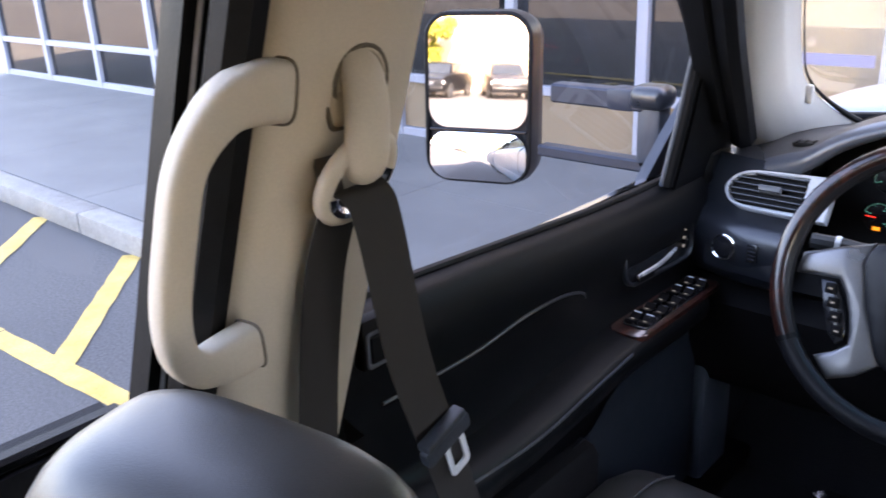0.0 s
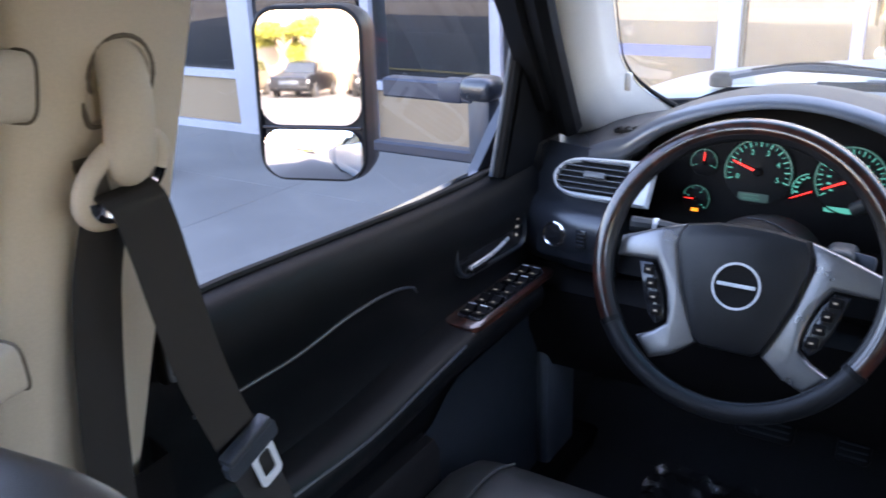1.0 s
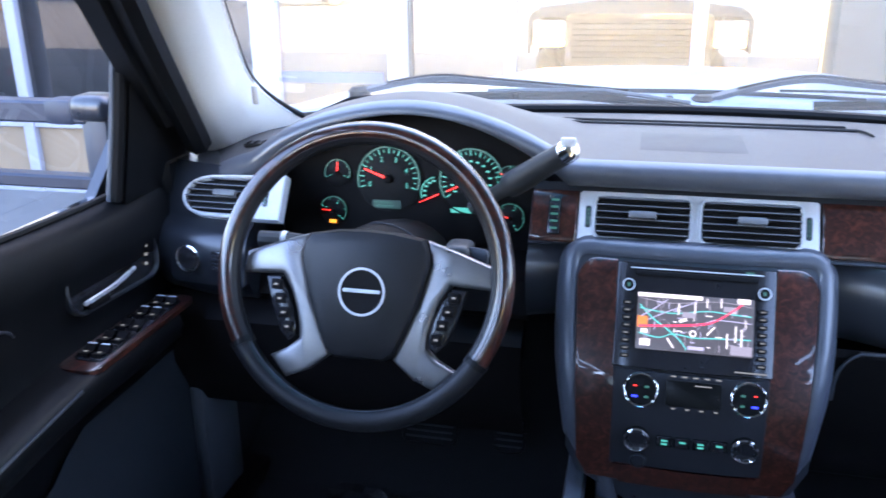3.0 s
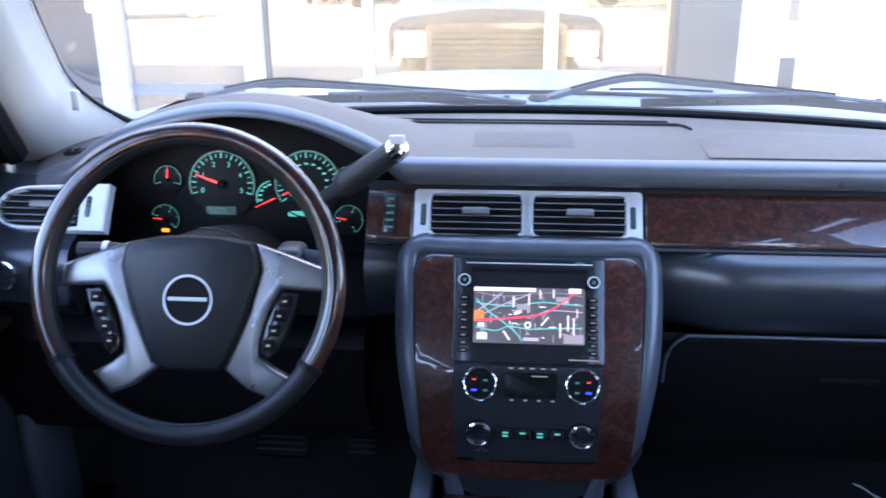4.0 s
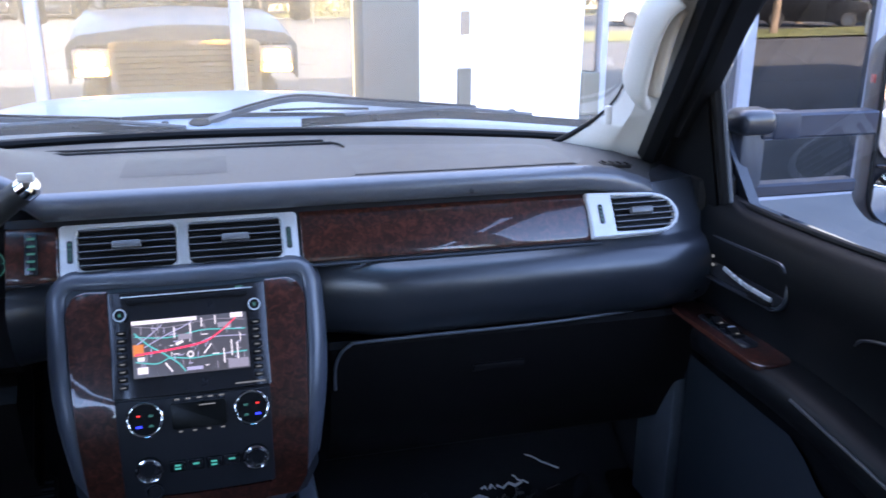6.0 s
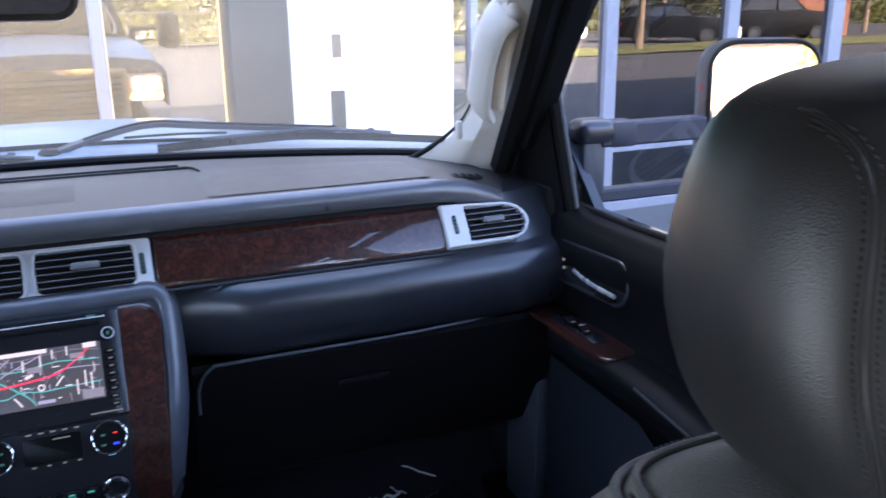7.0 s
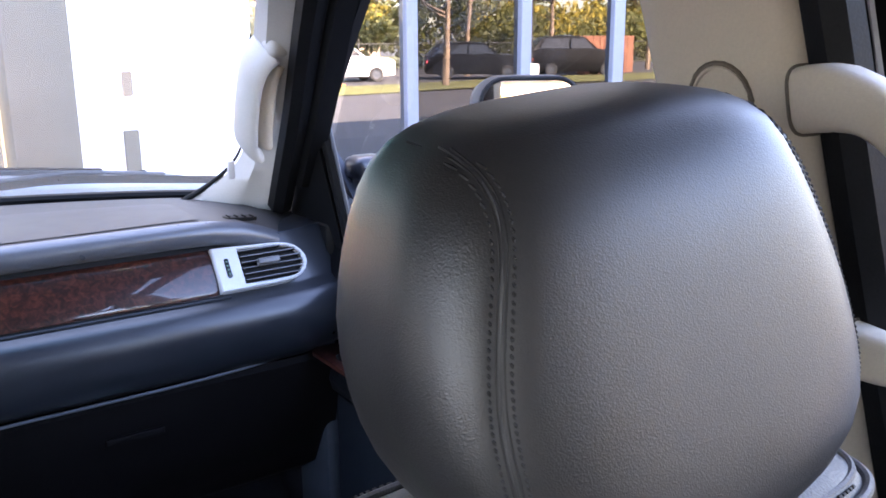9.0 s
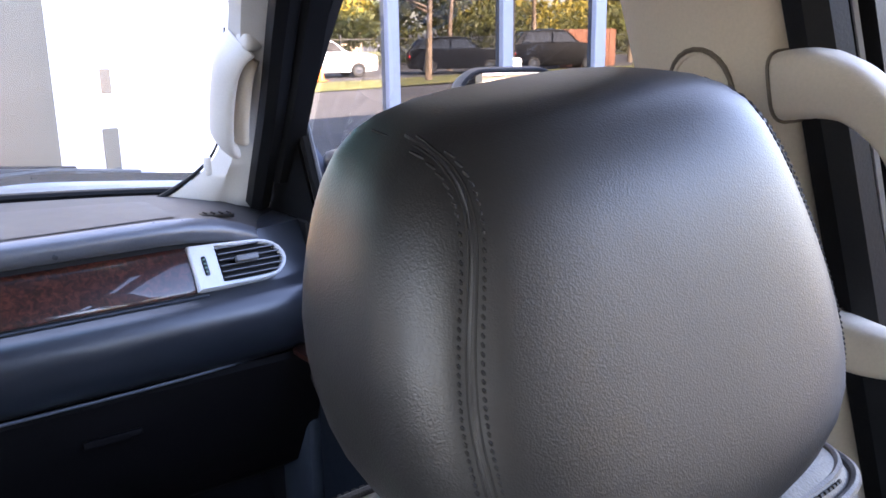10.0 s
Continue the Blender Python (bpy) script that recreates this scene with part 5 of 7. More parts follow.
def sp(x, z, out=0.0):
    y = stack_y(z) + 0.012 * (x / 0.17) ** 2
    sl = (stack_y(z + 0.012) - stack_y(z - 0.012)) / 0.024
    n = Vector((0, -1, sl)).normalized()
    return Vector((x, y, z)) + n * out


def sm(x, z, out=0.0):
    sl = (stack_y(z + 0.012) - stack_y(z - 0.012)) / 0.024
    return face_m(sp(x, z, out), (1, 0, 0), (0, sl, 1))


def patch(x0, x1, z0, z1, out, thick=0.006, nx=6, nz=10, taper=0.0, corner=0.0):
    """A curved tile that follows the stack's face."""
    us = [0, 0, 0.012] + [k / nx for k in range(1, nx)] + [0.988, 1, 1]
    vs = [0, 0, 0.008] + [k / nz for k in range(1, nz)] + [0.992, 1, 1]
    rows = []
    for i, u in enumerate(us):
        row = []
        for j, v in enumerate(vs):
            edge = 2 if i in (0, len(us) - 1) or j in (0, len(vs) - 1) else 1 if i in (1, len(us) - 2) or j in (1, len(vs) - 2) else 0
            r = abs(corner)
            e = max(0.0, r - (x1 - x0) * ((1 - u) if corner > 0 else u))
            z = z0 + (z1 - r + math.sqrt(r * r - e * e) - z0) * v
            x = (x0 + (x1 - x0) * u) * (1 - taper * (1 - v)) * (1 - 0.13 * max(0.0, (1.14 - z) / 0.035) ** 2)
            row.append(sp(x, z, out - (thick if edge == 2 else thick * 0.3 if edge == 1 else 0)))
        rows.append(row)
    return grid(rows)


def centre_stack():
    c = thing("center_stack", "centre stack with walnut panels, navigation radio and climate controls", "centre stack", (0, 1.6, 0.9))
    half = lambda z: 0.197 - 0.030 * step01(1.36 - z, 0, 0.30) - 0.046 * step01(1.145 - z, 0.0, 0.06)
    edge = [(half(z), z) for z in (1.02, 1.045, 1.07, 1.095, 1.12, 1.16, 1.20, 1.24, 1.28, 1.32, 1.36, 1.385)]
    edge += [(0.197 - 0.046 + 0.046 * math.cos(k * math.pi / 16), 1.400 + 0.046 * math.sin(k * math.pi / 16)) for k in range(9)]
    edge += [(x, 1.446) for x in (0.12, 0.09, 0.06, 0.03)]
    edge += [(0.0, 1.446)] + [(-x, z) for x, z in edge[::-1]]
    rows = []
    for inset, out in ((-0.004, -0.11), (-0.001, -0.034), (0.001, -0.020), (0.005, -0.008), (0.011, 0.001), (0.018, 0.005), (0.025, 0.0055), (0.030, 0.003), (0.033, -0.003)):
        row = []
        for k, (x, z) in enumerate(edge):
            xa, za = edge[max(0, k - 1)]
            xb, zb = edge[min(len(edge) - 1, k + 1)]
            n = Vector((za - zb, 0, xb - xa)).normalized()
            row.append(sp(x + n.x * inset, z + n.z * inset, out))
        rows.append(row)
    part("surround", grid(rows), SURROUND, c, "soft black surround with rounded shoulders, lightened as if lit", 1.2)
    part("base", patch(-0.168, 0.168, 1.03, 1.418, 0.0), BLACK, c)
    for s in (-1, 1):
        part("wood_panel", patch(min(s * 0.109, s * 0.166), max(s * 0.109, s * 0.166), 1.108, 1.410, 0.007, nx=10, taper=0.10, corner=s * 0.030), WOOD, c, "burled walnut side panel")
    part("wood_panel", patch(-0.104, 0.104, 1.106, 1.136, 0.0068, taper=0.02), WOOD, c)
    r = part("radio", patch(-0.108, 0.108, 1.279, 1.408, 0.008), GLOSSBLACK, c, "black navigation radio with a bright map screen")
    part("disc_slot", box((0, 0, 0), (0.165, 0.007, 0.004), 0.001, 1, sm(0.0, 1.396, 0.0085)), RUBBER, r)
    part("slot_lip", box((0, 0, 0), (0.18, 0.0015, 0.002), m=sm(0.0, 1.402, 0.009)), SATIN, r)
    for s in (-1, 1):
        k = part("radio_knob", lathe([(0.0085, -0.004), (0.0085, 0.006), (0.0072, 0.008), (0.002, 0.0085)], sm(s * 0.0915, 1.378, 0.010), 18), GLOSSBLACK, r)
        part("knob_ring", ring(sm(s * 0.0915, 1.378, 0.010), 0.0072, 0.0016, 20, top=0.0085), SATIN, k)
        part("knob_mark", box((0, 0, 0.009), (0.004, 0.005, 0.0006), m=sm(s * 0.0915, 1.378, 0.010)), LEDDIM, k)
        for i in range(8):
            b = part("radio_button", box((0, 0, 0), (0.012, 0.006, 0.003), 0.001, 1, sm(s * 0.0915, 1.357 - i * 0.0092, 0.0095)), LOWER, r)
            part("button_mark", box((0, 0, 0.0017), (0.0065, 0.0016, 0.0006), m=sm(s * 0.0915, 1.357 - i * 0.0092, 0.0095)), LEDWHITE, b)
    part("button_mark", box((0.072, 0, 0), (0.012, 0.003, 0.001), m=sm(0, 1.404, 0.0092)), LEDDIM, r)
    part("lettering_bar", box((0.078, 0, 0), (0.042, 0.0020, 0.0008), m=sm(0, 1.2855, 0.0095)), LEDWHITE, r)
    # screen with its map: flat shapes that glow
    s0, s1 = sp(0, 1.3035, 0.0095), sp(0, 1.372, 0.0095)
    mid, upv = (s0 + s1) / 2, (s1 - s0)
    h = upv.length
    ms = face_m(mid + Vector((0.001, 0, 0)), (1, 0, 0), upv)
    scr = part("screen", plate(rrect(0.157, h, 0.002), 0.003, ms, 0.0004), glowing("map ground glow", (0.09, 0.09, 0.11), 0.0536), r, "lit colour navigation map screen")
    teal, white, red, lav, org, grey = (glowing("teal road glow", (0.10, 0.62, 0.60), 0.0643), glowing("white label glow", (0.95, 0.92, 1.0), 0.062), glowing("red route glow", (1.0, 0.05, 0.13), 0.0857),
                                  glowing("lavender road glow", (0.50, 0.50, 0.75), 0.0571), glowing("orange patch glow", (0.75, 0.25, 0.06), 0.0643), glowing("grey block glow", (0.34, 0.33, 0.42), 0.0571))
    def road(pts, w, mat, z, name="map_road"):
        p = [ms @ Vector((x * 0.157, y * h, z)) for x, y in pts]
        part(name, strip(smooth(p, 5), w, 0.0003, lambda i: ms.to_3x3() @ Vector((0.2, 1, 0))), mat, scr)
    road([(-0.48, -0.10), (-0.2, -0.06), (0.1, 0.02), (0.24, 0.16), (0.36, 0.34), (0.42, 0.45)], 0.0028, red, 0.0012, "map_route")
    road([(-0.48, 0.28), (-0.36, 0.05), (-0.25, -0.10), (-0.12, -0.30), (-0.06, -0.46)], 0.0022, teal, 0.0008)
    road([(-0.48, -0.22), (-0.30, -0.28), (-0.18, -0.20), (0.0, -0.24), (0.2, -0.22), (0.48, -0.20)], 0.0016, teal, 0.0007)
    road([(-0.48, 0.22), (-0.2, 0.16), (0.1, 0.24), (0.3, 0.22), (0.48, 0.20)], 0.0015, teal, 0.0006)
    road([(-0.40, 0.02), (-0.22, 0.2), (-0.05, 0.34), (0.02, 0.42)], 0.0018, lav, 0.0007)
    road([(-0.46, 0.08), (-0.34, 0.24), (-0.24, 0.40)], 0.0025, lav, 0.0006)
    road([(0.02, -0.12), (0.08, 0.02), (0.2, 0.1), (0.48, 0.08)], 0.0013, lav, 0.0005)
    part("map_header", box((-0.22 * 0.157, 0.46 * h, 0.001), (0.56 * 0.157, 0.07 * h, 0.0004), m=ms), white, scr)
    part("map_label", box((0.41 * 0.157, 0.455 * h, 0.0016), (0.11 * 0.157, 0.09 * h, 0.0004), m=ms), white, scr)
    part("map_patch", box((-0.45 * 0.157, -0.02 * h, 0.0005), (0.09 * 0.157, 0.20 * h, 0.0004), m=ms), org, scr)
    part("map_marker", ring(ms @ Matrix.Translation((-0.01 * 0.157, -0.17 * h, 0.0014)), 0.0028, 0.002, 20), white, scr)
    rng = random.Random(5)
    for x, y, w, hh, ang, mt in ((0.28, -0.25, 0.013, 0.26, 0, white), (0.35, -0.12, 0.013, 0.28, 0, white), (0.40, -0.18, 0.013, 0.30, 0, white), (0.14, -0.10, 0.014, 0.2, -40, white), (0.0, 0.28, 0.013, 0.2, 0, white),
                                 (0.1, 0.38, 0.012, 0.16, 0, white), (-0.14, 0.24, 0.012, 0.2, 0, white), (0.22, 0.40, 0.012, 0.16, 0, white), (-0.2, -0.36, 0.015, 0.2, 35, white), (0.02, -0.42, 0.14, 0.06, 0, lav),
                                 (-0.42, -0.38, 0.09, 0.12, 0, white), (-0.43, -0.18, 0.06, 0.07, 0, white), (-0.1, 0.05, 0.07, 0.05, 20, white), (0.40, -0.40, 0.18, 0.16, 0, grey), (-0.05, 0.15, 0.12, 0.1, 0, grey), (0.3, 0.3, 0.12, 0.09, 0, grey)):
        part("map_label", box((0, 0, 0), (w * 0.157, hh * h, 0.0004), m=ms @ Matrix.Translation((x * 0.157, y * h, 0.0011)) @ pose(0, 0, 0, 0, 0, ang)), mt, scr)
    for k in range(64):
        x, y = rng.uniform(-0.44, 0.46), rng.uniform(-0.42, 0.36)
        up_ = rng.random() < 0.4
        w, hh = (0.008, rng.uniform(0.06, 0.16)) if up_ else (rng.uniform(0.02, 0.06), 0.018)
        part("map_label", box((x * 0.157, y * h, 0.0009), (w * 0.157, hh * h, 0.0003), m=ms), rng.choice((white, grey, lav, grey)), scr)
    for pts in ([(-0.48, 0.40), (-0.2, 0.34), (0.2, 0.42), (0.48, 0.36)], [(0.18, -0.46), (0.22, -0.2), (0.16, 0.1), (0.2, 0.46)], [(-0.3, -0.46), (-0.28, -0.1), (-0.33, 0.2), (-0.3, 0.46)], [(-0.05, -0.46), (0.03, -0.1), (0.0, 0.2), (0.04, 0.46)]):
        road(pts, 0.0009, grey, 0.0004)
    # climate panel
    cp = part("climate_panel", patch(-0.105, 0.105, 1.138, 1.277, 0.0075), CHARCOAL, c, "charcoal climate panel with chrome-ringed dials")
    for s, x in ((-1, -0.066), (1, 0.077)):
        m = sm(x, 1.254, 0.008)
        k = part("climate_dial", lathe([(0.0225, 0.0), (0.0225, 0.009), (0.0205, 0.011), (0.002, 0.0115)], m, 28), RUBBER, cp)
        part("dial_ring", tube([m @ Vector((0.0225 * math.cos(a * 0.2094), 0.0225 * math.sin(a * 0.2094), 0.010)) for a in range(30)], 0.0019, 6, closed=True), CHROME, k)
        part("red_mark", box((s * 0.008, 0.006, 0.012), (0.0045, 0.0018, 0.0006), m=m), LEDRED, k)
        part("blue_mark", box((s * 0.008, -0.009, 0.012), (0.008, 0.003, 0.0006), m=m), LEDBLUE, k)
        part("green_mark", box((-s * 0.008, 0.005, 0.012), (0.006, 0.003, 0.0006), m=m), LEDDIM, k)
        part("green_mark", box((-s * 0.008, -0.009, 0.012), (0.006, 0.003, 0.0006), m=m), LEDDIM, k)
        m2 = sm(x + 0.001 * s, 1.184, 0.008)
        k2 = part("vent_knob", lathe([(0.018, 0.0), (0.018, 0.007), (0.014, 0.011), (0.011, 0.009), (0.002, 0.009)], m2, 24), GLOSSBLACK, cp)
        part("knob_ring", tube([m2 @ Vector((0.0165 * math.cos(a * 0.2094), 0.0165 * math.sin(a * 0.2094), 0.008)) for a in range(30)], 0.0022, 6, closed=True), CHROME, k2)
        for q in range(12):
            a = q * math.pi / 6
            part("flute", box((0.0135 * math.cos(a), 0.0135 * math.sin(a), 0.0095), (0.002, 0.002, 0.002), 0.0006, 1, m2), SATIN, k2)
    d = part("climate_display", plate(rrect(0.074, 0.036, 0.004), 0.003, sm(0.005, 1.253, 0.010), 0.0008), SCREENBLACK, cp, "dark climate display")
    part("display_bar", box((0.012, 0.013, 0.0005), (0.022, 0.0016, 0.0006), m=sm(0.005, 1.253, 0.010)), LEDWHITE, d)
    for k in range(5):
        part("button_mark", box((-0.028 + k * 0.015, 0.0235, 0.0), (0.007, 0.0020, 0.0008), m=sm(0.005, 1.253, 0.009)), LEDWHITE, d)
    for k in range(4):
        part("button_mark", box((-0.026 + k * 0.019, -0.0215, 0.0), (0.005, 0.0018, 0.0008), m=sm(0.005, 1.253, 0.009)), LEDWHITE, d)
        b = part("lower_button", plate(rrect(0.022, 0.016, 0.002), 0.004, sm(-0.029 + k * 0.0245, 1.184, 0.0115), 0.001), GLOSSBLACK, cp)
        for q in range(2 if k in (0, 2) else 1):
            part("icon", box((0, 0.002 - q * 0.005, 0.0005), (0.008, 0.0024, 0.0007), m=sm(-0.029 + k * 0.0245, 1.184, 0.0115)), LEDGREEN, b)
    o = part("power_outlet", lathe([(0.011, 0.0), (0.011, 0.004), (0.009, 0.006), (0.002, 0.006)], sm(-0.063, 1.150, 0.0075), 18), GLOSSBLACK, cp)
    part("outlet_rim", ring(sm(-0.063, 1.150, 0.0075), 0.0108, 0.0014, 20, top=0.005), GREYPLAS, o)
    con = part("console_front", box((0, 1.56, 0.955), (0.30, 0.21, 0.17), 0.012), LOWER, c)
    part("wood_front", box((0.0, 1.452, 1.035), (0.24, 0.012, 0.07), 0.004), WOOD, con)
    for s in (-1, 1):
        part("side_trim", box((s * 0.152, 1.50, 0.98), (0.030, 0.16, 0.20), 0.008), TRIMGREY, con)


centre_stack()


# ---- steering wheel and stalks ----
def steering():
    tau = radians(20)
    m = face_m((-0.439, 1.365, 1.430), (1, 0, 0), (0, math.sin(tau), math.cos(tau)))
    w = thing("steering_wheel", "leather and walnut steering wheel with silver spokes", "steering wheel", (-0.445, 1.40, 1.43))
    def arc(a0, a1, n, R=0.1925, dz=0.0):
        return [m @ Vector((R * math.cos(radians(a0 + (a1 - a0) * k / n)), R * math.sin(radians(a0 + (a1 - a0) * k / n)), dz)) for k in range(n + 1)]
    nrm = m.to_3x3() @ Vector((0, 0, 1))
    rim = part("rim", tube(arc(-148, -32, 40), 0.0150, 14, up=nrm, flat=0.95), LEATHERWHEEL, w, "black leather lower rim")
    part("wood_rim", tube(arc(-32, 212, 70), 0.0138, 14, up=nrm, flat=0.95), RIMWOOD, w, "dark walnut upper rim")
    part("inner_rim", tube(arc(-34, 214, 70, 0.187, -0.001), 0.0118, 10, up=nrm), LEATHERWHEEL, w, "black leather inner rim")
    for a in (-32, 212):
        p = arc(a - 1.2, a + 1.2, 2)
        part("rim_joint", tube(p, 0.0160, 14, up=nrm), RUBBER, rim)
    part("stitch_line", tube(arc(-146, -34, 30, 0.179, 0.006), 0.0009, 5), GREYPLAS, rim)
    mh = m @ Matrix.Translation((0, 0.002, -0.012)) @ Matrix.Diagonal((1.025, 1.025, 1, 1))
    hub = [(-0.088, 0.017), (-0.086, 0.036), (-0.078, 0.050), (-0.04, 0.057), (0.0, 0.059), (0.04, 0.057), (0.078, 0.050), (0.086, 0.036), (0.088, 0.017), (0.074, -0.038), (0.058, -0.080), (0.046, -0.104), (0.034, -0.112), (-0.034, -0.112), (-0.046, -0.104), (-0.058, -0.080), (-0.074, -0.038)]
    h = part("hub", plate(hub, 0.05, mh, 0.012, 0.008), LEATHERWHEEL, w, "black airbag hub")
    sp_out = [(-0.081, 0.050), (-0.125, 0.036), (-0.170, 0.020), (-0.174, -0.010), (-0.154, -0.009), (-0.116, -0.007), (-0.104, -0.026), (-0.095, -0.050), (-0.089, -0.074), (-0.088, -0.092), (-0.104, -0.106), (-0.128, -0.118), (-0.104, -0.146), (-0.074, -0.134), (-0.043, -0.110), (-0.074, -0.038), (-0.088, 0.017)]
    for s in (1, -1):
        o = sp_out if s > 0 else [(-x, y) for x, y in sp_out][::-1]
        sk = part("spoke", plate0(o, 0.018, mh @ Matrix.Translation((0, 0, -0.006)), 0.006), SPOKE, w, "satin silver spoke")
        pod = [(-0.138, -0.012), (-0.119, -0.011), (-0.107, -0.030), (-0.097, -0.055), (-0.092, -0.076), (-0.092, -0.088), (-0.102, -0.096), (-0.114, -0.084), (-0.128, -0.050)]
        o = pod if s > 0 else [(-x, y) for x, y in pod][::-1]
        bp = part("button_pod", plate(o, 0.016, mh @ Matrix.Translation((0, 0, -0.006)), 0.003, 0.002), GLOSSBLACK, w, "black button pod")
        for k in range(4):
            b = part("wheel_button", box((-s * (0.122 - k * 0.0065), -0.022 - k * 0.0185, -0.002), (0.015, 0.014, 0.006), 0.002, 2, mh), LOWER, bp)
            part("button_mark", box((-s * (0.122 - k * 0.0065), -0.022 - k * 0.0185, 0.0014), (0.005, 0.0025, 0.0006), m=mh), LEDWHITE, b)
    mb = mh @ Matrix.Translation((0.001, -0.023, 0.008))
    bd = part("badge", lathe([(0.031, -0.004), (0.031, 0.002), (0.027, 0.0015), (0.002, 0.0015)], mb, 32), LOWER, h, "round black badge with a chrome ring")
    part("badge_ring", ring(mb, 0.0288, 0.0030, 36, top=0.0012), SATIN, h)
    part("badge_bar", box((0, 0.001, 0.0028), (0.050, 0.0050, 0.002), 0.0008, 1, mb), SATIN, h)
    # column
    col = thing("steering_column", "black steering column shroud with stalks", "steering column", (-0.445, 1.5, 1.40))
    part("shroud", grid([[Vector((-0.445 + 0.072 * k * math.cos(a), y, zc + 0.062 * k * math.sin(a))) for a in [math.pi * 2 * i / 20 for i in range(20)]] for y, zc, k in ((1.385, 1.425, 0.75), (1.41, 1.422, 0.95), (1.52, 1.395, 1.05), (1.60, 1.37, 1.1))], close_v=True, caps=True), LOWER, col)
    part("signal_stalk", tube(smooth([(-0.50, 1.48, 1.432), (-0.56, 1.465, 1.437), (-0.625, 1.455, 1.44)], 4), [0.010] * 5 + [0.012] * 4, 10), STALK, col, "black turn signal stalk")
    part("stalk_ring", tube([(-0.585, 1.461, 1.4385), (-0.592, 1.460, 1.439)], 0.0135, 12), SATIN, col)
    a, b = Vector((-0.335, 1.600, 1.462)), Vector((-0.180, 1.524, 1.578))
    part("shift_lever", tube([a, a.lerp(b, 0.35), a.lerp(b, 0.40), a.lerp(b, 0.5), a.lerp(b, 0.93)], [0.011, 0.012, 0.0190, 0.0195, 0.0165], 14), STALK, col, "black column shift lever")
    e2 = b + (b - a).normalized() * 0.004
    part("lever_tip", tube([a.lerp(b, 0.93), b, e2], [0.0168, 0.0160, 0.011], 14), CHROME, col, "chrome lever tip")
    part("lever_button", box(tuple(a.lerp(b, 0.97) + Vector((0.0, -0.010, 0.014))), (0.02, 0.008, 0.012), 0.002), SATIN, col)
    part("shroud_seam", tube([(-0.445 + 0.0725 * math.cos(radians(q)), 1.47, 1.4085 + 0.0625 * math.sin(radians(q))) for q in range(100, 10, -6)], 0.0010, 6), GREYPLAS, col, "grey seam of the column shroud")
    part("lock_housing", box((-0.325, 1.455, 1.432), (0.040, 0.050, 0.046), 0.012, 3), STALK, col)
    key = part("key_head", plate(rrect(0.034, 0.026, 0.007), 0.006, face_m((-0.298, 1.438, 1.440), (1, -0.3, 0), (0, 0.3, 1)), 0.0015), GREYPLAS, col, "grey ignition key")
    part("key_ring", tube([(-0.292 + 0.007 * math.cos(q * 0.5236), 1.436, 1.428 + 0.007 * math.sin(q * 0.5236)) for q in range(12)], 0.0012, 5, closed=True), CHROME, key)
    part("ignition", lathe([(0.017, 0), (0.017, 0.014), (0.012, 0.016), (0.002, 0.016)], face_m((-0.36, 1.50, 1.385), (0.8, -0.5, 0), (0, 0.2, 1)), 18), SATIN, col)


steering()


# ---- doors ----
def belt_z(y):
    return 1.466 + 0.030 * (1 - step01(y, 0.75, 1.45)) 


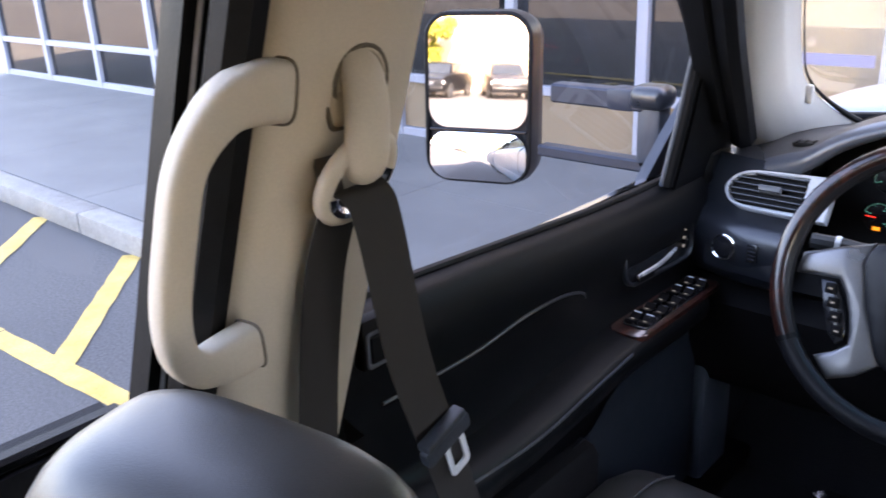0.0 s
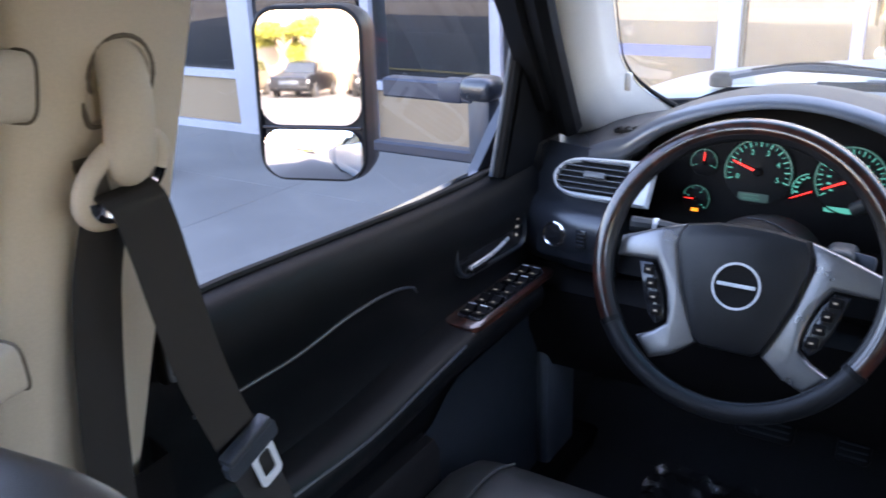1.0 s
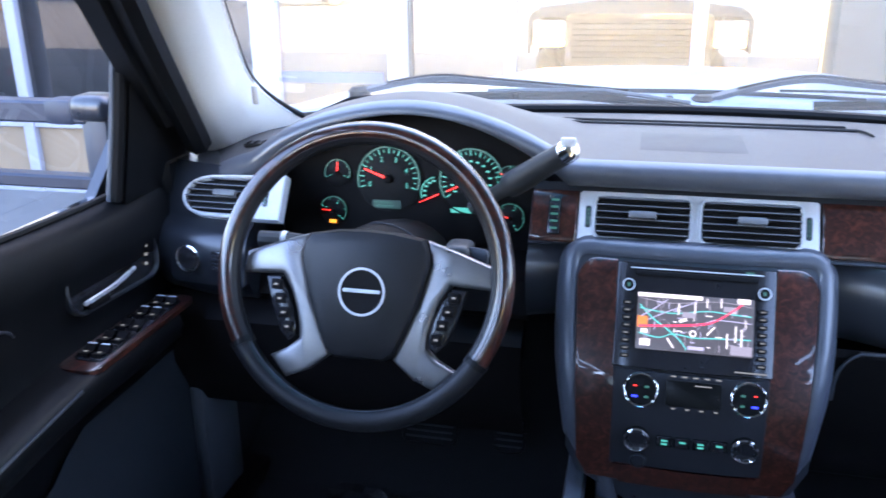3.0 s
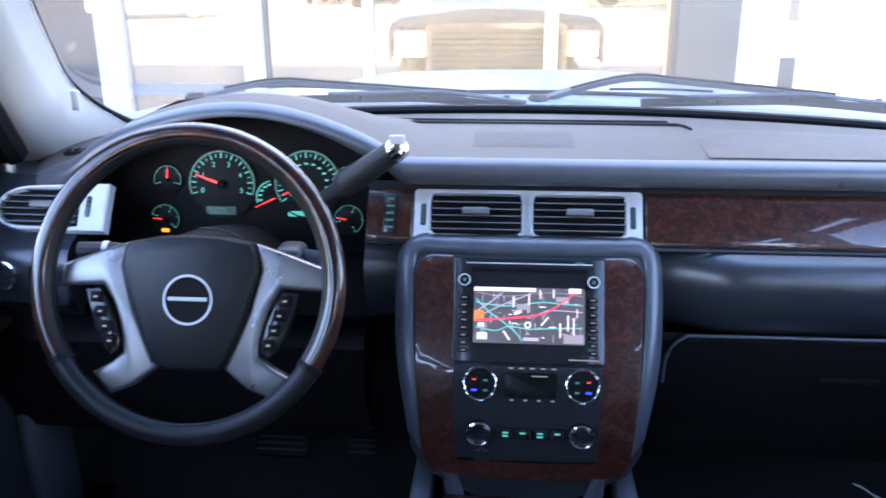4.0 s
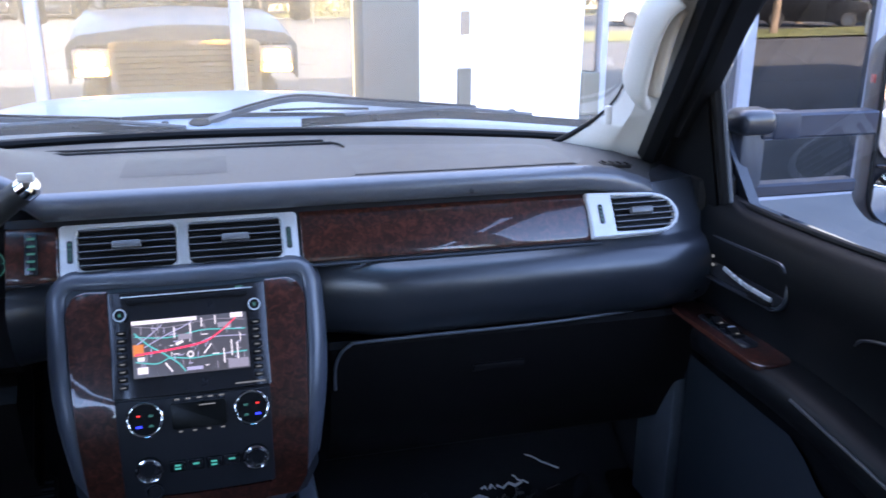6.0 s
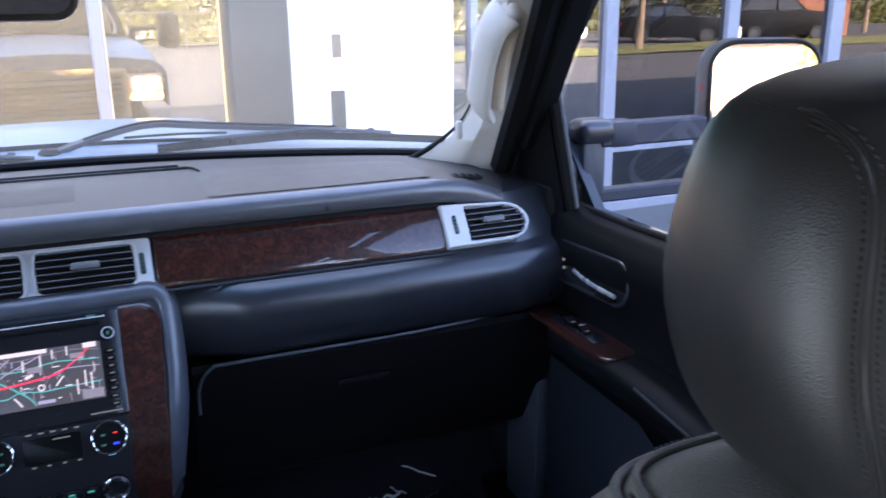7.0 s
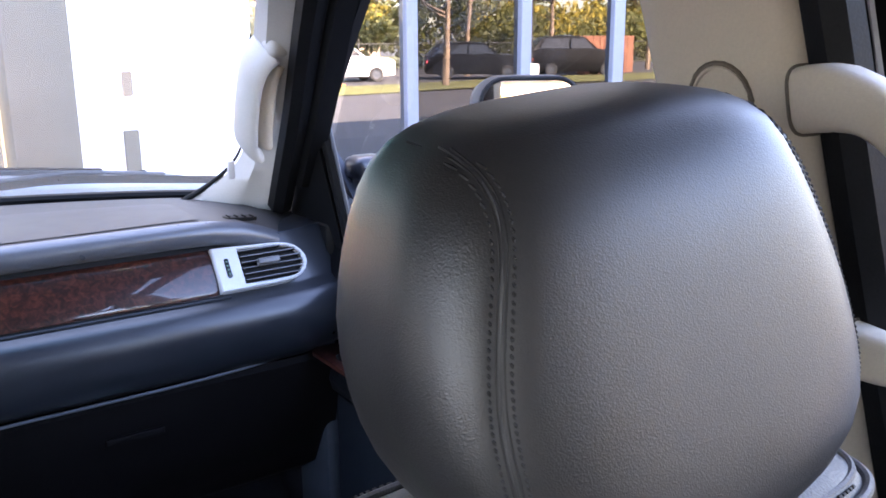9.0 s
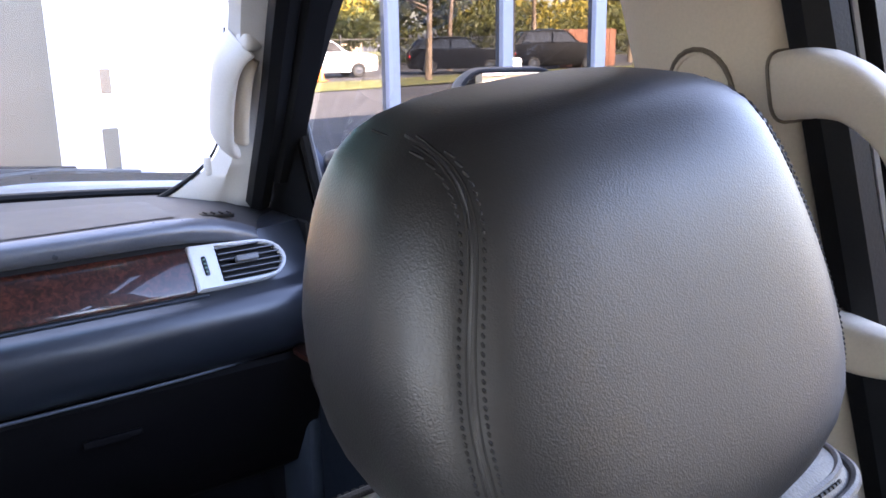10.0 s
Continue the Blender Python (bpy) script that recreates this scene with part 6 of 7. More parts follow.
def front_door(s):
    global FLIP
    FLIP = s
    d = thing("front_door", "black front door panel with walnut switch plate and chrome handle", "door", (0.9, 1.1, 0.85), "cab doors")
    ys = [0.715, 0.74, 0.80, 0.90, 1.0, 1.1, 1.2, 1.28, 1.36, 1.44, 1.50, 1.535, 1.56, 1.59, 1.615, 1.63]
    rows = []
    for y in ys:
        zb = belt_z(y)
        arm = 0.072 * (1 - step01(y, 1.50, 1.575)) * (0.55 + 0.45 * step01(y, 0.72, 0.86))
        drop = 0.030 * (1 - step01(y, 0.95, 1.28))
        hump = 0.03 * step01(y, 1.52, 1.62)
        A = 0.868 - arm
        za = 1.290 - drop
        sec = [(0.935, zb - 0.004 + hump * 0.4), (0.905, zb + 0.004 + hump * 0.5), (0.886, zb - 0.003 + hump * 0.3), (0.872, zb - 0.020), (0.862, zb - 0.052), (0.861, 1.40), (0.866, 1.372), (0.872, 1.345), (0.872, za + 0.020),
               (0.866, za + 0.004), (A + 0.040, za + 0.001), (A + 0.014, za - 0.001), (A + 0.003, za - 0.010), (A, za - 0.024), (A + 0.006, za - 0.045), (A + 0.030, za - 0.062), (0.862, za - 0.085), (0.866, 1.12), (0.868, 1.0), (0.872, 0.82), (0.935, 0.82)]
        rows.append([(x, y, z) for x, z in sec])
    part("panel", grid(rows, close_v=True, caps=True), DOORBLACK, d, "black grained door panel", 0.9)
    # pale lower carpeted part and pocket
    low = [[(0.8655 - 0.012 * math.sin((y - 0.75) * 3.4), y, z) for z in (1.185 - 0.055 * (1 - step01(y, 1.20, 1.30)) - 0.02 * (1 - step01(y, 0.95, 1.2)), 1.08, 0.96, 0.83)] for y in (0.74, 0.9, 1.0, 1.1, 1.18, 1.22, 1.26, 1.30, 1.36, 1.45, 1.54, 1.60)]
    part("lower_panel", grid(low), DOORGREY, d, "slate grey lower door panel")
    pk = [[(x, y, z) for x, z in ((0.862, 1.13), (0.838, 1.125), (0.828, 1.11), (0.828, 0.93), (0.86, 0.90))] for y in (0.80, 0.9, 1.05, 1.15, 1.20)]
    part("door_pocket", grid(pk, caps=True), LOWER, d)
    # armrest pad line and insert piping
    part("insert_piping", tube(smooth([(0.861, 0.78, 1.388), (0.8615, 0.86, 1.386), (0.8615, 0.95, 1.386), (0.8595, 1.052, 1.398), (0.8595, 1.136, 1.397), (0.863, 1.195, 1.383), (0.869, 1.216, 1.366)], 6), 0.0024, 6), BLACK, d)
    part("armrest_piping", tube(smooth([(0.806, 0.86, 1.252), (0.798, 1.0, 1.254), (0.797, 1.12, 1.268), (0.797, 1.24, 1.282)], 6), 0.0022, 6), BLACK, d)
    # handle recess, handle and lock buttons
    mh = face_m((0.8665, 1.438 if s < 0 else 1.474, 1.376 if s < 0 else 1.386), (0, -1, 0.04), (0.10, 0, 1))
    hs = rrect(0.235, 0.078, 0.032, 6)
    hd = part("handle_bezel", bezel(hs, [(x * 0.955, y * 0.87) for x, y in hs], 0.010, mh @ Matrix.Translation((0, 0, 0.0065)), soft=0.002), BLACK, d)
    part("handle_cup", plate([(x * 0.95, y * 0.86) for x, y in hs], 0.002, mh @ Matrix.Translation((0.0, 0, 0.0005))), GLOSSBLACK, hd)
    part("door_handle", tube(smooth([mh @ Vector((-0.036, -0.006, 0.012)), mh @ Vector((0.03, -0.013, 0.019)), mh @ Vector((0.098, -0.018, 0.016))], 6), 0.0027, 8, flat=1.5), HANDLE, hd, "slim chrome door handle")
    part("lock_lever", box((0.055, -0.030, 0.006), (0.05, 0.010, 0.008), 0.003, 2, mh), LOWER, hd)
    for k in range(3):
        part("lock_mark", box((-0.088 + k * 0.004, 0.016 - k * 0.014, 0.004), (0.006, 0.005, 0.003), 0.001, 1, mh), LEDWHITE, hd)
    # switch plate on the armrest
    za = 1.291
    length = 0.285 if s < 0 else 0.266
    yc = 1.414 if s < 0 else 1.451
    ms = Matrix.Translation((0.832, yc, za + 0.003))
    sw = part("switch_plate", plate(rrect(0.066, length, 0.022, 6), 0.008, ms, 0.002), WOOD, d, "dark walnut switch plate")
    inner = part("switch_pod", plate(rrect(0.046 if s < 0 else 0.030, length * (0.80 if s < 0 else 0.52), 0.010, 5), 0.006, ms @ Matrix.Translation((0, 0.0, 0.003)), 0.001), GLOSSBLACK, sw)
    n = 5 if s < 0 else 2
    for k in range(n):
        y = (k - (n - 1) / 2) * 0.046
        for x in ((-0.011, 0.011) if s < 0 else (0.0,)):
            rows2 = [[ms @ Vector((x + dx, y + dy, 0.0035 + dz)) for dx in (-0.0085, -0.007, 0.007, 0.0085)] for dy, dz in ((-0.015, 0), (-0.013, 0.004), (0.0, 0.0015), (0.010, 0.0085), (0.0145, 0.0065), (0.015, 0))]
            b = part("window_switch", grid(rows2, caps=False), LOWER, inner)
            part("switch_edge", box((x, y + 0.0115, 0.0118), (0.013, 0.0035, 0.0012), 0.0004, 1, ms), CHROME if (k in (1, 2)) else SATIN, b)
            part("switch_mark", box((x, y - 0.005, 0.0068), (0.005, 0.003, 0.0006), m=ms), LEDWHITE, b)
    # sail panel, window channel, glass
    sail = [(1.512, 1.462), (1.72, 1.462), (1.69, 1.58), (1.61, 1.672), (1.498, 1.700), (1.508, 1.59)] if s < 0 else [(1.590, 1.462), (1.81, 1.462), (1.77, 1.58), (1.70, 1.660), (1.586, 1.700), (1.589, 1.59)]
    rows3 = [[(side_x(z) + 0.058 - o, y, z) for y, z in sail] for o in (0.0, 0.016)]
    bm = bmesh.new()
    a, b = [[bm.verts.new(p) for p in r] for r in rows3]
    bm.faces.new(a)
    bm.faces.new(b[::-1])
    for k in range(6):
        bm.faces.new((a[k], a[(k + 1) % 6], b[(k + 1) % 6], b[k]))
    bmesh.ops.recalc_face_normals(bm, faces=bm.faces[:])
    part("sail_panel", bm, DOORBLACK, d, "black triangular sail panel", 0.4)
    ed = [(1.513, 1.47), (1.509, 1.585), (1.500, 1.70)] if s < 0 else [(1.592, 1.47), (1.590, 1.585), (1.587, 1.70)]
    part("window_channel", tube([(side_x(z) + 0.055, y - 0.008, z) for y, z in ed], 0.010, 8), RUBBER, d)
    part("channel_edge", tube([(side_x(z) + 0.062, y - 0.017, z) for y, z in ed], 0.004, 6), TRIMGREY, d, "grey glass run lip")
    fr = [ws_point(0.955 - 0.02 * step01(v, 0.3, 0.9), v) + Vector((0.055, -0.188 + PILLAR_DY[s] * 1.4, -0.012)) for v in (0.24, 0.30, 0.45, 0.6, 0.75, 0.87)]
    fr = [(side_x(p.z) + 0.045, p.y, p.z) for p in fr] + [(0.765, 1.10, 2.005), (0.762, 0.95, 2.015), (0.762, 0.83, 2.01)]
    part("window_frame", tube(smooth(fr, 4), 0.026, 8), RUBBER, d, "black window frame")
    part("rear_frame", tube([(side_x(z) + 0.045, 0.715 + 0.075 * (z - 1.45) / 0.55, z) for z in (1.45, 1.6, 1.8, 2.0)], 0.022, 8), RUBBER, d)
    lt = part("door_latch", box((0.846, 0.762, 1.484), (0.020, 0.050, 0.062), 0.006, 2), LOWER, d, "black door latch block")
    part("latch_slot", box((0.8355, 0.762, 1.478), (0.004, 0.030, 0.030), 0.001, 1), RUBBER, lt)
    part("latch_rim", bezel(rrect(0.042, 0.044, 0.006), rrect(0.033, 0.034, 0.004), 0.004, face_m((0.8350, 0.762, 1.478), (0, -1, 0), (0, 0, 1)), soft=0.001), TRIMGREY, lt)
    part("belt_seal", tube([(0.913, y, belt_z(y) + 0.006) for y in (0.72, 0.9, 1.1, 1.3, 1.45, 1.585)], 0.0065, 8), RUBBER, d)
    p = part("pane", grid([[(side_x(z) + 0.085 - 0.02 * (z - 1.45), 1.64 - max(0, z - 1.62) * 0.95 if f == 1 else 0.73 + 0.07 * (z - 1.45) / 0.55 if f == 0 else (0.73 + 0.07 * (z - 1.45) / 0.55) * (1 - f) + (1.64 - max(0, z - 1.62) * 0.95) * f, z) for z in (1.45, 1.55, 1.65, 1.75, 1.85, 1.95, 2.01)] for f in (0, 0.25, 0.5, 0.75, 1)]), SIDEGLASS, d)
    p.visible_shadow = False
    part("outer_skin", grid([[(0.98, y, 0.95), (1.0, y, 1.2), (0.99, y, 1.38), (0.968, y, 1.438)] for y in (0.62, 1.0, 1.3, 1.64)]), PAINT, d)
    part("belt_molding", tube([(0.955, y, belt_z(y) - 0.010 - 0.034 * (1 - step01(y, 1.0, 1.30))) for y in (0.64, 0.8, 0.9, 1.2, 1.45, 1.62)], 0.010, 8), CHROME, d, "bright outer belt moulding")
    part("hinge_edge", box((0.905, 1.665, 1.20), (0.075, 0.09, 0.62), 0.01, 1), RUBBER, d)
    FLIP = 1
    # kick panel beside the footwell
    solid("trim_dash_end", box((s * 0.902, 1.735, 1.432), (0.05, 0.20, 0.12), 0.02, 2), LOWER, "charcoal filler between the dash and the door frame", "trim", "dash ends", "structure")
    solid("trim_kick_panel", box((s * 0.855, 1.67, 0.97), (0.03, 0.13, 0.36), 0.01), KICK, "slate grey kick panel beside the footwell", "trim", "kick panels", "structure")
    solid("trim_door_sill", box((s * 0.855, 0.9, 0.80), (0.10, 2.0, 0.06), 0.01), LOWER, "charcoal door sill plate", "trim", "sill plates", "structure")


for s in (-1, 1):
    front_door(s)


# ---- door mirrors ----
def door_mirror(s, x0):
    global FLIP
    FLIP = s
    d = thing("side_mirror", "black towing mirror on two arms with a lower blind-spot glass", "mirror", (0.95, 1.6, 1.45), "door mirrors")
    turn = 0.33 if s < 0 else 0.40
    n = Vector((-turn, -0.94, 0.073 if s < 0 else 0.06)).normalized()
    r = Vector((0, 0, 1)).cross(n).normalized()
    up = n.cross(r)
    xc = x0 + 0.163
    m = face_m((xc, 1.605, 1.557 if s < 0 else 1.574), r, up)
    W, H = (0.245 if s < 0 else 0.222), 0.365
    # shell
    rows = []
    for k, (z, f) in enumerate(((0.0, 0.985), (0.006, 1.0), (-0.03, 1.02), (-0.075, 0.99), (-0.10, 0.86), (-0.125, 0.66), (-0.132, 0.3))):
        rows.append([m @ Vector((x * f, y * f, z)) for x, y in rrect(W, H, 0.055, 6)])
    part("shell", grid(rows, close_v=True, caps=True), SHELL, d, "black mirror shell", 1.0)
    part("shell_rim", bezel(rrect(W, H, 0.055, 6), rrect(W - 0.018, H - 0.018, 0.048, 6), 0.012, m @ Matrix.Translation((0, 0, 0.012)), soft=0.003), RUBBER, d)
    part("main_glass", plate(rrect(W - 0.020, 0.240, 0.042, 6), 0.003, m @ Matrix.Translation((0, 0.0575, 0.009))), MIRROR, d, "flat mirror glass")
    lowm = m @ Matrix.Translation((0, -0.1265, 0.009))
    low = rrect(W - 0.022, 0.108, 0.038, 6)
    rows = [[lowm @ Vector((x * f, y * f, 0.002 + 0.009 * (1 - f * f))) for x, y in low] for f in (1.0, 0.85, 0.7, 0.5, 0.3, 0.1, 0.01)]
    part("blind_spot_glass", grid(rows, close_v=True, caps=True), MIRROR, d, "small convex mirror glass", 2.0)
    part("divider", box((0, -0.068, 0.010), (W - 0.020, 0.007, 0.006), 0.002, 1, m), GLOSSBLACK, d)
    part("marker_lens", box((-(W / 2 - 0.004) if s > 0 else (W / 2 - 0.004), 0.09, -0.03), (0.012, 0.022, 0.03), 0.004, 2, m), material("mirror red lens", (0.4, 0.02, 0.02), 0.2) if "mirror red lens" not in bpy.data.materials else bpy.data.materials["mirror red lens"], d)
    # arms and the hinge
    hx, ah, lz = (1.003, 0.038, 1.457) if s < 0 else (0.967, 0.044, 1.474)
    az = 1.582 if s < 0 else 1.590
    part("upper_arm", box(((x0 + hx) / 2 + (0.03 if s > 0 else 0.0), 1.645, az), (x0 - hx + (0.04 if s > 0 else -0.02), 0.042, ah), 0.004, 1), ARM, d, "upper telescoping arm")
    part("arm_sleeve", box((hx + 0.060, 1.645, az + 0.001), (0.055, 0.048, ah + 0.005), 0.006, 2), ARM, d)
    part("hinge_cap", box((hx, 1.645, az + 0.009), (0.075, 0.066, 0.046), 0.018, 3), BLACK, d)
    part("lower_arm", box(((x0 + hx) / 2, 1.645, lz), (x0 - hx + 0.05, 0.036, 0.024), 0.004, 1), ARM, d, "lower arm")
    part("hinge_body", box((hx, 1.652, (1.578 + lz) / 2), (0.052, 0.050, 1.578 - lz + 0.02), 0.012), BASEGREY, d)
    foot = [(1.76, 1.672), (1.74, 1.567), (1.70, 1.45), (1.528, 1.46), (1.585, 1.54), (1.690, 1.655)] if s < 0 else [(1.82, 1.680), (1.80, 1.585), (1.76, 1.45), (1.592, 1.46), (1.658, 1.575), (1.750, 1.674)]
    bm = bmesh.new()
    ra, rb = [[bm.verts.new((x + (1.58 - z) * 0.20, y, z)) for y, z in foot] for x in (0.925, 0.945)]
    bm.faces.new(ra)
    bm.faces.new(rb[::-1])
    for k in range(6):
        bm.faces.new((ra[k], ra[(k + 1) % 6], rb[(k + 1) % 6], rb[k]))
    bmesh.ops.recalc_face_normals(bm, faces=bm.faces[:])
    part("mirror_base", bm, BASEGREY, d, "grey triangular mirror base", 0.4)
    part("mount_foot", box((0.945, 1.675, 1.50), (0.06, 0.07, 0.10), 0.02), BASEGREY, d)
    FLIP = 1


door_mirror(-1, 1.235)
door_mirror(1, 1.17)


# ---- seats ----
def superring(cx, cy, w, dd, z, e=0.5, n=48, lean=0.0):
    out = []
    for k in range(n):
        a = 2 * math.pi * k / n
        c, q = math.cos(a), math.sin(a)
        out.append((cx + w * math.copysign(abs(c) ** e, c), cy + dd * math.copysign(abs(q) ** e, q) + lean, z))
    return out


def lerp_table(t, table):
    """A value read from a table of knots, rounded between them."""
    def at(q):
        for (a, va), (b, vb) in zip(table, table[1:]):
            if q <= b:
                return va + (vb - va) * (q - a) / (b - a)
        return table[-1][1]
    return sum(at(t + k * 0.02) * (5 - abs(k)) for k in range(-4, 5)) / 25


HR_W = [(0.0, 0.108), (0.12, 0.123), (0.25, 0.132), (0.38, 0.135), (0.55, 0.132), (0.72, 0.122), (0.86, 0.112), (1.0, 0.106)]
HR_SEAM = [(0.0, 0.0950), (0.2, 0.1028), (0.4, 0.1056), (0.5, 0.1054), (0.62, 0.1003), (0.75, 0.0915), (0.85, 0.0850), (0.92, 0.0845), (1.0, 0.090)]


def seam_x(h, side):
    x = lerp_table(h, HR_SEAM)
    return x + 0.012 * (1 - h) + 0.006 if side > 0 else x / (1 - 0.135 * (1 - h) ** 3)


def headrest_point(centre, yaw, roll, x, h, q, out=0.0):
    """A point of the headrest: x across, h from 0 to 1 up, q from -1 (back) to 1 (front) of the thickness there."""
    end = max(0.0, 1 - abs(2 * h - 1) ** 5.2) ** 0.3
    d = 0.077 * end ** 0.8 * (1 - 0.45 * step01(h, 0.5, 1.0) if q > 0 else 1)
    low = (1 - h) ** 3
    y, z = d * q + (h - 0.5) * 0.0539 - out, (h - 0.5) * 0.219 + (0.028 * (x / 0.12) ** 0.75 if x > 0 else 0.014 * (-x / 0.12) ** 1.5) * low
    if x < 0:
        x *= 1 - 0.135 * low
    if q < 0:
        y += 0.0018 * q * q * math.exp(-((abs(x) - seam_x(h, x)) / 0.006) ** 2)
    x, z = x * math.cos(roll) + z * math.sin(roll), -x * math.sin(roll) + z * math.cos(roll)
    x, y = x * math.cos(yaw) - y * math.sin(yaw), x * math.sin(yaw) + y * math.cos(yaw)
    return Vector((centre[0] + x, centre[1] + y, centre[2] + z))


def headrest_width(h):
    return lerp_table(h, HR_W) * max(0.0, 1 - abs(2 * h - 1) ** 7.0) ** 0.3


def front_seat(centre, yaw, roll, label, seam_top=0.955, group="front seats"):
    cx, hy, hz = centre[0], centre[1], centre[2] - 0.11
    st = thing("front_seat", label, "seat", (cx, 1.0, 0.82), group)
    E = 0.56
    hs = [0.0008, 0.004, 0.012, 0.03, 0.055, 0.09, 0.14, 0.20, 0.27, 0.34, 0.42, 0.5, 0.58, 0.66, 0.73, 0.80, 0.86, 0.91, 0.945, 0.97, 0.988, 0.996, 0.9992]
    rows = []
    for h in hs:
        w = headrest_width(h)
        row = []
        for k in range(144):
            a = 2 * math.pi * k / 144
            c, q = math.cos(a), math.sin(a)
            row.append(headrest_point(centre, yaw, roll, w * math.copysign(abs(c) ** E, c), h, math.copysign(abs(q) ** E, q)))
        rows.append(row)
    hr = part("headrest", grid(rows, close_v=True, caps=True), LEATHER, st, "padded black leather headrest", 3.0)

    def back_point(x, h, out=0.0):
        q = max(0.0, 1 - min(1.0, abs(x) / headrest_width(h)) ** (2 / E)) ** (E / 2)
        return headrest_point(centre, yaw, roll, x, h, -q, out)
    for s in (-1, 1):
        f0 = lambda h: s * min(seam_x(h, s), 0.985 * headrest_width(h))
        seam = [0.05 + (seam_top - 0.05) * k / 60 for k in range(61)]
        part("seam_fold", tube([back_point(f0(h), h, -0.0005) for h in seam], 0.0008, 6), LEATHER, hr)
        part("seam_crease", tube([back_point(f0(h) + s * 0.0016, h, -0.0003) for h in seam], 0.0006, 5), THREAD, hr)
        part("seam_crease", tube([back_point(f0(h) - s * 0.0016, h, -0.0003) for h in seam], 0.0006, 5), THREAD, hr)
        for o in (-0.0041, 0.0041):
            bm = None
            n = 58
            for k in range(n):
                h = 0.06 + (seam_top - 0.075) * k / n
                a, b = back_point(f0(h) + o, h, 0.0), back_point(f0(h + 0.0095) + o + s * 0.0007, h + 0.0095, 0.0)
                t = tube([a, a.lerp(b, 0.5) + Vector((0, -0.0003, 0)), b], [0.0005, 0.0009, 0.0005], 5)
                bm = t if bm is None else join(bm, t)
            tagged(part("stitching", bm, THREAD, hr), kind="stuff")
    for s in (-1, 1):
        part("headrest_post", tube([(cx + s * 0.06, hy + 0.01, hz - 0.06), (cx + s * 0.06, hy + 0.01, hz + 0.03)], 0.006, 8), CHROME, st)
    # backrest: leans back, rounded shoulders with piped edges
    zt = hz + 0.024
    tilt = Matrix.Translation((cx, hy, zt)) @ pose(0, 0, 0, 0, 0, math.degrees(yaw)) @ Matrix.Translation((-cx, -hy, -zt))
    rows = []
    for f, w, dd in ((0.0, 0.20, 0.06), (0.05, 0.245, 0.085), (0.25, 0.255, 0.09), (0.5, 0.255, 0.088), (0.75, 0.225, 0.084), (0.88, 0.195, 0.080), (0.93, 0.177, 0.078), (0.96, 0.160, 0.074), (0.98, 0.145, 0.066), (0.994, 0.124, 0.050), (1.0, 0.095, 0.025)):
        z = 1.0 + (zt - 1.0) * f
        rows.append([tilt @ Vector(p) for p in superring(cx, hy - 0.020 + (zt - z) * 0.42, w, dd, z, 0.45, 64)])
    br = part("backrest", grid(rows[:7], close_v=True, caps=True), LEATHER, st, "black leather backrest", 3.0)
    part("shoulder_panel", grid(rows[6:], close_v=True, caps=True), LITLEATHER, br, "grained leather shoulder panel, paled as if lit", 3.0)
    ringf = 0.965
    z = 1.0 + (zt - 1.0) * ringf
    for o, r in ((0.0, 0.0030), (-0.010, 0.0026)):
        loop = superring(cx, hy - 0.020 + (zt - z) * 0.42, 0.158 + o * 0.9, 0.0745 + o * 0.8, z - o * 0.75 + 0.001, 0.45, 72)
        part("shoulder_piping", tube([tilt @ Vector(p) for p in loop], r, 8, closed=True), PIPING, br, "grey stitched piping")
    bm = None
    loop = [tilt @ Vector(p) for p in superring(cx, hy - 0.020 + (zt - z) * 0.42, 0.1545, 0.0705, z + 0.0085, 0.45, 150)]
    for k in range(150):
        a, b = loop[k], loop[k].lerp(loop[(k + 1) % 150], 0.6)
        if (a - b).length > 0.002:
            t = tube([a, b], 0.0012, 5)
            bm = t if bm is None else join(bm, t)
    tagged(part("stitching", bm, THREAD, br), kind="stuff")
    # cushion
    rows = []
    for k, (y, w, zt2, th) in enumerate(((0.78, 0.23, 1.03, 0.10), (0.85, 0.25, 1.055, 0.14), (1.0, 0.255, 1.06, 0.15), (1.15, 0.255, 1.075, 0.15), (1.22, 0.25, 1.08, 0.14), (1.27, 0.235, 1.07, 0.11), (1.295, 0.20, 1.04, 0.06))):
        row = []
        for i in range(32):
            a = 2 * math.pi * i / 32
            c, q = math.cos(a), math.sin(a)
            row.append((cx + w * math.copysign(abs(c) ** 0.4, c), y, zt2 - th / 2 + th / 2 * math.copysign(abs(q) ** 0.5, q)))
        rows.append(row)
    cu = part("cushion", grid(rows, close_v=True, caps=True), LEATHER, st, "black leather seat cushion", 3.0)
    for s in (-1, 1):
        part("bolster_seam", tube(smooth([(cx + s * 0.165, 0.82, 1.058), (cx + s * 0.165, 1.0, 1.065), (cx + s * 0.165, 1.2, 1.083), (cx + s * 0.150, 1.27, 1.073)], 5), 0.0025, 6), THREAD, cu)
    part("seat_base", box((cx, 1.0, 0.89), (0.42, 0.46, 0.16), 0.02), LOWER, st)


front_seat((0.4785, 0.569, 1.697), -0.067, -0.100, "black leather front passenger seat with grey stitched seams")
front_seat((-0.582, 0.396, 1.533), 0.288, 0.119, "black leather driver's seat with a padded headrest", 0.70)


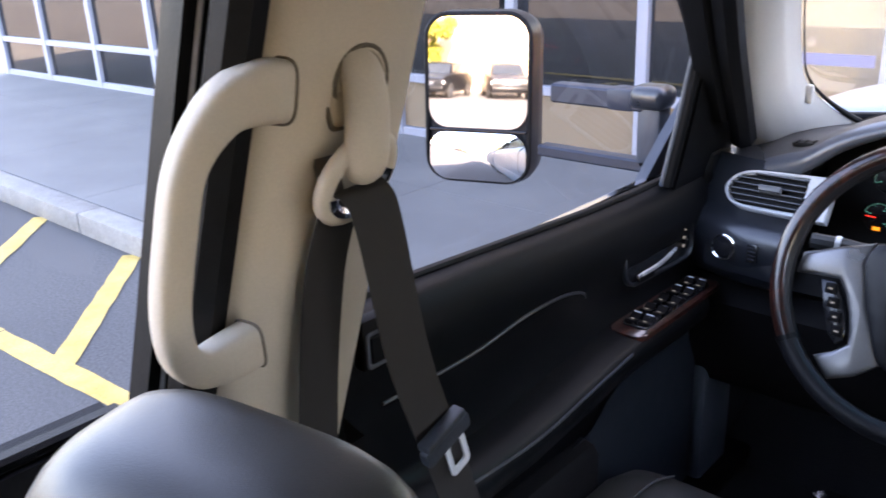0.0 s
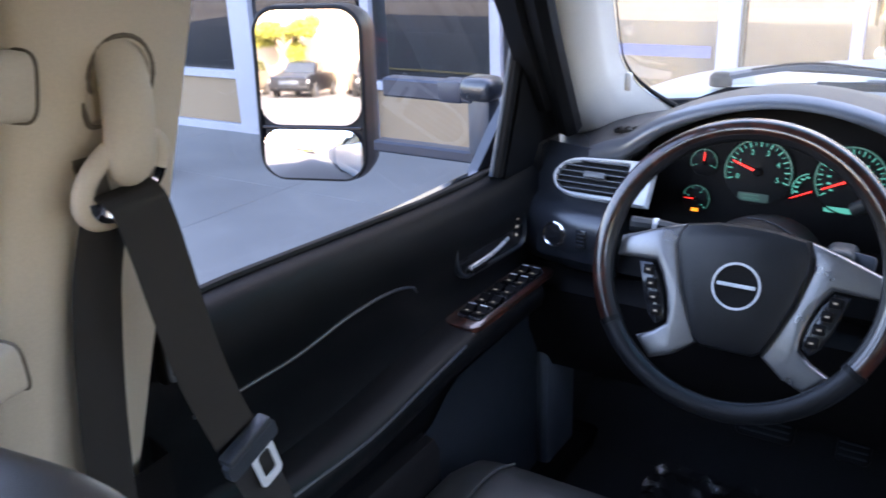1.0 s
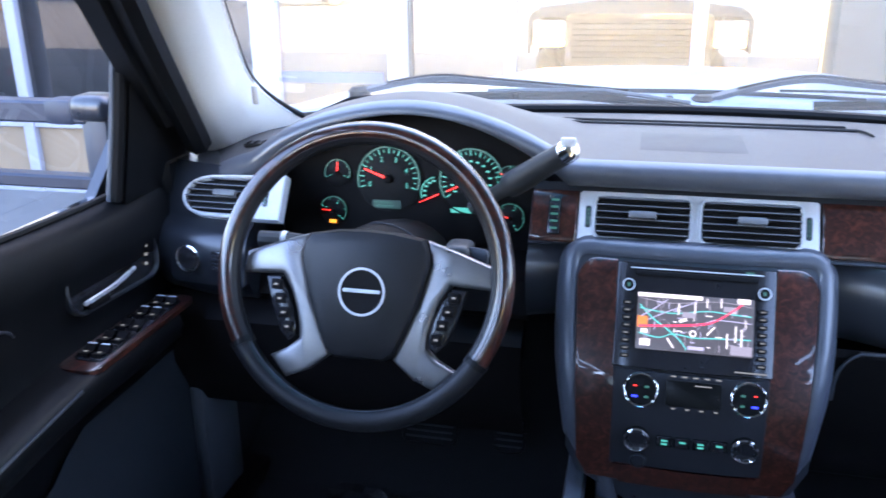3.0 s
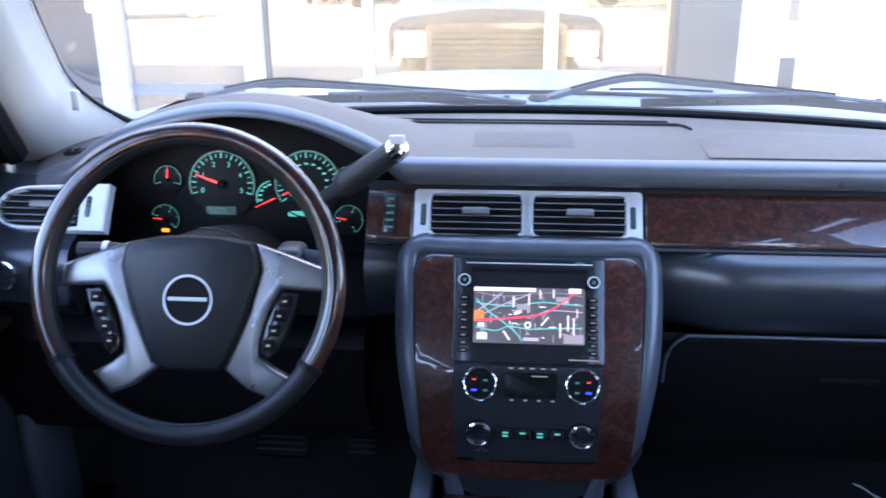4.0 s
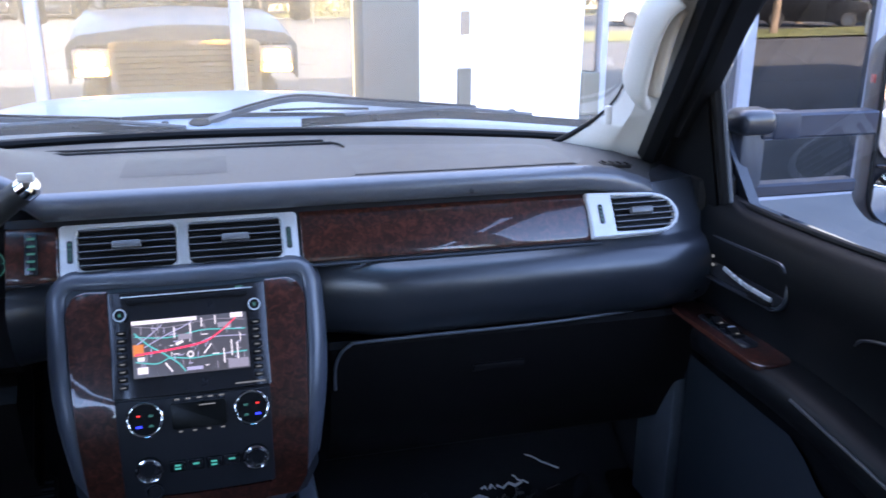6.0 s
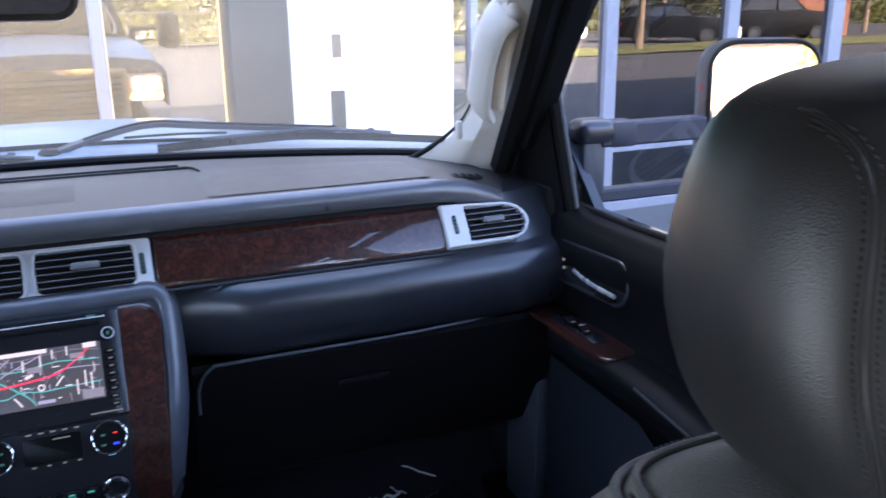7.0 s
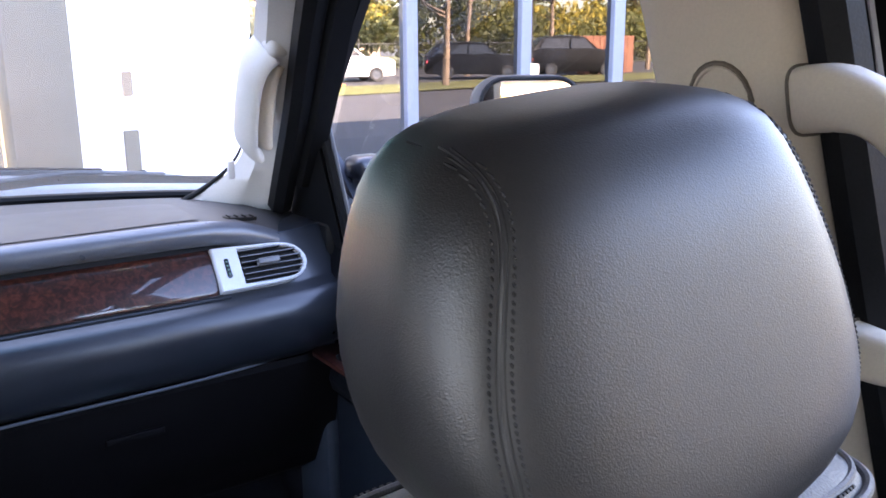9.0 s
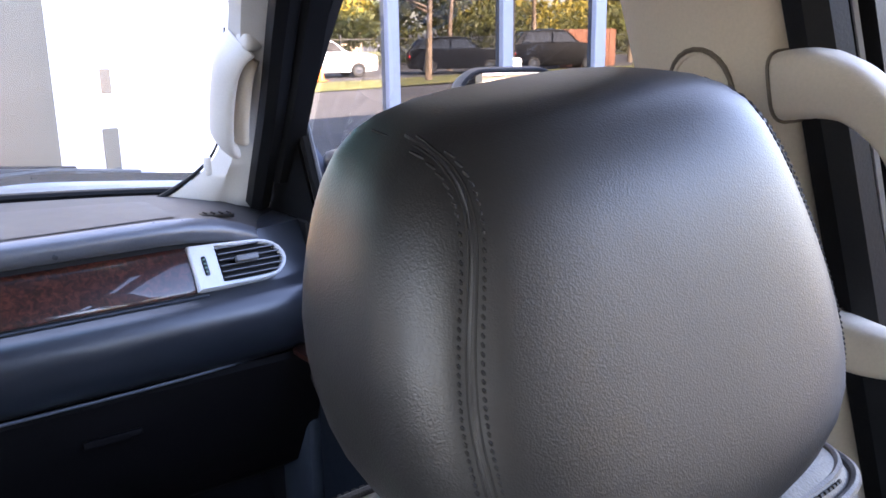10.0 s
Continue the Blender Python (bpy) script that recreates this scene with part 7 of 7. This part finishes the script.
# ---- belts, handles ----
def belt(s):
    global FLIP
    FLIP = s
    dy = SIDE_DY[s]
    b = thing("seat_belt", "dark webbing seat belt hanging from a beige pillar anchor", "seat belt", (0.76, 0.66, 1.68), "seat belts")
    oy = -0.026
    drop = 0.024 if s > 0 else 0.0
    mid = smooth([(0.757, 0.676, 1.808 - drop), (0.740, 0.675, 1.795 - drop), (0.729, 0.669, 1.768 - drop), (0.724, 0.662, 1.738), (0.724, 0.658, 1.720), (0.733, 0.657, 1.709)], 5)
    n = len(mid) - 1
    part("anchor_cover", tube(mid, [0.004 + 0.0172 * max(0.0, 1 - abs(2 * k / n - 1) ** 3.2) ** 0.5 for k in range(n + 1)], 20, flat=0.72, up=(1, 0, 0)), BEIGE, b, "beige curved anchor cover", 2.0)
    slot = [(0.681 + 0.029 * math.cos(radians(a)), 1.782 + 0.031 * math.sin(radians(a))) for a in range(205, -40, -15)]
    part("anchor_slot", tube([(side_x(z) - 0.021, y, z) for y, z in slot], 0.0022, 6), SLOTSHADE, b)
    part("anchor_rim", tube([(side_x(z) - 0.0205, 0.681 + (y - 0.681) * 0.90, 1.782 + (z - 1.782) * 0.90) for y, z in slot], 0.0018, 6), BEIGE, b)
    part("release_button", box((0.752, 0.658, 1.764), (0.010, 0.017, 0.027), 0.004, 3), BEIGE, b)
    part("button_gap", bezel(rrect(0.025, 0.035, 0.006), rrect(0.019, 0.029, 0.005), 0.004, face_m((side_x(1.764) - 0.0215, 0.658, 1.764), (0, -1, 0), (0.22, 0, 1)), soft=0.0008), SLOTSHADE, b)
    # flat plate whose dark colour stands for the shade below the button
    part("guide_slot", plate(rrect(0.024, 0.075, 0.011), 0.003, face_m((side_x(1.722) - 0.0212, 0.647, 1.722), (0, -1, 0), (0.22, 0, 1)), 0.0006), SLOTSHADE, b)
    ringp = [Vector((0.737 - 0.008 * math.sin(a), 0.659 + 0.038 * math.cos(a), 1.708 + 0.030 * math.sin(a) + 0.010 * math.cos(a))) for a in [2 * math.pi * k / 28 for k in range(28)]]
    part("belt_ring", tube(ringp, 0.0080, 10, closed=True, up=(1, 0, 0)), BEIGE, b, "beige belt guide ring", 2.0)
    mid_ring = Vector((0.737, 0.659, 1.708))
    bar = [mid_ring + (p - mid_ring) * 0.86 + Vector((-0.004, 0, 0)) for p in ringp[14:28]]
    part("ring_bar", tube(bar, 0.0068, 8, up=(1, 0, 0)), CHROME, b, "bright metal guide bar")
    side = lambda i: (-0.12, 0.99, 0.13)
    front = smooth([(0.732, 0.652, 1.703), (0.718, 0.652, 1.698), (0.713, 0.659, 1.67), (0.717, 0.686, 1.54), (0.724, 0.722, 1.44), (0.728, 0.752, 1.36), (0.735, 0.80, 1.20), (0.75, 0.83, 0.95)], 6)
    part("webbing", strip(front, 0.047, 0.0014, side), WEBBING, b, "dark brown belt webbing")
    back = smooth([(0.742, 0.650, 1.694), (0.752, 0.645, 1.67), (0.768, 0.636, 1.60), (0.785, 0.628, 1.45), (0.80, 0.625, 1.20), (0.80, 0.625, 0.95)], 6)
    part("webbing_back", strip(back, 0.045, 0.0014, lambda i: (-0.05, 1, 0.05)), WEBBING, b)
    mt = face_m((0.716, 0.724, 1.432), (0.02, 0.92, 0.30), (-0.05, -0.30, 0.92))
    t = part("tongue", plate(rrect(0.066, 0.020, 0.005), 0.010, mt, 0.002), GREYPLAS, b, "grey belt tongue")
    part("tongue_stop", box((0, 0.012, -0.004), (0.060, 0.010, 0.016), 0.003, 2, mt), GREYPLAS, t)
    o = rrect(0.030, 0.050, 0.007)
    part("tongue_plate", bezel(o, [(x * 0.55, y * 0.62) for x, y in o], 0.0025, mt @ Matrix.Translation((0.012, -0.036, 0)), soft=0.0006), SATIN, t, "bright metal tongue")
    for p in b.children:
        p.data.transform(Matrix.Translation((0, dy, 0)))
    for p in [q for c in b.children for q in c.children]:
        p.data.transform(Matrix.Translation((0, dy, 0)))
    FLIP = 1


def grab_handle(s, dy, dz):
    global FLIP
    FLIP = s
    g = thing("grab_handle", "beige plastic grab handle on the centre pillar", "grab handle", (0.76, 0.58, 1.6), "grab handles")
    path = smooth([(0.752, 0.606, 1.788), (0.749, 0.594, 1.790), (0.746, 0.575, 1.790), (0.742, 0.545, 1.781), (0.740, 0.514, 1.750), (0.745, 0.500, 1.700), (0.755, 0.493, 1.645), (0.762, 0.497, 1.606), (0.768, 0.514, 1.584), (0.774, 0.540, 1.579), (0.778, 0.572, 1.580)], 6)
    path = [p + Vector((0, dy, dz * step01(1.79 - p.z, 0, 0.2))) for p in path]
    n = len(path)
    rr = [0.0245 - 0.0105 * step01(k / n, 0.12, 0.42) + 0.0055 * step01(k / n, 0.72, 0.95) for k in range(n)]
    part("grip", tube(path, rr, 20, flat=0.82, up=(1, 0, 0), square=0.52), BEIGE, g, "", 0.9)
    for i, j, k in ((0, 1, 0), (-1, -2, 4)):
        d = (path[j] - path[i]).normalized()
        u = Vector((1, 0, 0)) - d * d.x
        u.normalize()
        w, r = d.cross(u), (rr[i] + 0.0006)
        loop = []
        for q in range(32):
            c, v = math.cos(q * math.pi / 16), math.sin(q * math.pi / 16)
            loop.append(path[i] + d * 0.001 + w * r * math.copysign(abs(c) ** 0.52, c) + u * r * 0.82 * math.copysign(abs(v) ** 0.52, v))
        # dark ring that paints the shade of the gap round the mount
        part("mount_gap", tube(loop, 0.0014, 6, closed=True, up=d), SLOTSHADE, g)
    FLIP = 1


for s in (-1, 1):
    grab_handle(s, -0.008 if s < 0 else 0.026, 0.0 if s < 0 else 0.024)
    belt(s)


def pillar_handle():
    g = thing("pillar_handle", "pale grab handle on the windshield pillar", "grab handle", (0.72, 1.52, 1.66))
    path = [p + Vector((-0.015, 0.026, 0)) for p in smooth([(0.734, 1.486, 1.818), (0.722, 1.494, 1.802), (0.715, 1.507, 1.776), (0.716, 1.530, 1.735), (0.720, 1.552, 1.695), (0.727, 1.570, 1.668), (0.740, 1.582, 1.655)], 6)]
    n = len(path)
    part("grip", tube(path, [0.036 - 0.006 * math.sin(math.pi * k / n) for k in range(n)], 16, flat=0.34, up=(1, 0.25, 0)), CREAM, g, "", 2.0)
    # solid piece in darker beige that paints the shade behind the grip
    part("recess", tube([p + Vector((0.030, 0.006, 0)) for p in path[6:-6]], 0.026, 12, flat=0.5, up=(1, 0.25, 0)), BEIGE, g, "darker beige body in place of the shade behind the grip", 2.0)
    part("mount", box((0.722, 1.604, 1.678), (0.03, 0.035, 0.03), 0.010, 3), CREAM, g)
    part("mount", box((0.727, 1.500, 1.820), (0.03, 0.045, 0.03), 0.010, 3), CREAM, g)
    for s in (-1, 1):
        solid("trim_clip_cover", box((s * (0.736 if s > 0 else 0.748), 1.735, 1.604), (0.014, 0.010, 0.034), 0.004, 2, None), CREAM, "small oval clip cover on the pillar trim", "trim", "clip covers", "structure")


pillar_handle()


# ---- mirror, wipers, pedals, litter ----
def rear_view_mirror():
    m = thing("rear_view_mirror", "black rear-view mirror on a stalk at the windshield", "mirror", (-0.02, 1.5, 1.85))
    f = face_m((-0.025, 1.50, 1.856), (1, 0.18, 0), (0.05, 0.12, 1))
    rows = [[f @ Vector((x * k, y * k, z)) for x, y in rrect(0.27, 0.080, 0.028, 6)] for z, k in ((0.0, 0.97), (0.003, 1.0), (-0.012, 1.0), (-0.030, 0.8), (-0.036, 0.4))]
    part("shell", grid(rows, close_v=True, caps=True), BLACK, m)
    part("glass", plate(rrect(0.252, 0.064, 0.022, 6), 0.002, f @ Matrix.Translation((0, 0, 0.0042))), MIRROR, m)
    part("stalk", tube([(-0.02, 1.535, 1.862), (-0.01, 1.57, 1.90), (0, 1.60, 1.925)], 0.009, 8), BLACK, m)


def wiper(x, lift):
    w = thing("wiper", "black windshield wiper resting at the glass foot", "wiper", (x, 2.1, 1.55), "wipers")
    arm = smooth([(x - 0.19, 2.125, 1.552), (x - 0.09, 2.12, 1.576 + lift * 0.6), (x, 2.105, 1.590 + lift), (x + 0.10, 2.095, 1.586 + lift * 0.8), (x + 0.38, 2.085, 1.570)], 6)
    part("arm", strip(arm, 0.015, 0.010, lambda i: (0, 1, 0.35)), WIPERGREY, w)
    part("arm_rib", strip([p + Vector((0, -0.004, 0.006)) for p in arm[4:]], 0.004, 0.004, lambda i: (0, 1, 0.35)), LOWER, w)
    bl = smooth([(x + 0.01, 2.088, 1.557), (x + 0.20, 2.082, 1.563), (x + 0.33, 2.075, 1.563), (x + 0.62, 2.035, 1.540)], 6)
    part("blade", strip(bl, 0.010, 0.007, lambda i: (0, 0.4, 1)), LOWER, w)
    part("rubber_edge", strip([p + Vector((0, -0.006, -0.007)) for p in bl], 0.006, 0.003, lambda i: (0, 0.4, 1)), RUBBER, w)
    part("bridge", tube([(x + 0.10, 2.084, 1.568), (x + 0.33, 2.08, 1.575), (x + 0.50, 2.06, 1.558)], 0.0045, 6), WIPERGREY, w)
    for k in (0.16, 0.30, 0.46):
        part("claw", box((x + k, 2.078, 1.561), (0.016, 0.012, 0.014), 0.003, 1), LOWER, w)
    part("pivot", lathe([(0.024, -0.01), (0.024, 0.010), (0.016, 0.018), (0.002, 0.018)], Matrix.Translation((x - 0.19, 2.125, 1.545)), 16), LOWER, w)
    part("washer_hose", tube(smooth([(x - 0.05, 2.11, 1.578), (x + 0.05, 2.10, 1.580), (x + 0.15, 2.095, 1.577)], 5), 0.0028, 6), RUBBER, w)


rear_view_mirror()
wiper(-0.50, 0.0)
wiper(0.215, 0.012)


def pedals():
    for x, w, lb in ((-0.46, 0.11, "ribbed black brake pedal"), (-0.30, 0.06, "narrow black accelerator pedal")):
        p = thing("pedal", lb, "pedal", (x, 1.8, 0.95), "pedals")
        m = face_m((x, 1.80, 0.945), (1, 0, 0), (0, 0.6, 0.8))
        part("pad", plate(rrect(w, 0.07, 0.012), 0.012, m, 0.003), RUBBER, p)
        for k in range(5):
            part("rib", box((0, -0.024 + k * 0.012, 0.001), (w * 0.85, 0.004, 0.003), 0.001, 1, m), GREYPLAS, p)
        part("pedal_arm", tube([(x, 1.81, 0.96), (x, 1.92, 1.10), (x, 1.96, 1.3)], 0.010, 8), LOWER, p)


pedals()


def film(x, y, z, w, d, seed, label):
    """A crumpled sheet of clear plastic."""
    rng = random.Random(seed)
    rows = []
    n = 12
    for i in range(n + 1):
        row = []
        for j in range(n + 1):
            px, py = x + (i / n - 0.5) * w, y + (j / n - 0.5) * d
            q = noise.noise(Vector((px * 14 + seed, py * 14, 0))) * 0.04 + noise.noise(Vector((px * 34, py * 34, seed))) * 0.03
            row.append((px + rng.uniform(-.008, .008), py + rng.uniform(-.008, .008), z + 0.012 + abs(q)))
        rows.append(row)
    return solid("plastic_film", grid(rows), glass("clear film", (0.95, 0.95, 0.95), 0.20, rough=0.14) if "clear film" not in bpy.data.materials else bpy.data.materials["clear film"], label, "plastic sheet", "protective film", sharp=0.3)


film(-0.52, 1.66, 0.80, 0.26, 0.16, 4, "crumpled clear protective film on the floor mat")
film(0.50, 1.62, 0.80, 0.5, 0.36, 5, "crumpled clear protective film on the floor mat")


def paper_scrap(x, y, z, w, d, seed):
    rng = random.Random(seed)
    rows = [[(x + (i / 4 - 0.5) * w + rng.uniform(-.003, .003), y + (j / 4 - 0.5) * d, z + 0.004 + 0.012 * math.sin(i * 1.3 + seed) ** 2 + rng.uniform(0, .004)) for j in range(5)] for i in range(5)]
    return solid("paper_scrap", grid(rows), WHITEWALL, "crumpled white paper scrap on the floor mat", "paper scrap", "litter", sharp=0.3)


def film_fold(a, b, w, seed):
    """A thin white strip that stands in for a glint on loose clear film."""
    rng = random.Random(seed)
    a, b = Vector(a), Vector(b)
    side = Vector((0.3, 0.2, 1)).cross(b - a).normalized()
    rows = []
    for k in range(7):
        f = k / 6
        p = a.lerp(b, f) + Vector((0, 0, 0.006 + rng.uniform(0, 0.005)))
        t = w * math.sin(math.pi * (0.08 + 0.84 * f))
        rows.append([p - side * t + Vector((0, 0, -0.004)), p, p + side * t + Vector((0, 0, -0.004))])
    return solid("film_scrap", grid(rows), WHITEWALL, "thin white strip in place of a glint on protective film", "plastic scrap", "litter", sharp=0.3)


film_fold((0.640, 1.840, 0.861), (0.705, 1.800, 0.840), 0.0022, 1)
film_fold((0.600, 1.800, 0.838), (0.630, 1.780, 0.828), 0.0022, 2)
film_fold((0.318, 1.775, 0.815), (0.334, 1.770, 0.812), 0.0020, 3)
film_fold((0.362, 1.775, 0.815), (0.378, 1.762, 0.810), 0.0020, 4)
film_fold((0.800, 1.700, 0.802), (0.803, 1.675, 0.802), 0.0026, 5)
paper_scrap(0.50, 1.755, 0.815, 0.075, 0.035, 1)
paper_scrap(0.585, 1.775, 0.83, 0.055, 0.008, 2)
paper_scrap(0.40, 1.74, 0.815, 0.02, 0.008, 5)
paper_scrap(0.545, 1.79, 0.82, 0.03, 0.007, 7)
